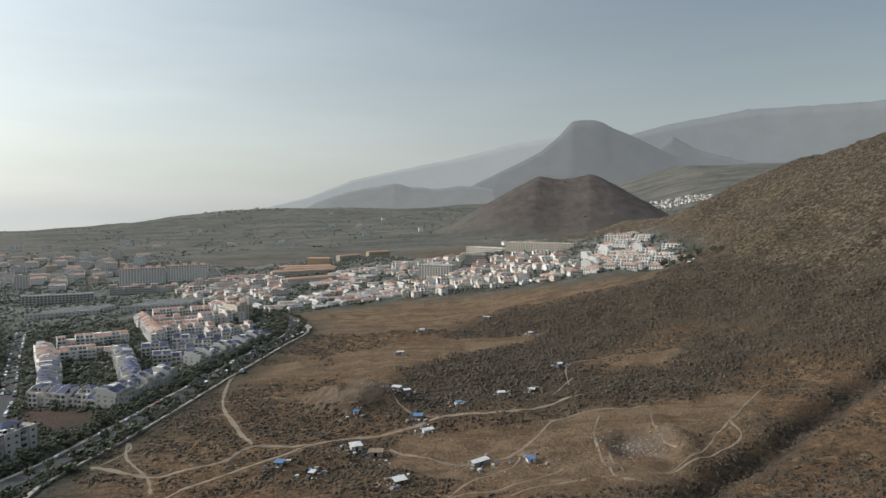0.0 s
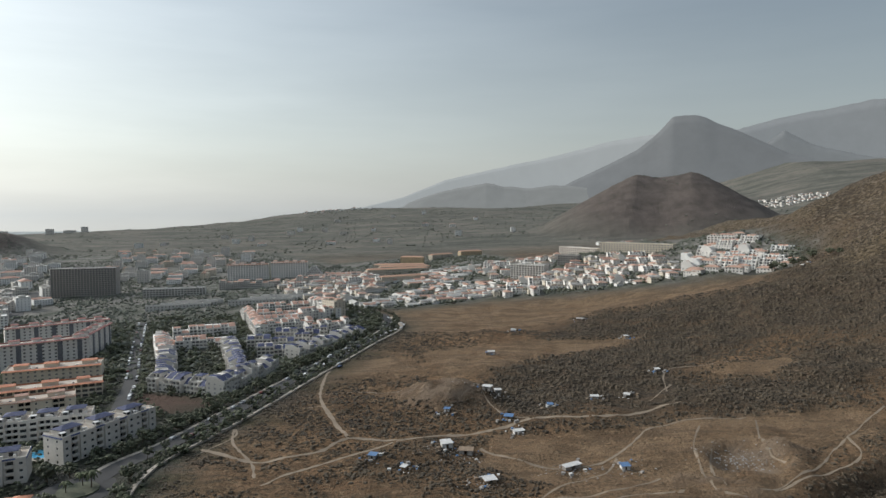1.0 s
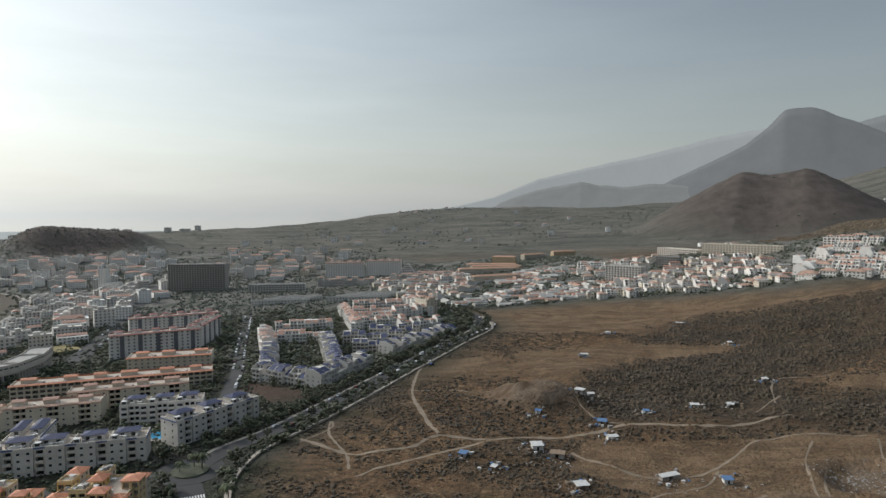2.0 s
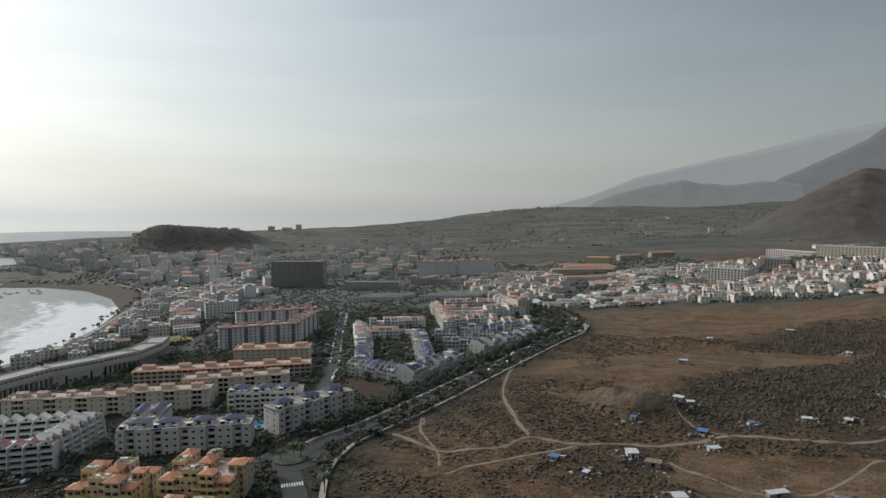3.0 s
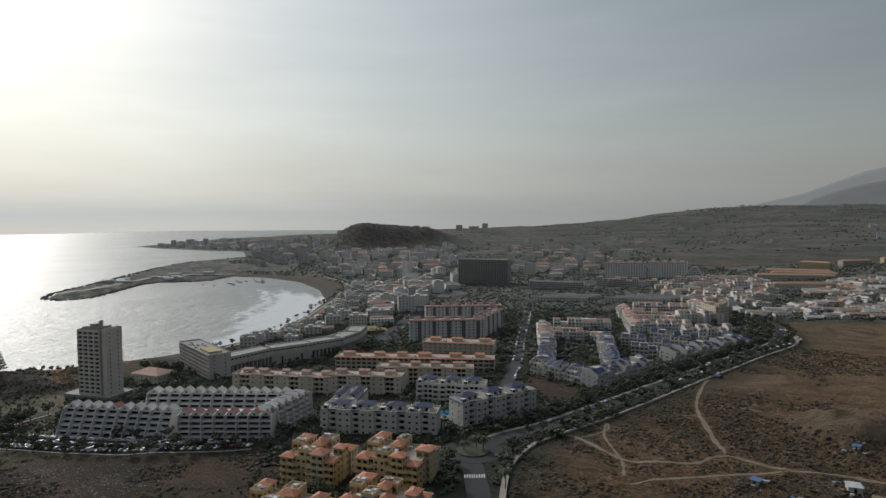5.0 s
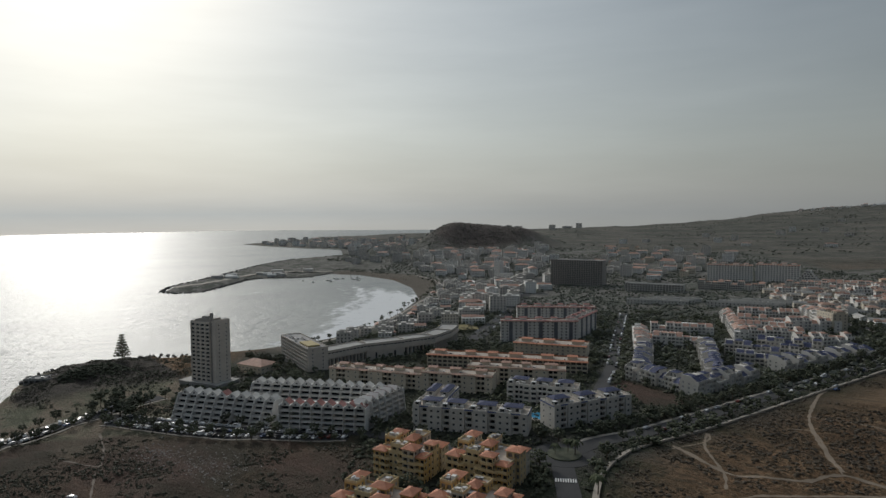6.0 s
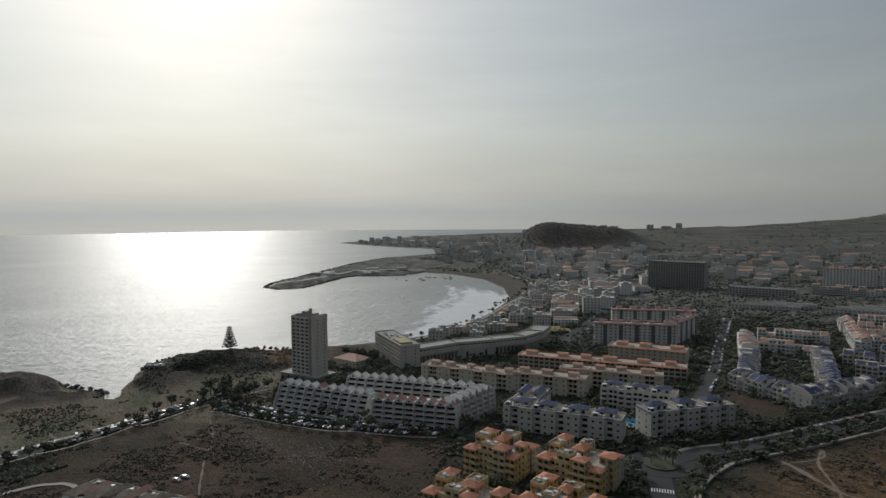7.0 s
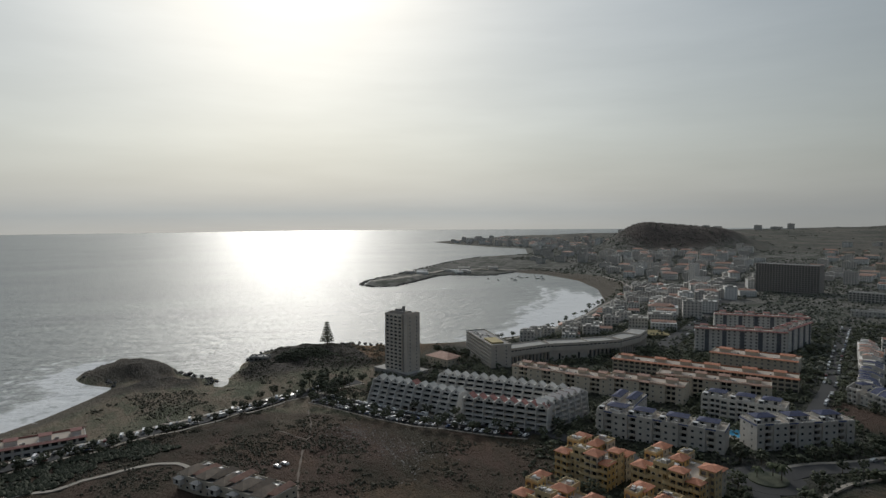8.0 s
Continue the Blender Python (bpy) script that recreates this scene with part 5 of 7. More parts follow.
def ribbon(name, label, category, pts, width, material, up=0.15, shift=0.0, ragged=0.0, thick=0.5, step=5.0):
    """A strip along a line that lies on the ground, with edges."""
    line = smooth_line(pts, step)
    rows, rng = [], random.Random(len(pts) * 7 + int(width * 10))
    for i, p in enumerate(line):
        t = (line[min(i + 1, len(line) - 1)] - line[max(i - 1, 0)]).normalized()
        n = Vector((-t.y, t.x))
        w = width * (1 + ragged * (rng.random() - 0.5) * 2) / 2
        c = p + n * shift
        l, r = c + n * w, c - n * w
        zl, zr, zc = height(l.x, l.y), height(r.x, r.y), height(c.x, c.y)
        z = max(zl, zr, zc) if ragged == 0 else None
        zl, zc, zr = (z + up,) * 3 if z is not None else (zl + up, zc + up, zr + up)
        rows.append([(l.x, l.y, zl - thick), (l.x, l.y, zl), (c.x, c.y, zc), (r.x, r.y, zr), (r.x, r.y, zr - thick)])
    pts = np.array(rows).reshape(-1, 3)
    return tagged(sheet(name, pts, grid_faces(5, len(rows))[:, ::-1], material, False), label, category, kind="structure")


KERB = [(-105, 150), (-130, 175), (-148, 199), (-163, 225), (-169, 249), (-168, 267), (-159, 317), (-146, 430), (-135, 514), (-126, 581), (-150, 640)]
AVENUE = [(-187, 236), (-186, 255), (-178, 280), (-171, 330), (-159, 425), (-147, 508), (-138, 580), (-160, 650), (-220, 700), (-300, 760)]
ribbon("road", "worn asphalt avenue beside the waste ground", "road", AVENUE, 10, ASPHALT, 0.2)
ribbon("pavement", "pale raised pavement along the avenue", "pavement", AVENUE, 2.4, PAVING, 0.34, 6.4)
ribbon("pavement_east", "pale pavement strip at the edge of waste ground", "pavement", KERB, 2.2, PAVING, 0.34, -0.6)
ribbon("low_wall", "low pale stone wall edging the waste ground", "wall", KERB, 0.45, STONE, 1.0, -2.0, thick=1.6)
STREET = [(-187, 229), (-208, 214), (-245, 193), (-290, 176), (-325, 143), (-358, 120), (-392, 101), (-416, 88), (-434, 80)]
COASTROAD = [(-320, -190), (-345, -130), (-361, -82), (-379, -36), (-393, -8), (-410, 26), (-428, 64), (-440, 95), (-446, 120)]
ribbon("road_street", "asphalt street in front of the white terraces", "road", STREET, 9, ASPHALT, 0.2)
ribbon("road_coast", "asphalt coast road lined with parked cars", "road", COASTROAD, 9, ASPHALT, 0.22)
ribbon("pavement_coast", "pale pavement on the sea side of the road", "pavement", COASTROAD, 3.0, PAVING, 0.4, 7.6)
ribbon("pavement_inland", "pale pavement on the land side of the road", "pavement", COASTROAD, 1.6, PAVING, 0.36, -7.2)
ribbon("pavement_street", "pale pavement before the white terraces", "pavement", STREET[3:], 1.8, PAVING, 0.36, -6.2)
ribbon("parking_strip", "asphalt parking strip beside the waste lot", "road", STREET[3:8], 9, ASPHALT, 0.19, 9.2)
ribbon("pavement_lot", "pale kerb line along the parking strip", "pavement", STREET[3:8], 0.9, PAVING, 0.36, 14.4)
ribbon("road_south", "asphalt road down from the roundabout", "road", [(-185, 224), (-170, 209), (-150, 188), (-128, 160), (-100, 120)], 10, ASPHALT, 0.2)
ribbon("road_town", "town street between the blocks", "road", [(-420, 620), (-333, 480), (-283, 403), (-250, 345), (-225, 300)], 9, ASPHALT, 0.2)
ribbon("boulevard", "broad town boulevard with two lanes each way", "road", [(-760, 860), (-712, 790), (-534, 545), (-460, 430), (-440, 405)], 17, ASPHALT, 0.2)
ribbon("boulevard_median", "planted pale median of the boulevard", "pavement", [(-760, 860), (-712, 790), (-534, 545), (-460, 430)], 2.5, PAVING, 0.36)
ribbon("promenade", "pale promenade behind the beach", "pavement", [(-545, 262), (-555, 320), (-610, 415), (-705, 535), (-795, 650), (-900, 730), (-1010, 765)], 4, PAVING, 0.25)
ribbon("shore_path", "pale footpath by the villas", "pavement", [(-318, -78), (-331, -12), (-314, 4), (-296, 14)], 2.6, PAVING, 0.3)
TRACKS = [[(-158, 275), (-127, 264), (-112, 267), (-98, 278), (-90, 292), (-66, 294), (-41, 307), (-24, 311), (1, 323), (34, 325), (80, 350)],
          [(-90, 292), (-105, 317), (-119, 341), (-131, 368), (-142, 411), (-144, 430)], [(-118, 247), (-127, 263), (-145, 282), (-156, 304)],
          [(-112, 240), (-104, 250), (-93, 263), (-80, 276), (-65, 291), (-41, 309)], [(-25, 291), (-6, 275), (16, 271), (38, 285), (62, 316), (106, 328)],
          [(145, 426), (117, 423), (85, 413), (76, 369)], [(84, 246), (113, 268), (130, 290), (150, 312), (176, 340)], [(-393, 72), (-353, 66), (-322, 56), (-279, 46), (-240, 40)], [(-356, 49), (-337, 62)],
          [(3, 239), (30, 246), (52, 262)], [(-30, 355), (-15, 330), (1, 323)], [(-131, 368), (-100, 372), (-78, 366)], [(-440, 0), (-420, -10), (-400, -6)],
          [(80, 313), (72, 291), (70, 268), (71, 247), (80, 243)], [(80, 291), (74, 270), (75, 252)], [(109, 323), (102, 292), (106, 277)], [(26, 236), (40, 242), (58, 245)], [(2, 239), (16, 256), (30, 266), (37, 281)],
          [(92, 251), (118, 267), (139, 285), (142, 303)], [(64, 355), (74, 371), (82, 386)], [(-156, 271), (-150, 293), (-155, 304)], [(-129, 340), (-120, 343), (-101, 312)]]
COASTDIRT = rough_paint("trodden_earth", (0.13, 0.098, 0.074), var=0.25, patch=5, grain=0.5)
for i, t in enumerate(TRACKS):
    ribbon("dirt_track_%d" % (i + 1), "dusty pale track worn across dry ground", "track", t, (2.0, 1.8, 1.2, 1.5, 1.4)[i] if i < 5 else 0.9, COASTDIRT if t[0][0] < -300 else DIRT, 0.1, ragged=0.55, thick=0.4, step=3.0)

# roundabout with a planted island and crossing stripes
bm = bmesh.new()
z = height(-187, 229) + 0.5
bmesh.ops.create_cone(bm, cap_ends=True, segments=40, radius1=15, radius2=15, depth=0.8, matrix=Matrix.Translation((-187, 229, z - 0.4)))
tagged(part("roundabout", bm, ASPHALT, None), "round asphalt junction", "road", kind="structure")
bm = bmesh.new()
bmesh.ops.create_cone(bm, cap_ends=True, segments=40, radius1=8.2, radius2=8.0, depth=0.7, matrix=Matrix.Translation((-187, 229, z + 0.2)))
tagged(part("traffic_island", bm, LEAF, None), "round traffic island planted with low greenery", "road", kind="structure")
for i in range(9):
    bm = bmesh.new()
    u = -4.3 + i * 1.05
    c = Vector((-167.5, 206.5)) + Vector((0.74, 0.67)) * u
    box(bm, -0.27, -1.8, 0, 0.27, 1.8, 0.03)
    ob = part("crossing_stripe_%d" % (i + 1), bm, PAINT, None)
    ob.matrix_basis = pose(c.x, c.y, max(height(-170, 209), height(-165, 203)) + 0.62, 0, 0, 42)
    tagged(ob, "white zebra crossing stripe on asphalt", "road marking", kind="structure")


# ---- trees and shrubs ----
def clump(rng, r, squash=0.8):
    """Points and faces of one uneven leaf clump."""
    pts = [Vector(p) for p in ((0, 0, 1), (0.9, 0, 0.2), (0.28, 0.86, 0.25), (-0.73, 0.53, 0.2), (-0.73, -0.53, 0.25), (0.28, -0.86, 0.2), (0.5, 0.36, -0.6), (-0.5, 0.3, -0.6), (0, -0.6, -0.6))]
    a = rng.uniform(0, 6.3)
    c, s = math.cos(a), math.sin(a)
    out = []
    for p in pts:
        k = r * rng.uniform(0.7, 1.25)
        out.append(((c * p.x - s * p.y) * k, (s * p.x + c * p.y) * k, p.z * k * squash))
    return out, ((0, 1, 2), (0, 2, 3), (0, 3, 4), (0, 4, 5), (0, 5, 1), (1, 6, 2), (2, 6, 7), (2, 7, 3), (3, 7, 4), (4, 7, 8), (4, 8, 5), (5, 8, 1), (1, 8, 6))


def tuft(rng, r, squash):
    """A low uneven dome of ten faces."""
    a, tall = rng.uniform(0, 6.3), r * squash * rng.uniform(0.7, 1.5)
    low = [(math.cos(a + i * 1.571) * r * rng.uniform(0.75, 1.3), math.sin(a + i * 1.571) * r * rng.uniform(0.75, 1.3), -0.3 * r) for i in range(4)]
    mid = [(x * rng.uniform(0.55, 0.85), y * rng.uniform(0.55, 0.85), tall * rng.uniform(0.55, 0.9)) for x, y, _ in low]
    return [(0.0, 0.0, tall), *mid, *low], ((0, 1, 2), (0, 2, 3), (0, 3, 4), (0, 4, 1), (1, 5, 6, 2), (2, 6, 7, 3), (3, 7, 8, 4), (4, 8, 5, 1))


def leaf_mass(name, spots, material, rng, squash=0.8, shape=clump):
    pts, faces = [], []
    for x, y, z, r in spots:
        p, f = shape(rng, r, squash)
        n = len(pts)
        pts += [(x + a, y + b, z + c) for a, b, c in p]
        faces += [tuple(i + n for i in q) for q in f]
    me = bpy.data.meshes.new(name)
    me.from_pydata(pts, [], faces)
    me.materials.append(material)
    return me


def trunk_mesh(rng, h, r, bend, limbs):
    bm = bmesh.new()

    def tube(a, b, r0, r1):
        m = Matrix.Translation((a + b) / 2) @ (b - a).to_track_quat("Z", "Y").to_matrix().to_4x4()
        bmesh.ops.create_cone(bm, cap_ends=True, segments=7, radius1=r0, radius2=r1, depth=(b - a).length * 1.04, matrix=m)
    mid, top = Vector((bend * 0.4, 0, h * 0.5)), Vector((bend, 0, h))
    tube(Vector((0, 0, -0.5)), mid, r, r * 0.8)
    tube(mid, top, r * 0.8, r * 0.6)
    for i in range(limbs):
        a = i * 6.28 / max(limbs, 1) + rng.uniform(-0.4, 0.4)
        tube(top * 0.85, top + Vector((math.cos(a) * h * 0.45, math.sin(a) * h * 0.45, h * 0.4)), r * 0.5, r * 0.2)
    me = bpy.data.meshes.new("trunk")
    bm.to_mesh(me)
    bm.free()
    me.materials.append(BARK)
    return me


def tree_kind(seed, kind):
    rng = random.Random(seed)
    ob = new(kind)
    if kind == "palm_tree":
        h = rng.uniform(6, 9)
        again("trunk", trunk_mesh(rng, h, 0.22, rng.uniform(-0.6, 0.6), 0), ob, Matrix())
        pts, faces = [], []
        for i in range(15):
            a, lift = i * 2.4 + rng.uniform(-0.2, 0.2), rng.uniform(0.1, 1.0)
            d, n = Vector((math.cos(a), math.sin(a), 0)), Vector((-math.sin(a), math.cos(a), 0))
            prev = None
            for k in range(6):
                t = k / 5
                c = d * (3.1 * t) + Vector((0, 0, h + 0.2 + lift * 1.6 * t - 2.6 * t * t))
                w = 0.5 * math.sin(math.pi * min(0.15 + t * 0.85, 1)) + 0.04
                row = (len(pts), len(pts) + 1, len(pts) + 2)
                pts += [tuple(c - n * w - Vector((0, 0, 0.25))), tuple(c), tuple(c + n * w - Vector((0, 0, 0.25)))]
                if prev:
                    faces += [(prev[0], row[0], row[1], prev[1]), (prev[1], row[1], row[2], prev[2])]
                prev = row
        me = bpy.data.meshes.new("crown")
        me.from_pydata(pts, [], faces)
        me.materials.append(PALMLEAF)
    elif kind == "norfolk_pine":
        again("trunk", trunk_mesh(rng, 18, 0.4, 0.0, 0), ob, Matrix())
        spots = []
        for k in range(9):
            z, r = 3 + k * 1.75, 5.2 * (1 - k / 10.5)
            for i in range(9):
                a = i * 0.7 + k * 0.35
                for q in (0.35, 0.7, 1.0):
                    spots.append((math.cos(a) * r * q, math.sin(a) * r * q, z + q * 0.5, 1.25 - q * 0.35))
        me = leaf_mass("crown", spots, LEAF, rng, 0.5)
    else:
        h, r = rng.uniform(2.2, 3.4), rng.uniform(2.0, 3.2)
        again("trunk", trunk_mesh(rng, h, 0.2, rng.uniform(-0.5, 0.5), 4), ob, Matrix())
        spots = []
        for i in range(46):
            v = Vector((rng.gauss(0, 1), rng.gauss(0, 1), rng.gauss(0, 0.8))).normalized() * rng.uniform(0.45, 1.0)
            spots.append((v.x * r, v.y * r, h + r * 0.55 + v.z * r * 0.75, rng.uniform(0.4, 0.85)))
        me = leaf_mass("crown", spots, LEAF, rng)
    again("crown", me, ob, Matrix())
    return ob


LABELS = {"tree": "dusty dark green street tree with a rounded crown", "palm_tree": "palm with a bare trunk and drooping fronds", "norfolk_pine": "tall tiered pine standing on the headland"}
KINDS = {"tree": [tree_kind(100 + i, "tree") for i in range(5)], "palm_tree": [tree_kind(200 + i, "palm_tree") for i in range(3)], "norfolk_pine": [tree_kind(300, "norfolk_pine")]}
USED = set()


def plant(kind, x, y, rng, size=None):
    k = size or rng.uniform(0.75, 1.35)
    base = rng.choice(KINDS[kind])
    m = pose(x, y, height(x, y) - 0.1, 0, 0, rng.uniform(0, 360)) @ Matrix.Scale(k, 4)
    if base.name not in USED:
        USED.add(base.name)
        base.matrix_basis = m
        ob = base
    else:
        # the first one of a kind carries its own size, so take it out of the copy's pose
        ob = copy_thing(base, m @ Matrix.Diagonal((*[1 / s for s in base.scale], 1)))
    return tagged(ob, LABELS[kind], "tree", {"tree": "street trees", "palm_tree": "palms"}.get(kind, ""))


def free(x, y, gap):
    """Whether places lie clear of the buildings."""
    x, y = np.asarray(x, float), np.asarray(y, float)
    ok = np.ones(x.shape, bool)
    for bx, by, rot, w, d in FOOT:
        c, s = math.cos(radians(rot)), math.sin(radians(rot))
        u, v = c * (x - bx) + s * (y - by), -s * (x - bx) + c * (y - by)
        ok &= ~((u > -gap) & (u < w + gap) & (v > -gap) & (v < d + gap))
    return ok


def inside(x, y, ring):
    return ring_mask(np.asarray(x, float), np.asarray(y, float), ring, 0.01) > 0.99


ROADS = [(AVENUE, 7.5), (STREET, 7), (COASTROAD, 8), ([(-185, 224), (-150, 188), (-128, 160), (-100, 120)], 7), ([(-420, 620), (-333, 480), (-283, 403), (-225, 300)], 6.5),
         ([(-760, 860), (-534, 545), (-460, 430), (-440, 405)], 10.5), ([(-187, 229), (-187, 230)], 18)]


def clear(x, y, gap):
    """Clear of buildings, of roads and of the bare plot."""
    x, y = np.asarray(x, float), np.asarray(y, float)
    ok = free(x, y, gap) & ~inside(x, y, PLOT)
    for pts, off in ROADS:
        for a, b in zip(pts, pts[1:]):
            ok &= seg(x, y, a, b)[0] > off
    return ok


def heights(x, y):
    i, j = np.clip(np.searchsorted(GX, x) - 1, 0, len(GX) - 2), np.clip(np.searchsorted(GY, y) - 1, 0, len(GY) - 2)
    a, b = (x - GX[i]) / (GX[i + 1] - GX[i]), (y - GY[j]) / (GY[j + 1] - GY[j])
    return (ZZ[j, i] * (1 - a) + ZZ[j, i + 1] * a) * (1 - b) + (ZZ[j + 1, i] * (1 - a) + ZZ[j + 1, i + 1] * a) * b


def scatter(n, x0, x1, y0, y1, test, seed, tries=12):
    """Up to n places in a box that pass a test."""
    r = np.random.RandomState(seed)
    x, y = r.uniform(x0, x1, n * tries), r.uniform(y0, y1, n * tries)
    k = np.nonzero(test(x, y))[0][:n]
    return x[k], y[k], r


def along(pts, step, shift, jitter, rng):
    line = smooth_line(pts, 2.0)
    run = 0.0
    for a, b in zip(line, line[1:]):
        run += (b - a).length
        if run > step:
            run = 0.0
            n = Vector((-(b - a).y, (b - a).x)).normalized()
            p = a + n * (shift + rng.uniform(-jitter, jitter))
            yield p.x, p.y, math.degrees(math.atan2((b - a).y, (b - a).x))


rng = random.Random(11)
for pts, step, shift in ((AVENUE[1:9], 10, -6.6), (AVENUE[1:9], 9, 9.5), (AVENUE[1:9], 12, 14), (STREET[2:8], 9, -7), (STREET[2:9], 9, 7.5), (STREET[3:8], 8, 14.5), (COASTROAD[:5], 7, -9.5), (COASTROAD, 9, -7.5), (COASTROAD[5:], 9, 9.5)):
    for x, y, a in along(pts, step, shift, 1.2, rng):
        if free(x, y, 1.5):
            plant("tree", x, y, rng)
near_town = [(-150, 190), (-166, 250), (-146, 430), (-126, 580), (-200, 690), (-420, 640), (-560, 560), (-540, 300), (-470, 140), (-400, 105), (-290, 185), (-240, 140), (-200, 120)]
tx, ty, _ = scatter(70, -560, -126, 110, 690, lambda x, y: inside(x, y, near_town) & clear(x, y, 2.0), 21)
for x, y in zip(tx.tolist(), ty.tolist()):
    plant("tree", x, y, rng)
for x, y, a in along([(-545, 262), (-555, 320), (-610, 415), (-705, 535), (-795, 650), (-900, 730)], 14, 8, 6, rng):
    plant(rng.choice(("palm_tree", "tree", "tree")), x, y, rng, rng.uniform(0.7, 1.2))
for x, y in ((-206, 206), (-222, 196), (-150, 205), (-157, 218), (-240, 186), (-183, 232), (-190, 226), (-188, 233), (-420, 100), (-452, 70)):
    plant("palm_tree", x, y, rng)
for i in range(13):
    a = i * 0.48
    if math.cos(a - 5.6) < 0.75 and math.cos(a - 1.5) < 0.85 and math.cos(a - 3.8) < 0.85:
        plant("tree", -187 + 19.5 * math.cos(a), 229 + 19.5 * math.sin(a), rng, rng.uniform(1.1, 1.7))
plant("norfolk_pine", -567, 122.5, rng, 1.2)
for x, y in ((262, 655), (268, 650), (272, 662), (256, 664), (279, 640), (282, 628), (250, 672), (246, 680), (266, 671), (241, 676)):
    plant("tree", x, y, rng, rng.uniform(1.2, 2.0))
for x, y in ((-446, 78), (-452, 84), (-449, 92), (-455, 96), (-424, 98), (-430, 104), (-470, 200), (-480, 212), (-465, 215), (-490, 210), (-455, 208), (-500, 205), (-419, 88), (-424, 93), (-416, 94), (-421, 84), (-412, 90)):
    plant("tree", x, y, rng, rng.uniform(1.4, 2.0))


def stuff(name, label, category, spots, material, seed, squash=0.8, shape=clump):
    return tagged(new(name, leaf_mass(name, spots, material, random.Random(seed), squash, shape)), label, category, kind="stuff")


# dry scrub over the waste ground and the hillside, thicker in hollows
R = np.random.RandomState(8)
sx_, sy_ = R.uniform(-330, 600, 620000), R.uniform(150, 860, 620000)
hz, tm, sm = relief(sx_, sy_)
thick = 0.35 * (rolling(sx_, sy_, 6) - 0.5) + 0.5 * rolling(sx_, sy_, 60) + 0.3 * rolling(sx_ + 40, sy_, 17) + 0.75 * rolling(sx_ / 3.6, sy_ + 0.3 * sx_, 17) - 0.27
fields = ring_mask(sx_, sy_, FIELDS, 10) + sum(ring_mask(sx_, sy_, r, 4) for r in BARE)
bush = np.clip(sum(ring_mask(sx_, sy_, r, 30) ** 1.5 for r in THICKETS), 0, 1)
far = np.hypot(sx_, sy_)
keep = (ring_mask(sx_, sy_, TOWN, 3) < 0.5) & (inland(sx_, sy_) > 60) & (thick + 0.22 * R.rand(len(sx_)) > 0.5 - 0.14 * sm - 0.24 * bush) & (R.rand(len(sx_)) < np.clip(1.3 - far / 1000, 0.2, 1)) & (fields < 0.5) & (hz > 2)
for line in TRACKS[:11] + TRACKS[13:] + [KERB]:
    for a, b in zip(line, line[1:]):
        keep &= seg(sx_, sy_, a, b)[0] > 3.0
keep &= (np.hypot((sx_ + 52) / 25, (sy_ - 357) / 17) > 1) & (np.hypot((sx_ - 92) / 18, (sy_ - 279) / 15) > 1)
pick = np.nonzero(keep)[0][:105000]
stuff("scrub", "low dry scrub bushes scattered over brown slopes", "bushes", list(zip(sx_[pick].tolist(), sy_[pick].tolist(), (heights(sx_[pick], sy_[pick]) + 0.1).tolist(), ((0.28 + 1.15 * R.rand(len(pick)) ** 3.2) * (1 + 0.25 * bush[pick])).tolist())), SCRUB, 3, 0.5, tuft)
sx_, sy_ = R.uniform(-600, -170, 80000), R.uniform(-140, 190, 80000)
hz, tm, sm = relief(sx_, sy_)
pick = np.nonzero((hz > 3.5) & ~((sx_ < -480) & (sy_ < 28)) & (rolling(sx_, sy_, 24) + 0.3 * (sx_ < -500) + 0.5 * rolling(sx_, sy_, 8) + 0.5 * rolling(sx_, sy_, 3) > 1.12) & clear(sx_, sy_, 3))[0]
stuff("heath_scrub", "dark low bushes on the coastal waste ground", "bushes", list(zip(sx_[pick].tolist(), sy_[pick].tolist(), (heights(sx_[pick], sy_[pick]) + 0.1).tolist(), (0.25 + 0.7 * R.rand(len(pick)) ** 3).tolist())), HEATH, 4, 0.8, tuft)
# greenery that fills the gardens of the near town
tx, ty, r = scatter(14000, -560, -126, 110, 690, lambda x, y: inside(x, y, near_town) & clear(x, y, 1.0) & (rolling(x, y, 30) > 0.25), 22, 20)
spots = list(zip(tx.tolist(), ty.tolist(), (heights(tx, ty) + 0.5).tolist(), r.uniform(0.4, 1.5, len(tx)).tolist()))
stuff("garden_greenery", "dense dark green hedges and garden shrubs", "bushes", spots, LEAF, 5)
# taller crowns in the gardens between the blocks, too close together to count
tx, ty, r = scatter(1900, -560, -126, 110, 690, lambda x, y: inside(x, y, near_town) & clear(x, y, 2.2) & (rolling(x + 33, y, 42) > 0.3), 25, 30)
spots = []
for x, y in zip(tx.tolist(), ty.tolist()):
    k = r.uniform(0.7, 1.5)
    z = height(x, y)
    for i in range(8):
        spots.append((x + r.normal() * k, y + r.normal() * k, z + k * r.uniform(0.8, 3.2), k * r.uniform(0.6, 1.15)))
stuff("garden_trees", "close dark green garden trees between blocks", "trees", spots, LEAF, 13)

# hedges and gardens between the coast road and the villas
HEDGES = [(-352, -120), (-366, -66), (-384, -30), (-352, -2), (-318, -70), (-316, -130)]
tx, ty, r = scatter(1500, -390, -310, -130, 0, lambda x, y: inside(x, y, HEDGES) & clear(x, y, 1.5) & (rolling(x, y, 11) > 0.35), 28, 20)
stuff("roadside_hedges", "dark green hedges and shrubs beside the coast road", "bushes", list(zip(tx.tolist(), ty.tolist(), (heights(tx, ty) + 0.5).tolist(), r.uniform(0.5, 1.9, len(tx)).tolist())), LEAF, 29)

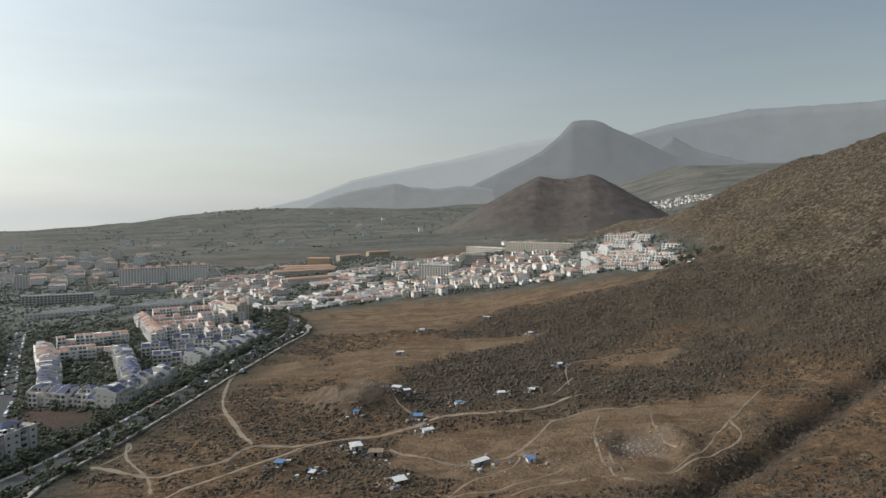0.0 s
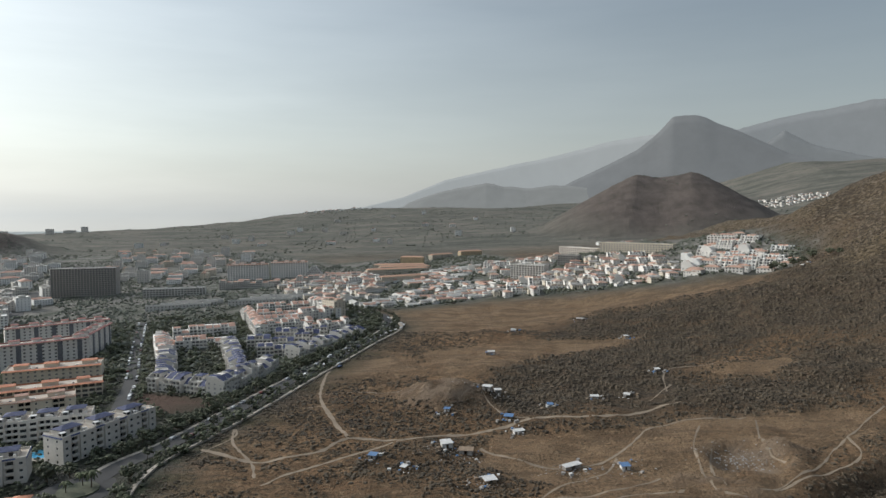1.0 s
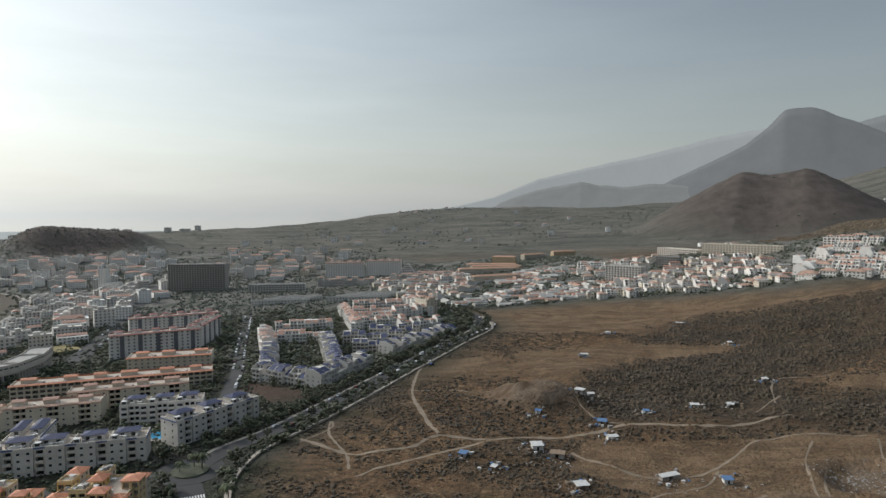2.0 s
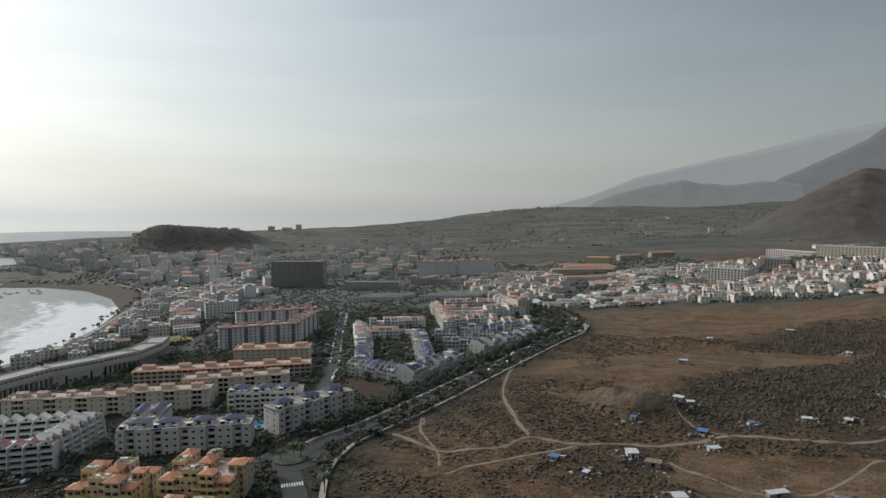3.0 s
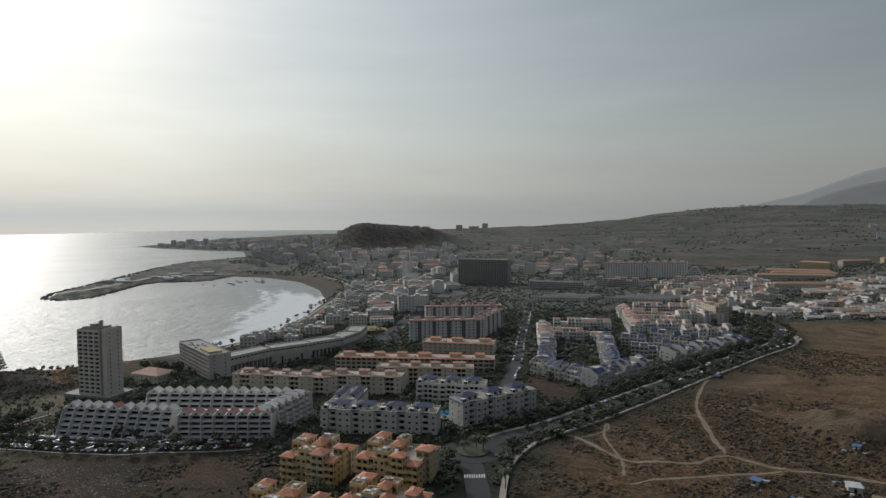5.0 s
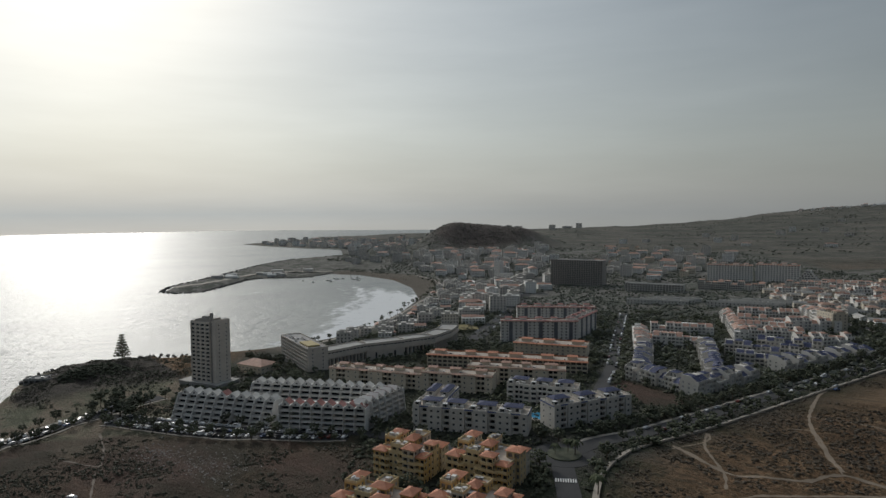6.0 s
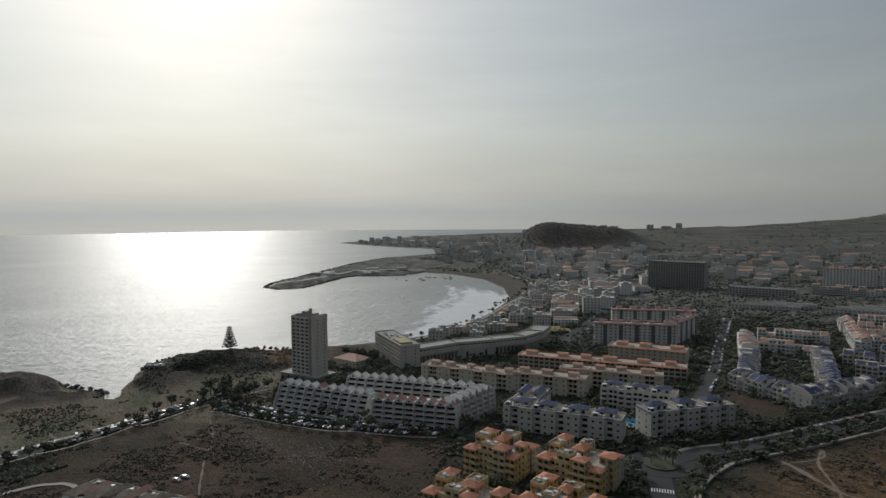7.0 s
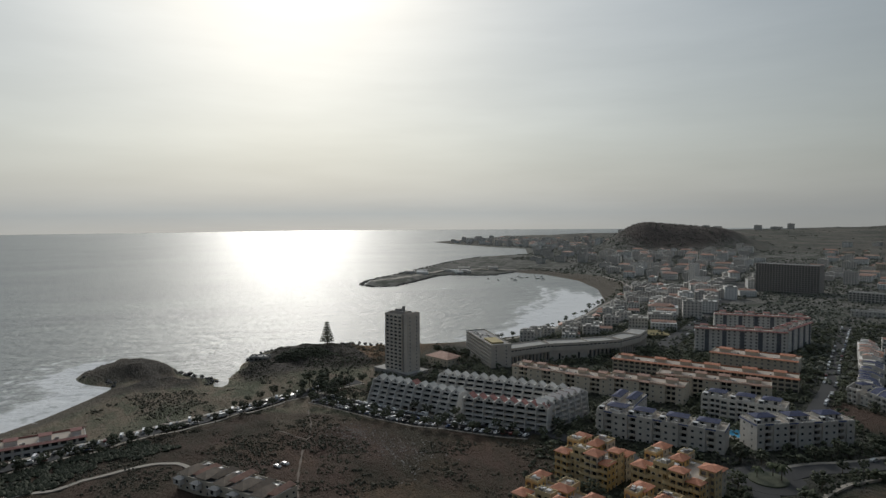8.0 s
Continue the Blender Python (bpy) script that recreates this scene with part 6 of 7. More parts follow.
# a dense dark mound of bushes under the pine
R3 = np.random.RandomState(31)
spots = []
for i in range(520):
    a, q = R3.uniform(0, 6.28), math.sqrt(R3.rand())
    x, y = -536 + 13 * q * math.cos(a), 98 + 27 * q * math.sin(a)
    spots.append((x, y, height(x, y) + 5.0 * (1 - q * q) * R3.uniform(0.3, 1.0), R3.uniform(0.7, 1.7)))
for i in range(240):
    x, y = -500 + R3.normal() * 22, 118 + R3.normal() * 18
    spots.append((x, y, height(x, y) + 0.6, R3.uniform(0.5, 1.3)))
stuff("headland_bushes", "dense dark bushes on the rocky headland", "bushes", spots, LEAF, 32)


# ---- houses that fill the town ----
def house_kind(seed, wall, storeys, w, d, roof, roofmat):
    """A small house or block on one wall mesh, with its roof as a part."""
    rng = random.Random(seed)
    bm = bmesh.new()
    sh = 2.95
    for ax, ay, turn, run, kind in ((0, 0, 0, w, (3.4, 1.7, 1.5, 0.8, 0.4, False)), (w, 0, 90, d, (4.2, 1.2, 1.3, 0.9, 0.3, False)), (w, d, 180, w, (4.2, 1.3, 1.3, 0.9, 0.3, False)), (0, d, 270, d, (4.2, 1.2, 1.3, 0.9, 0.3, False))):
        wall_run(bm, None, ax, ay, turn, run, 0, storeys, sh, kind, wall, skirt=6.0, panes=False)
    top = storeys * sh
    quad(bm, (0, 0, top), (w, 0, top), (w, d, top), (0, d, top))
    if roof == "stair":
        # each storey stands further back than the one below, between sloping side walls
        for k in range(1, 3):
            wall_run(bm, None, 0.3, 2.4 * k, 0, w - 0.6, top + (k - 1) * sh, 1, sh, (3.6, 2.6, 2.0, 0.2, 1.0, False), wall, skirt=0.0, panes=False)
            quad(bm, (0.3, 2.4 * k, top + k * sh), (w - 0.3, 2.4 * k, top + k * sh), (w - 0.3, d, top + k * sh), (0.3, d, top + k * sh))
        for a, b in ((0.0, 0.3), (w - 0.3, w)) + tuple((q * w / 4 - 0.15, q * w / 4 + 0.15) for q in (1, 2, 3)):
            prof = [(0.0, 0.01), (0.0, 1.0), (4.8, 2 * sh + 0.9), (d, 2 * sh + 0.9), (d, 0.01)]
            v0, v1 = [bm.verts.new((a, p, top + q)) for p, q in prof], [bm.verts.new((b, p, top + q)) for p, q in prof]
            bm.faces.new(v0[::-1]), bm.faces.new(v1)
            for i in range(5):
                bm.faces.new((v0[i], v0[(i + 1) % 5], v1[(i + 1) % 5], v1[i]))
    ob = tagged(part("house", bm, (wall, FARGLASS), None), "", "house")
    bm = bmesh.new()
    if roof == "hip":
        hip(bm, 0, 0, w, d, top + 0.2, min(w, d) * 0.22, 0.5)
    elif roof == "gable":
        gable(bm, 0, 0, w, d, top + 0.02, d * 0.2, 0.4)
    elif roof == "stair":
        for k in range(4):
            if k % 3:
                gable(bm, k * w / 4 + 0.5, 5.4, (k + 1) * w / 4 - 0.5, d - 0.6, top + 2 * sh + 0.06, 1.6, 0.1)
    elif roof == "step":
        for k in range(3):
            a, b = k * w / 3, (k + 1) * w / 3
            gable(bm, a + 0.3, d * 0.3, b - 0.3, d * 0.95, top + 0.3 + rng.uniform(0, 1.2), 1.5, 0.2)
            box(bm, a + 0.4, d * 0.32, top, b - 0.4, d * 0.93, top + 0.28)
    else:
        t = 0.3
        for x0, y0, x1, y1 in ((0, 0, w, t), (0, d - t, w, d), (0, t, t, d - t), (w - t, t, w, d - t)):
            box(bm, x0, y0, top + 0.01, x1, y1, top + 0.9)
        box(bm, w * 0.2, d * 0.3, top + 0.01, w * 0.5, d * 0.75, top + 2.5)
        box(bm, w * 0.65, d * 0.5, top + 0.01, w * 0.75, d * 0.6, top + 1.6)
    part("roof", bm, roofmat, ob)
    return ob


PIECES = {}


def fill(label, group, ring, spacing, rot, kinds, seed, chance=0.9, jitter=0.18, turn=4.0, size=(0.85, 1.15), joined=""):
    """Rows of houses inside a ring of places, turned to the street grid."""
    rng = random.Random(seed)
    first = {}
    c, s = math.cos(radians(rot)), math.sin(radians(rot))
    cx, cy = sum(p[0] for p in ring) / len(ring), sum(p[1] for p in ring) / len(ring)
    reach = max(math.hypot(p[0] - cx, p[1] - cy) for p in ring)
    n = int(reach / spacing[1]) + 1
    m = int(reach / spacing[0]) + 1
    uv = np.array([((i + rng.uniform(-jitter, jitter)) * spacing[0], (j + rng.uniform(-jitter, jitter)) * spacing[1]) for j in range(-n, n + 1) for i in range(-m, m + 1) if rng.random() < chance])
    px, py = cx + c * uv[:, 0] - s * uv[:, 1], cy + s * uv[:, 0] + c * uv[:, 1]
    ok = inside(px, py, ring) & clear(px, py, 12)
    poses = [(rng.randrange(len(kinds)), pose(x, y, height(x, y) - 0.2, 0, 0, rot + rng.choice((0, 0, 0, 90)) + rng.uniform(-turn, turn)) @ Matrix.Diagonal((rng.uniform(*size), rng.uniform(*size), rng.choice((0.9, 1.0, 1.0, 1.15)), 1)))
             for x, y in zip(px[ok].tolist(), py[ok].tolist())]
    if joined:
        used = []
        for k, kind in enumerate(kinds):
            made = house_kind(seed * 10 + k, *kind)
            for ob in (made, *made.children):
                for mat_ in ob.data.materials:
                    if mat_.name not in used:
                        used.append(mat_.name)
                slots = [used.index(q.name) for q in ob.data.materials]
                co = [v.co.copy() for v in ob.data.vertices]
                fs = [(tuple(p.vertices), slots[p.material_index]) for p in ob.data.polygons]
                PIECES.setdefault(joined, ([], [], [], used))
                for q, m4 in poses:
                    if q == k:
                        pts_, faces_, index_, _ = PIECES[joined]
                        n0 = len(pts_)
                        pts_ += [tuple(m4 @ c_) for c_ in co]
                        faces_ += [tuple(i_ + n0 for i_ in f_) for f_, _ in fs]
                        index_ += [i_ for _, i_ in fs]
            for ob in (*made.children, made):
                bpy.data.objects.remove(ob)
        pts_, faces_, index_, used = PIECES[joined]
        me = bpy.data.meshes.new(joined)
        me.from_pydata(pts_, [], faces_)
        for q in used:
            me.materials.append(bpy.data.materials[q])
        me.polygons.foreach_set("material_index", index_)
        tagged(new(joined, me), label, "houses", kind="stuff")
        return
    for k, pm in poses:
        if k not in first:
            first[k] = house_kind(seed * 10 + k, *kinds[k])
            ob = first[k]
            ob.matrix_basis = pm
        else:
            ob = copy_thing(first[k], pm @ Matrix.Diagonal((*[1 / q for q in first[k].scale], 1)))
        tagged(ob, label, "house", group)


# FARWHITE, FARTAN, FARTERRA and FARROOF hold distance haze in their paler colours.
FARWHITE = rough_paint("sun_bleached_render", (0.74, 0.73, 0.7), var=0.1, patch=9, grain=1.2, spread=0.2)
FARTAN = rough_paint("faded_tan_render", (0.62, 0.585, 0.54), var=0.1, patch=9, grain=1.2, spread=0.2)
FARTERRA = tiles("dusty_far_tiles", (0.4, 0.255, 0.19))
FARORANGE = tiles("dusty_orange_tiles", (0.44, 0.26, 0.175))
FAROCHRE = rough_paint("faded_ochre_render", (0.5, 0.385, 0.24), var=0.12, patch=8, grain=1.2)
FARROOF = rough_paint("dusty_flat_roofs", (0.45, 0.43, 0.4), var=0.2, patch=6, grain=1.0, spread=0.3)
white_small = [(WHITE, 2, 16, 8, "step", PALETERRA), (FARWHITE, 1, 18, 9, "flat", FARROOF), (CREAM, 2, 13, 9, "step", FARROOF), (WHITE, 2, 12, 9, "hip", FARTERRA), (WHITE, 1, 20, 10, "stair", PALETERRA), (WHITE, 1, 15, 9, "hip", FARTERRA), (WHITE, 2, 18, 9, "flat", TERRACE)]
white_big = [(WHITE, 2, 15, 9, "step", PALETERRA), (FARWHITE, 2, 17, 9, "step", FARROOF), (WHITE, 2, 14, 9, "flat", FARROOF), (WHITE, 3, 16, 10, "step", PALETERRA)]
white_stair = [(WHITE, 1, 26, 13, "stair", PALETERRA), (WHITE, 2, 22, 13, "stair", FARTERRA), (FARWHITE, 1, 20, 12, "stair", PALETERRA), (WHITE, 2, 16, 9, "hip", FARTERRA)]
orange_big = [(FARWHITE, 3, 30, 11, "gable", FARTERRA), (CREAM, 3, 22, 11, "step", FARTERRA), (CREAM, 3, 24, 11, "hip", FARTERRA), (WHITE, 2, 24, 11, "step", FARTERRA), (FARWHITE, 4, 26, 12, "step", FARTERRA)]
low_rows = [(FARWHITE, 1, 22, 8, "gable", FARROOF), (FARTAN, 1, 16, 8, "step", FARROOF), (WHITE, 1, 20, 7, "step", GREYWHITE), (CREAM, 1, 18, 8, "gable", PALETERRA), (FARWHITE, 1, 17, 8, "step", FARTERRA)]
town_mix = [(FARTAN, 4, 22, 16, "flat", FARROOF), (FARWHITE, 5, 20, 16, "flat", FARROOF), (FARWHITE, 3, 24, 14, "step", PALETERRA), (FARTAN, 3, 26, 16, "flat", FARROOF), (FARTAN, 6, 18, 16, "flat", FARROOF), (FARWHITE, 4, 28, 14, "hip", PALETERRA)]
fill("white terraced house with pale walls and tiled steps", "white hillside houses", [(-51, 751), (-20, 828), (55, 897), (139, 893), (161, 808), (172, 765), (142, 696), (87, 722), (21, 739)], (15.5, 12.5), 14, white_small, 401, 0.95, joined="hillside_houses")
fill("white apartment house stepping up the slope", "white hillside houses", [(150, 690), (186, 688), (225, 690), (258, 683), (276, 731), (256, 797), (255, 862), (226, 880), (196, 840), (176, 770)], (22, 14), -32, white_stair, 402, 0.97, turn=6.0)
fill("low holiday bungalow row with pale roofs", "bungalow rows", [(-212, 696), (-144, 697), (-58, 760), (-22, 826), (-52, 875), (-137, 865), (-205, 745)], (21, 12), 33, low_rows, 403, 0.86)
fill("low pale bungalow row among gardens", "bungalow rows", [(-213, 905), (-160, 880), (-100, 905), (-117, 960), (-100, 1030), (-159, 1062), (-200, 985)], (21, 13), 33, low_rows, 404, 0.9)
fill("small white house with terracotta roof", "garden houses", [(-384, 939), (-269, 1015), (-190, 790), (-225, 731), (-307, 760), (-380, 860)], (17, 17), 35, white_small, 405, 0.85, joined="garden_houses")
fill("white house on the upper edge of town", "garden houses", [(-100, 1050), (-30, 1050), (50, 1000), (30, 930), (-60, 890), (-110, 960)], (18, 16), 10, white_small, 416, 0.85, joined="upper_houses")
fill("pale flat-roofed town block", "town blocks", [(-505, 405), (-600, 485), (-763, 660), (-802, 799), (-844, 972), (-700, 830), (-620, 700), (-560, 560), (-500, 460)], (30, 26), 50, town_mix, 406, 0.8)
fill("low sea-front house with flat roof", "sea-front houses", [(-530, 300), (-575, 385), (-680, 525), (-780, 640), (-860, 720), (-830, 740), (-740, 640), (-640, 530), (-545, 420), (-500, 340)], (20, 17), 55, [(FARWHITE, 2, 13, 10, "flat", FARROOF), (FARTAN, 3, 15, 11, "flat", FARROOF), (FARWHITE, 1, 12, 9, "gable", PALETERRA)], 415, 0.75)
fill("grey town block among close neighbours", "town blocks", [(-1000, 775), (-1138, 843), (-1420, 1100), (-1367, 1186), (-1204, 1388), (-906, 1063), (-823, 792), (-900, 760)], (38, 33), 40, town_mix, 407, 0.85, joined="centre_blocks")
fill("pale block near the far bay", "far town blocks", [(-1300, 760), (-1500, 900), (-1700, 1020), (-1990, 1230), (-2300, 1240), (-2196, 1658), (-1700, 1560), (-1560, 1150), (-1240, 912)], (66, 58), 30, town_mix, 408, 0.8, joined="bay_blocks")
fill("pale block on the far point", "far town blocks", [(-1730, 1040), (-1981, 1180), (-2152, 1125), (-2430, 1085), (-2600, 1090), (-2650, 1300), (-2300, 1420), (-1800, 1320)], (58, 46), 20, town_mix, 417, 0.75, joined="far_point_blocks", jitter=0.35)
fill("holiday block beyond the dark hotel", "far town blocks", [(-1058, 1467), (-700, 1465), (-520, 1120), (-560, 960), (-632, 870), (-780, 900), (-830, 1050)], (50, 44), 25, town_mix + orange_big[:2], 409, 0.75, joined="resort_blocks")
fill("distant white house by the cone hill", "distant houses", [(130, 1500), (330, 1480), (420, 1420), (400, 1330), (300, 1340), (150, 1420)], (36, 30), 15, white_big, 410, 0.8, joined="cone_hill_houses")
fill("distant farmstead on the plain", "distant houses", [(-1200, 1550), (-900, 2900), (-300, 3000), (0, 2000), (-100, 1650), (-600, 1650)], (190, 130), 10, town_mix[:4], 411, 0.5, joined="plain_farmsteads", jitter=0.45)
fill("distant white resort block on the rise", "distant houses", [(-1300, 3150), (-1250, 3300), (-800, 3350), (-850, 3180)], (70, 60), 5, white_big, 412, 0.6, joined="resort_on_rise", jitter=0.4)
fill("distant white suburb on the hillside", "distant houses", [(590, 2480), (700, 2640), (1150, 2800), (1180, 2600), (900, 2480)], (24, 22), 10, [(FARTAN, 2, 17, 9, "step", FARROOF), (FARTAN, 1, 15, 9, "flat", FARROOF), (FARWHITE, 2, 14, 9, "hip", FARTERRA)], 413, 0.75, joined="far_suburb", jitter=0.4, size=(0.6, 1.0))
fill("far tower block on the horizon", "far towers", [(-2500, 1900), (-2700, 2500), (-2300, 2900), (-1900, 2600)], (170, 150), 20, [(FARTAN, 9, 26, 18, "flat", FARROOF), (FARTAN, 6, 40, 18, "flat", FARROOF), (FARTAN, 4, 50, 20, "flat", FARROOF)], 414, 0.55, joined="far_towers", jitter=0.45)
flats("white_tower", "white stepped hotel at the top of the hill houses", 222, 850, -28, 34, 14, 5, WHITE, (LOGGIA, SPARSE, WIN, BLANK), sh=3.0, roof="pavilions", roofmat=PALETERRA, group="towers", seed=70, bay=12)
flats("hotel", "glazed blue-grey hotel block with white bands", -32, 872, -24, 50, 18, 7, GREYWHITE, (LOGGIA, WIN, WIN, BLANK), sh=3.0, group="hotels", seed=71)
flats("hotel", "dark grey hotel block beside pale neighbours", 34, 908, -19, 30, 16, 5, CONCRETE, (LOGGIA, WIN, WIN, BLANK), sh=3.0, group="hotels", seed=73)
flats("hotel", "long tan hotel under the far plain", 96, 938, -29.7, 105, 16, 5, CREAM, (LOGGIA, BLANK, WIN, BLANK), sh=3.0, group="hotels", seed=72)
flats("hotel", "long faded hotel wing under the far plain", 40, 1006, -47, 76, 16, 5, BROWNISH, (LOGGIA, BLANK, WIN, BLANK), sh=3.0, group="hotels", seed=74)
for x, y, rot, w, n, wall, seed in ((-276, 1016, 30.5, 110, 3, CREAM, 80), (-226, 913, 39.0, 80, 3, CREAM, 81), (-285, 1096, 15.0, 93, 3, CREAM, 82), (-266, 1060, 22.0, 90, 3, CREAM, 83), (-251, 1163, -2.0, 44, 5, FAROCHRE, 84), (-200, 1230, 55.0, 60, 3, CREAM, 85), (-150, 1290, 40.0, 54, 3, FAROCHRE, 86)):
    flats("orange_roofed_block", "long cream block under a broad orange tiled roof" if wall is CREAM else "ochre block of flats under an orange roof", x, y, rot, w, 11, n, wall, ((3.6, 1.7, 1.5, 0.8, 0.5, False), WIN, WIN, WIN), sh=3.0, roof="hip", roofmat=FARORANGE, group="orange-roofed blocks", seed=seed)
for x, y, rot, w, n, seed in ((-464, 870, 18.0, 88, 4, 90), (-359, 910, 13.0, 68, 4, 91), (-351, 965, 20.0, 86, 3, 92)):
    jumble_row("pale block of flats with faded pink roofs", x, y, rot, w, 13, n, GREYWHITE, PALETERRA, "pink-roofed flats", seed, unit=9.0)
for k in range(4):
    flats("low_block", "low white terraced block in a row", -376 + k * 8, 726 + k * 14, 24, 78 - k * 6, 8, 2, GREYWHITE, (WIN, BLANK, WIN, BLANK), sh=3.0, group="low terraced blocks", seed=94 + k)

# Paler, greyer leaves than LEAF: haze over far trees put into their colour.
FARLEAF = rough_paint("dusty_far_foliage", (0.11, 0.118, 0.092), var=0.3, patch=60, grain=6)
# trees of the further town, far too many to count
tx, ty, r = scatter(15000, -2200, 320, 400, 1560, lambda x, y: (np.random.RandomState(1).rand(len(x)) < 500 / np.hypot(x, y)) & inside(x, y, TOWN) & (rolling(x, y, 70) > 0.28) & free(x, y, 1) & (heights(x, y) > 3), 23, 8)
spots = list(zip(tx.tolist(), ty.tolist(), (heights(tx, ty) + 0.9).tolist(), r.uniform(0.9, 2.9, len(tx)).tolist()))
stuff("town_trees", "dark trees between the further blocks, greyed by painted haze", "trees", spots, FARLEAF, 6)
tx, ty, r = scatter(1500, -240, 320, 690, 1300, lambda x, y: inside(x, y, TOWN) & (rolling(x, y, 25) > 0.45), 26, 6)
spots = list(zip(tx.tolist(), ty.tolist(), (heights(tx, ty) + 1.5).tolist(), r.uniform(1.2, 2.6, len(tx)).tolist()))
stuff("hillside_trees", "dark green garden trees among white terraces", "trees", spots, LEAF, 27)
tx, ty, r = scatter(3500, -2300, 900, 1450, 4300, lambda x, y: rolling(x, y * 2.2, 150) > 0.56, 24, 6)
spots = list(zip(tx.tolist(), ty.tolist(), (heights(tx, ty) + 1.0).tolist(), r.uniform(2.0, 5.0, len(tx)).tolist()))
stuff("plain_trees", "far groves and hedges on the plain, greyed by painted haze", "trees", spots, FARLEAF, 7, 0.6)


# ---- parked cars ----
def car_kind(paint, long, tall):
    bm = bmesh.new()
    prof = [(-0.5, 0.28), (-0.5, 0.62), (-0.47, 0.82), (-0.3, 0.88), (-0.16, 1.0), (0.14, 1.0), (0.3, 0.88), (0.42, 0.72), (0.495, 0.6), (0.5, 0.3)] if tall < 1.7 else \
        [(-0.5, 0.2), (-0.5, 0.95), (-0.47, 1.0), (0.28, 1.0), (0.4, 0.62), (0.49, 0.52), (0.5, 0.2)]
    w = 0.87
    a, b = [bm.verts.new((x * long, -w, z * tall)) for x, z in prof], [bm.verts.new((x * long, w, z * tall)) for x, z in prof]
    for v in a + b:
        if v.co.z > 0.85 * tall:
            v.co.y *= 0.86
    bm.faces.new(a), bm.faces.new(b[::-1])
    for i in range(len(prof)):
        j = (i + 1) % len(prof)
        bm.faces.new((a[j], a[i], b[i], b[j]))
    ob = tagged(part("car", bm, paint, None), "", "car")
    for name, x0, x1, z0, z1 in (("side_glass", -0.2, 0.2, 0.72, 0.95),):
        bm = bmesh.new()
        box(bm, x0 * long, -w * 0.93 - 0.03, z0 * tall, x1 * long, w * 0.93 + 0.03, z1 * tall)
        part(name, bm, CARGLASS, ob)
    bm = bmesh.new()
    s = 1 if tall < 1.7 else 1.25
    quad(bm, (0.315 * long * s, -0.7, 0.87 * tall), (0.315 * long * s, 0.7, 0.87 * tall), (0.17 * long * s, 0.66, 1.0 * tall), (0.17 * long * s, -0.66, 1.0 * tall))
    quad(bm, (0.315 * long * s, -0.7, 0.85 * tall), (0.17 * long * s, -0.66, 0.98 * tall), (0.17 * long * s, 0.66, 0.98 * tall), (0.315 * long * s, 0.7, 0.85 * tall))
    part("windscreen", bm, CARGLASS, ob)
    for x in (-0.32, 0.32):
        for y in (-0.8, 0.8):
            bm = bmesh.new()
            bmesh.ops.create_cone(bm, cap_ends=True, segments=12, radius1=0.32, radius2=0.32, depth=0.2, matrix=Matrix.Translation((x * long, y, 0.32)) @ Matrix.Rotation(radians(90), 4, "X"))
            part("wheel", bm, RUBBER, ob)
    return ob


CARS = [(car_kind(CARPAINTS[i], long, tall), text) for i, long, tall, text in ((0, 4.2, 1.45, "white hatchback parked at the kerb"), (1, 4.4, 1.45, "silver car parked at the kerb"), (2, 4.3, 1.45, "black car parked at the kerb"),
                                                                        (3, 4.1, 1.45, "dark blue car parked at the kerb"), (4, 3.9, 1.45, "red hatchback parked at the kerb"), (0, 5.4, 2.3, "white panel van parked at the kerb"))]
placed = set()


def park(x, y, a, rng, up=0.22):
    ob, text = rng.choice(CARS + CARS[:2] + CARS[:3] + CARS[:2] + CARS[-1:])
    z = max(height(x + i, y + j) for i in (-4, 0, 4) for j in (-4, 0, 4)) if up > 0.2 else height(x, y)
    m = pose(x, y, z + up - 0.02, 0, 0, a)
    if text in placed:
        ob = copy_thing(ob, m)
    else:
        placed.add(text)
        ob.matrix_basis = m
    tagged(ob, text, "car", "parked cars")


for pts, step, shift, turn, chance in ((COASTROAD[1:8], 3.3, 3.4, 62, 0.85), (COASTROAD[1:8], 5.4, -3.3, 0, 0.7), (STREET[3:8], 3.1, 10.4, 70, 0.9), (STREET[3:8], 5.2, 3.4, 0, 0.85), (STREET[3:8], 5.4, -3.4, 0, 0.8), (AVENUE[2:8], 9, 3.6, 0, 0.5), (AVENUE[2:8], 14, -3.4, 0, 0.45),
                                        ([(-420, 620), (-333, 480), (-283, 403), (-250, 345)], 9, 3.4, 0, 0.75), ([(-420, 620), (-333, 480), (-283, 403)], 11, -3.4, 0, 0.7), ([(-712, 790), (-534, 545), (-465, 436)], 26, 6, 0, 0.6), ([(-712, 790), (-534, 545), (-465, 436)], 24, -6, 0, 0.6)):
    for x, y, a in along(pts, step, shift, 0.2, rng):
        if rng.random() < chance:
            park(x, y, a + turn + rng.choice((0, 180)), rng)
for x, y, a in ((-140, 436, 70), (-143, 444, 75), (-300, 40, 30), (-303, 44, 40), (-131, 565, 60), (-133, 556, 65), (-128, 572, 60), (-125, 580, 80), (-124, 588, 95), (-126, 596, 100), (-130, 604, 110), (-135, 612, 120), (-140, 620, 120), (-136, 545, 75), (-138, 536, 75)):
    park(x, y, a, rng, 0.1)


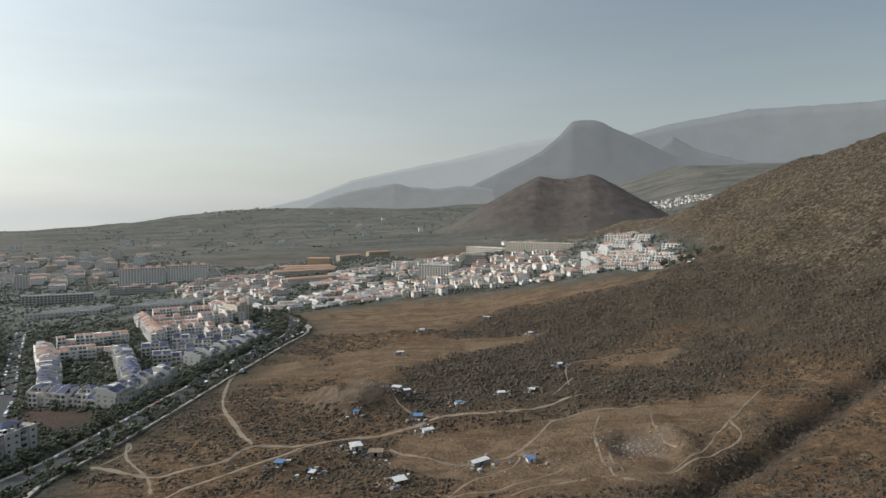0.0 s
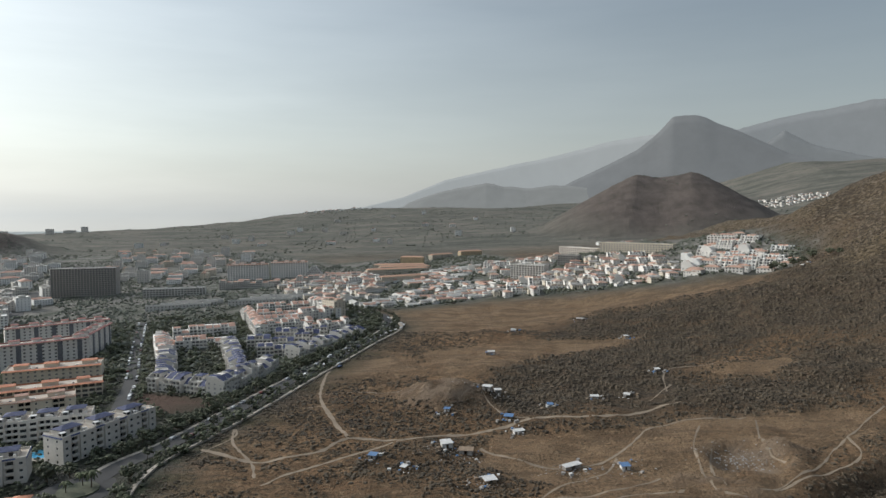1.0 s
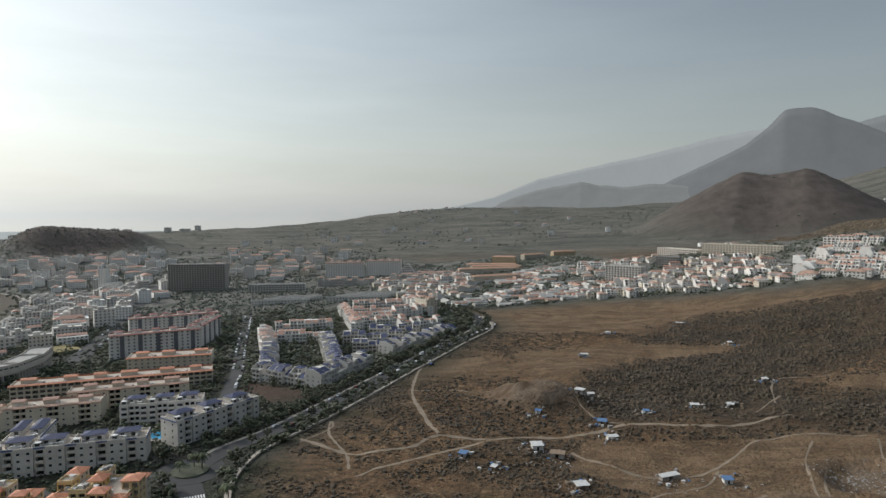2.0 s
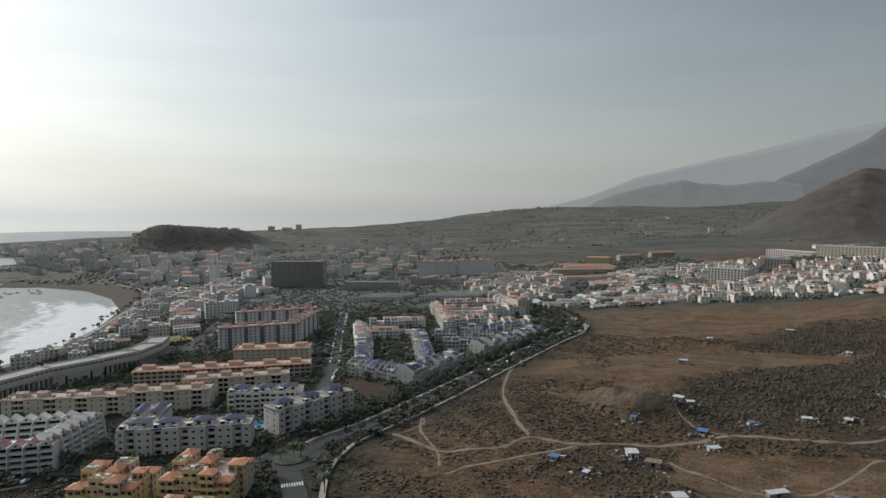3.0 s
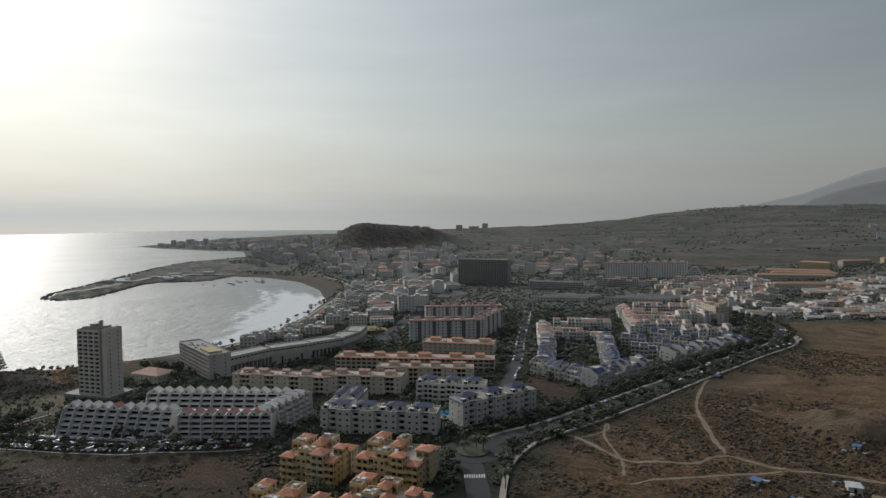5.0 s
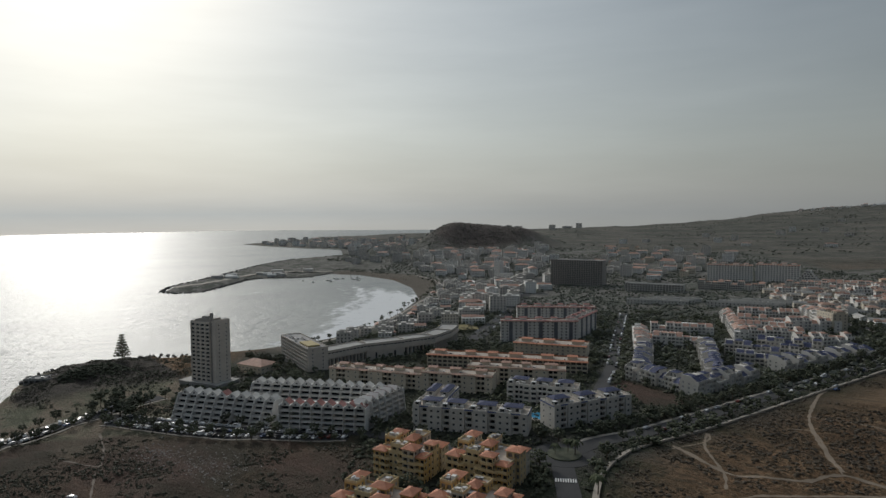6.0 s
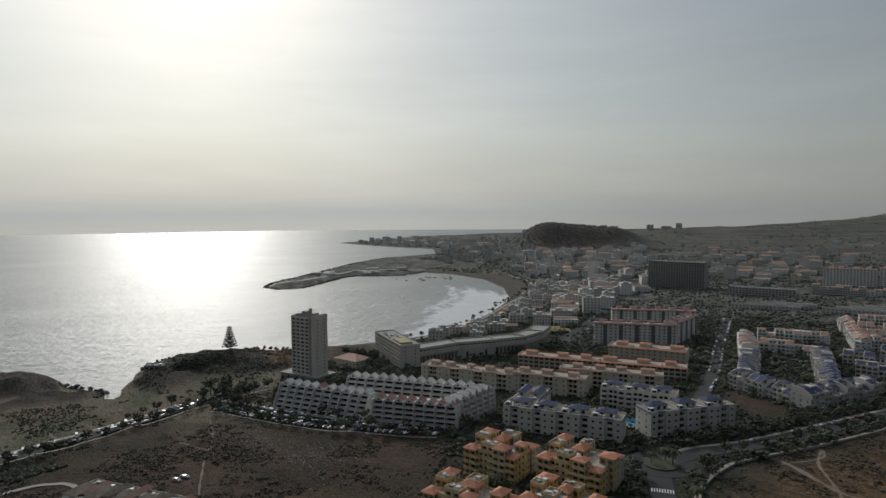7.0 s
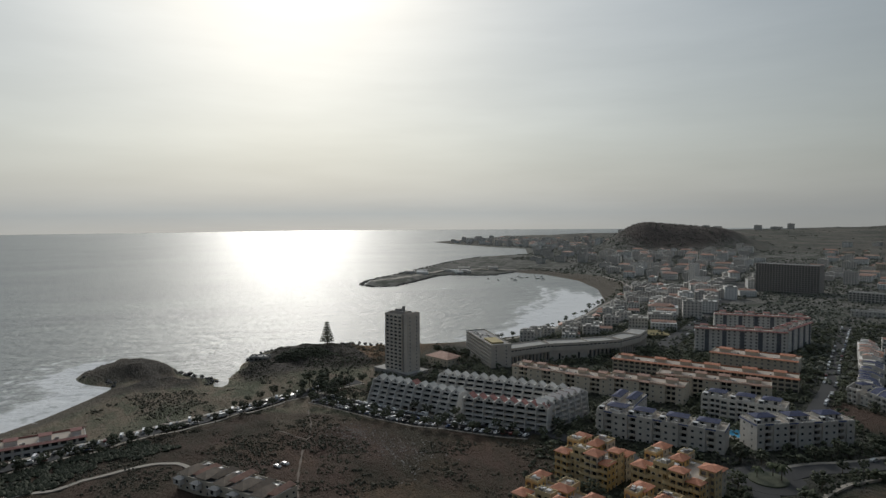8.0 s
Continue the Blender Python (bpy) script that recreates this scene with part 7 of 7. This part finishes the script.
# ---- shacks and rubbish on the waste ground ----
def shack(label, x, y, rot, w, d, seed, sheetmat):
    rng = random.Random(seed)
    ob = empty("shack", label, "shack", x, y, height(x, y), rot, "shacks on the waste ground")
    bm = bmesh.new()
    h = rng.uniform(1.4, 2.0)
    for x0, y0, x1, y1 in ((0, 0, w * 0.4, 0.12), (w * 0.62, 0, w, 0.12), (0, d - 0.12, w, d), (0, 0.12, 0.12, d - 0.12), (w - 0.12, 0.12, w, d - 0.12)):
        box(bm, x0, y0, -0.6, x1, y1, h)
    part("wall", bm, rng.choice((WOOD, TIN, JUNK)), ob)
    bm = bmesh.new()
    n = 6
    rows = []
    for i in range(n + 1):
        a, dz = -0.4 + (w + 0.8) * i / n, rng.uniform(-0.07, 0.07)
        rows.append([bm.verts.new(p) for p in ((a, -0.5, h + 0.1 + dz), (a, d + 0.4, h + 0.45 + dz), (a, d + 0.4, h + 0.38 + dz), (a, -0.5, h + 0.03 + dz))])
    for p, q in zip(rows, rows[1:]):
        for i in range(4):
            bm.faces.new((p[i], q[i], q[(i + 1) % 4], p[(i + 1) % 4]))
    bm.faces.new(rows[0]), bm.faces.new(rows[-1][::-1])
    part("roof", bm, sheetmat, ob, "roof of mixed sheets")
    for i in range(15):
        bm = bmesh.new()
        s = rng.uniform(0.3, 1.7)
        box(bm, -s / 2, -s * 0.4, 0, s / 2, s * 0.4, s * rng.uniform(0.4, 0.9))
        j = part("crate", bm, rng.choice((JUNK, TIN, WOOD, TARP, JUNK)), ob)
        px, py = rng.uniform(-4, w + 4), rng.choice((rng.uniform(-4, -0.8), rng.uniform(d + 0.8, d + 4)))
        wp = Matrix.Rotation(radians(rot), 2) @ Vector((px, py))
        j.matrix_basis = pose(px, py, height(x + wp.x, y + wp.y) - height(x, y) - 0.05, 0, 0, rng.uniform(0, 90))
    return ob


for i, (x, y, w, d, sheetmat, text) in enumerate((
        (-29, 355, 7, 4, TIN, "long pale shack of sheet metal"), (-22, 362, 5, 3, TIN, "small shack of pale sheets"), (-15, 324, 6, 5, TARP, "square shack under a blue tarpaulin"), (-9, 308, 8, 3, TIN, "long low shelter with a white roof"),
        (33, 361, 6, 3, TIN, "grey shelter with white sheets"), (52, 366, 4, 3, TIN, "small white-roofed shelter on the slope"), (-42, 284, 7, 6, TIN, "white tented shelter among rubbish"), (-34, 282, 9, 5, WOOD, "dark patched shelter with heaps round it"),
        (14, 268, 12, 3, TIN, "long narrow white-roofed shed"), (38, 271, 5, 4, TARP, "shelter under blue plastic sheeting"), (-74, 270, 5, 4, TARP, "shack with a white and blue roof"),
        (-19, 249, 7, 5, TIN, "shack with pale sheets and clutter"), (8, 343, 4, 3, TARP, "small blue tarpaulin shelter"), (-57, 261, 3, 3, TIN, "tiny white-roofed hut on dry ground"), (78, 412, 4, 3, TIN, "small pale hut on the slope"), (-48, 332, 4, 3, TARP, "low shelter with blue sheeting"),
        (74, 520, 5, 3, TIN, "white hut below the slope"), (-34, 470, 7, 3, TIN, "low pale shed beside scrub"), (-20, 560, 6, 3, TIN, "pale shed by the fields"), (255, 640, 12, 5, WHITE, "long white store at the foot of the hill"), (40, 590, 8, 2.5, TIN, "pale low shed on the field edge"))):
    shack(text, x, y, (i * 37) % 60 - 20, w * 0.7, d * 0.75, 500 + i, sheetmat)
R2 = np.random.RandomState(3)
spots = []
for cx, cy, n, r in ((-36, 280, 130, 9), (-25, 358, 80, 8), (90, 283, 240, 8), (-19, 249, 60, 6), (16, 268, 60, 8), (-300, 100, 500, 15), (-330, 85, 300, 11), (40, 272, 50, 6)):
    for i in range(n):
        x, y = cx + R2.normal() * r, cy + R2.normal() * r * 0.6
        spots.append((x, y, height(x, y) + 0.05, 0.15 + 0.5 * R2.rand() ** 2))
stuff("rubble", "scattered pale rubbish and broken stones", "rubble", spots, JUNK, 9, 0.6)

# ---- pool between the white blocks ----
zp = max(height(-238, 258), height(-228, 268)) + 0.25
pool = empty("swimming_pool", "bright blue kidney-shaped pool with tan deck", "pool", -236, 262, zp, 33)
bm = bmesh.new()
ring = [(11 * math.cos(a) * (1 + 0.2 * math.cos(2 * a)) + 8, 6.5 * math.sin(a) * (1 + 0.15 * math.cos(3 * a)) + 3) for a in np.linspace(0, 2 * math.pi, 33)[:-1]]
v = [bm.verts.new((x * 1.35 - 2.8, y * 1.45 - 1.3, 0.0)) for x, y in ring]
bm.faces.new(v)
ext = bmesh.ops.extrude_face_region(bm, geom=bm.faces[:])
for e in ext["geom"]:
    if isinstance(e, bmesh.types.BMVert):
        e.co.z -= 1.6
part("deck", bm, PAVING, pool, "tan paved pool deck")
bm = bmesh.new()
v = [bm.verts.new((x, y, 0.06)) for x, y in ring]
bm.faces.new(v)
ext = bmesh.ops.extrude_face_region(bm, geom=bm.faces[:])
for e in ext["geom"]:
    if isinstance(e, bmesh.types.BMVert):
        e.co.z -= 0.4
part("water", bm, POOLBLUE, pool, "bright blue water")

# ---- breakwater, boats, awnings ----
spots = []
for line in ([(-1200, 680), (-1160, 592), (-1198, 500), (-1062, 356), (-1095, 303), (-1180, 347), (-1297, 459), (-1506, 643), (-1657, 817)], [(-528, -46), (-545, -60), (-566, -72), (-590, -62), (-592, -40), (-562, -15), (-535, 5), (-518, 19), (-499, 17)], [(-514, 46), (-541, 58), (-560, 54), (-590, 62), (-606, 88), (-608, 121), (-600, 154), (-584, 183)]):
    for x, y, a in along(line, 2.2, 0, 2.5, rng):
        for k in range(2):
            spots.append((x + rng.uniform(-3, 3), y + rng.uniform(-3, 3), rng.uniform(0.2, 2.2), rng.uniform(0.9, 2.4)))
stuff("rock_armour", "dark basalt boulders along the shore and breakwater", "rocks", spots, ROCK, 12, 0.8)
ribbon("quay", "pale concrete quay along the harbour arm", "pavement", [(-1215, 690), (-1250, 600), (-1240, 500), (-1150, 385), (-1130, 330)], 14, PAVING, 0.5)
for i in range(16):
    x, y = -1150 - rng.uniform(0, 120), 400 + rng.uniform(0, 280)
    if height(x, y) > 2.5:
        bm = bmesh.new()
        w = rng.uniform(8, 26)
        box(bm, 0, 0, -1, w, 8, 4.5)
        gable(bm, 0, 0, w, 8, 4.55, 1.2)
        ob = part("harbour_shed", bm, rng.choice((FARWHITE, FARTAN)), None)
        ob.matrix_basis = pose(x, y, height(x, y), 0, 0, 60 + rng.uniform(-10, 10))
        tagged(ob, "low pale shed on the harbour arm", "shed", "harbour sheds")
for i in range(26):
    x, y = (rng.uniform(-1500, -1250), rng.uniform(760, 930)) if i % 2 else (rng.uniform(-1130, -1030), rng.uniform(560, 690))
    if height(x, y) < -0.5:
        bm = bmesh.new()
        L = rng.uniform(6, 14)
        hull = [(-0.5, 0.16), (0.2, 0.17), (0.5, 0.0), (0.2, -0.17), (-0.5, -0.16)]
        a, b = [bm.verts.new((p * L * 0.92, q * L * 0.8, -0.4)) for p, q in hull], [bm.verts.new((p * L, q * L, 1.1)) for p, q in hull]
        bm.faces.new(a), bm.faces.new(b[::-1])
        for k in range(5):
            bm.faces.new((a[k], b[k], b[(k + 1) % 5], a[(k + 1) % 5]))
        ob = tagged(part("boat", bm, WHITE, None), "small white boat moored in the harbour", "boat", "boats")
        ob.matrix_basis = pose(x, y, 0, 0, 0, rng.uniform(0, 360))
        bm = bmesh.new()
        box(bm, -0.2 * L, -0.09 * L, 1.1, 0.12 * L, 0.09 * L, 2.2)
        part("cabin", bm, TRIM, ob)
        bm = bmesh.new()
        box(bm, -0.05, -0.05, 2.2, 0.05, 0.05, 2.2 + L * 0.9)
        part("mast", bm, TIN, ob)
for i in range(3):
    ob = empty("market_awning", "long yellow cloth awning on posts", "awning", -492 - i * 9, 412 + i * 3, height(-492 - i * 9, 412 + i * 3), 60, "market awnings")
    bm = bmesh.new()
    for k in range(2):
        gable(bm, 0, k * 6, 34, k * 6 + 5, 3.2, 1.0, 0.2)
    part("canopy", bm, AWNING, ob)
    for px in (0.5, 11, 22, 33):
        for py in (0.3, 10.6):
            bm = bmesh.new()
            box(bm, px, py, -0.5, px + 0.15, py + 0.15, 3.25)
            part("post", bm, TIN, ob)
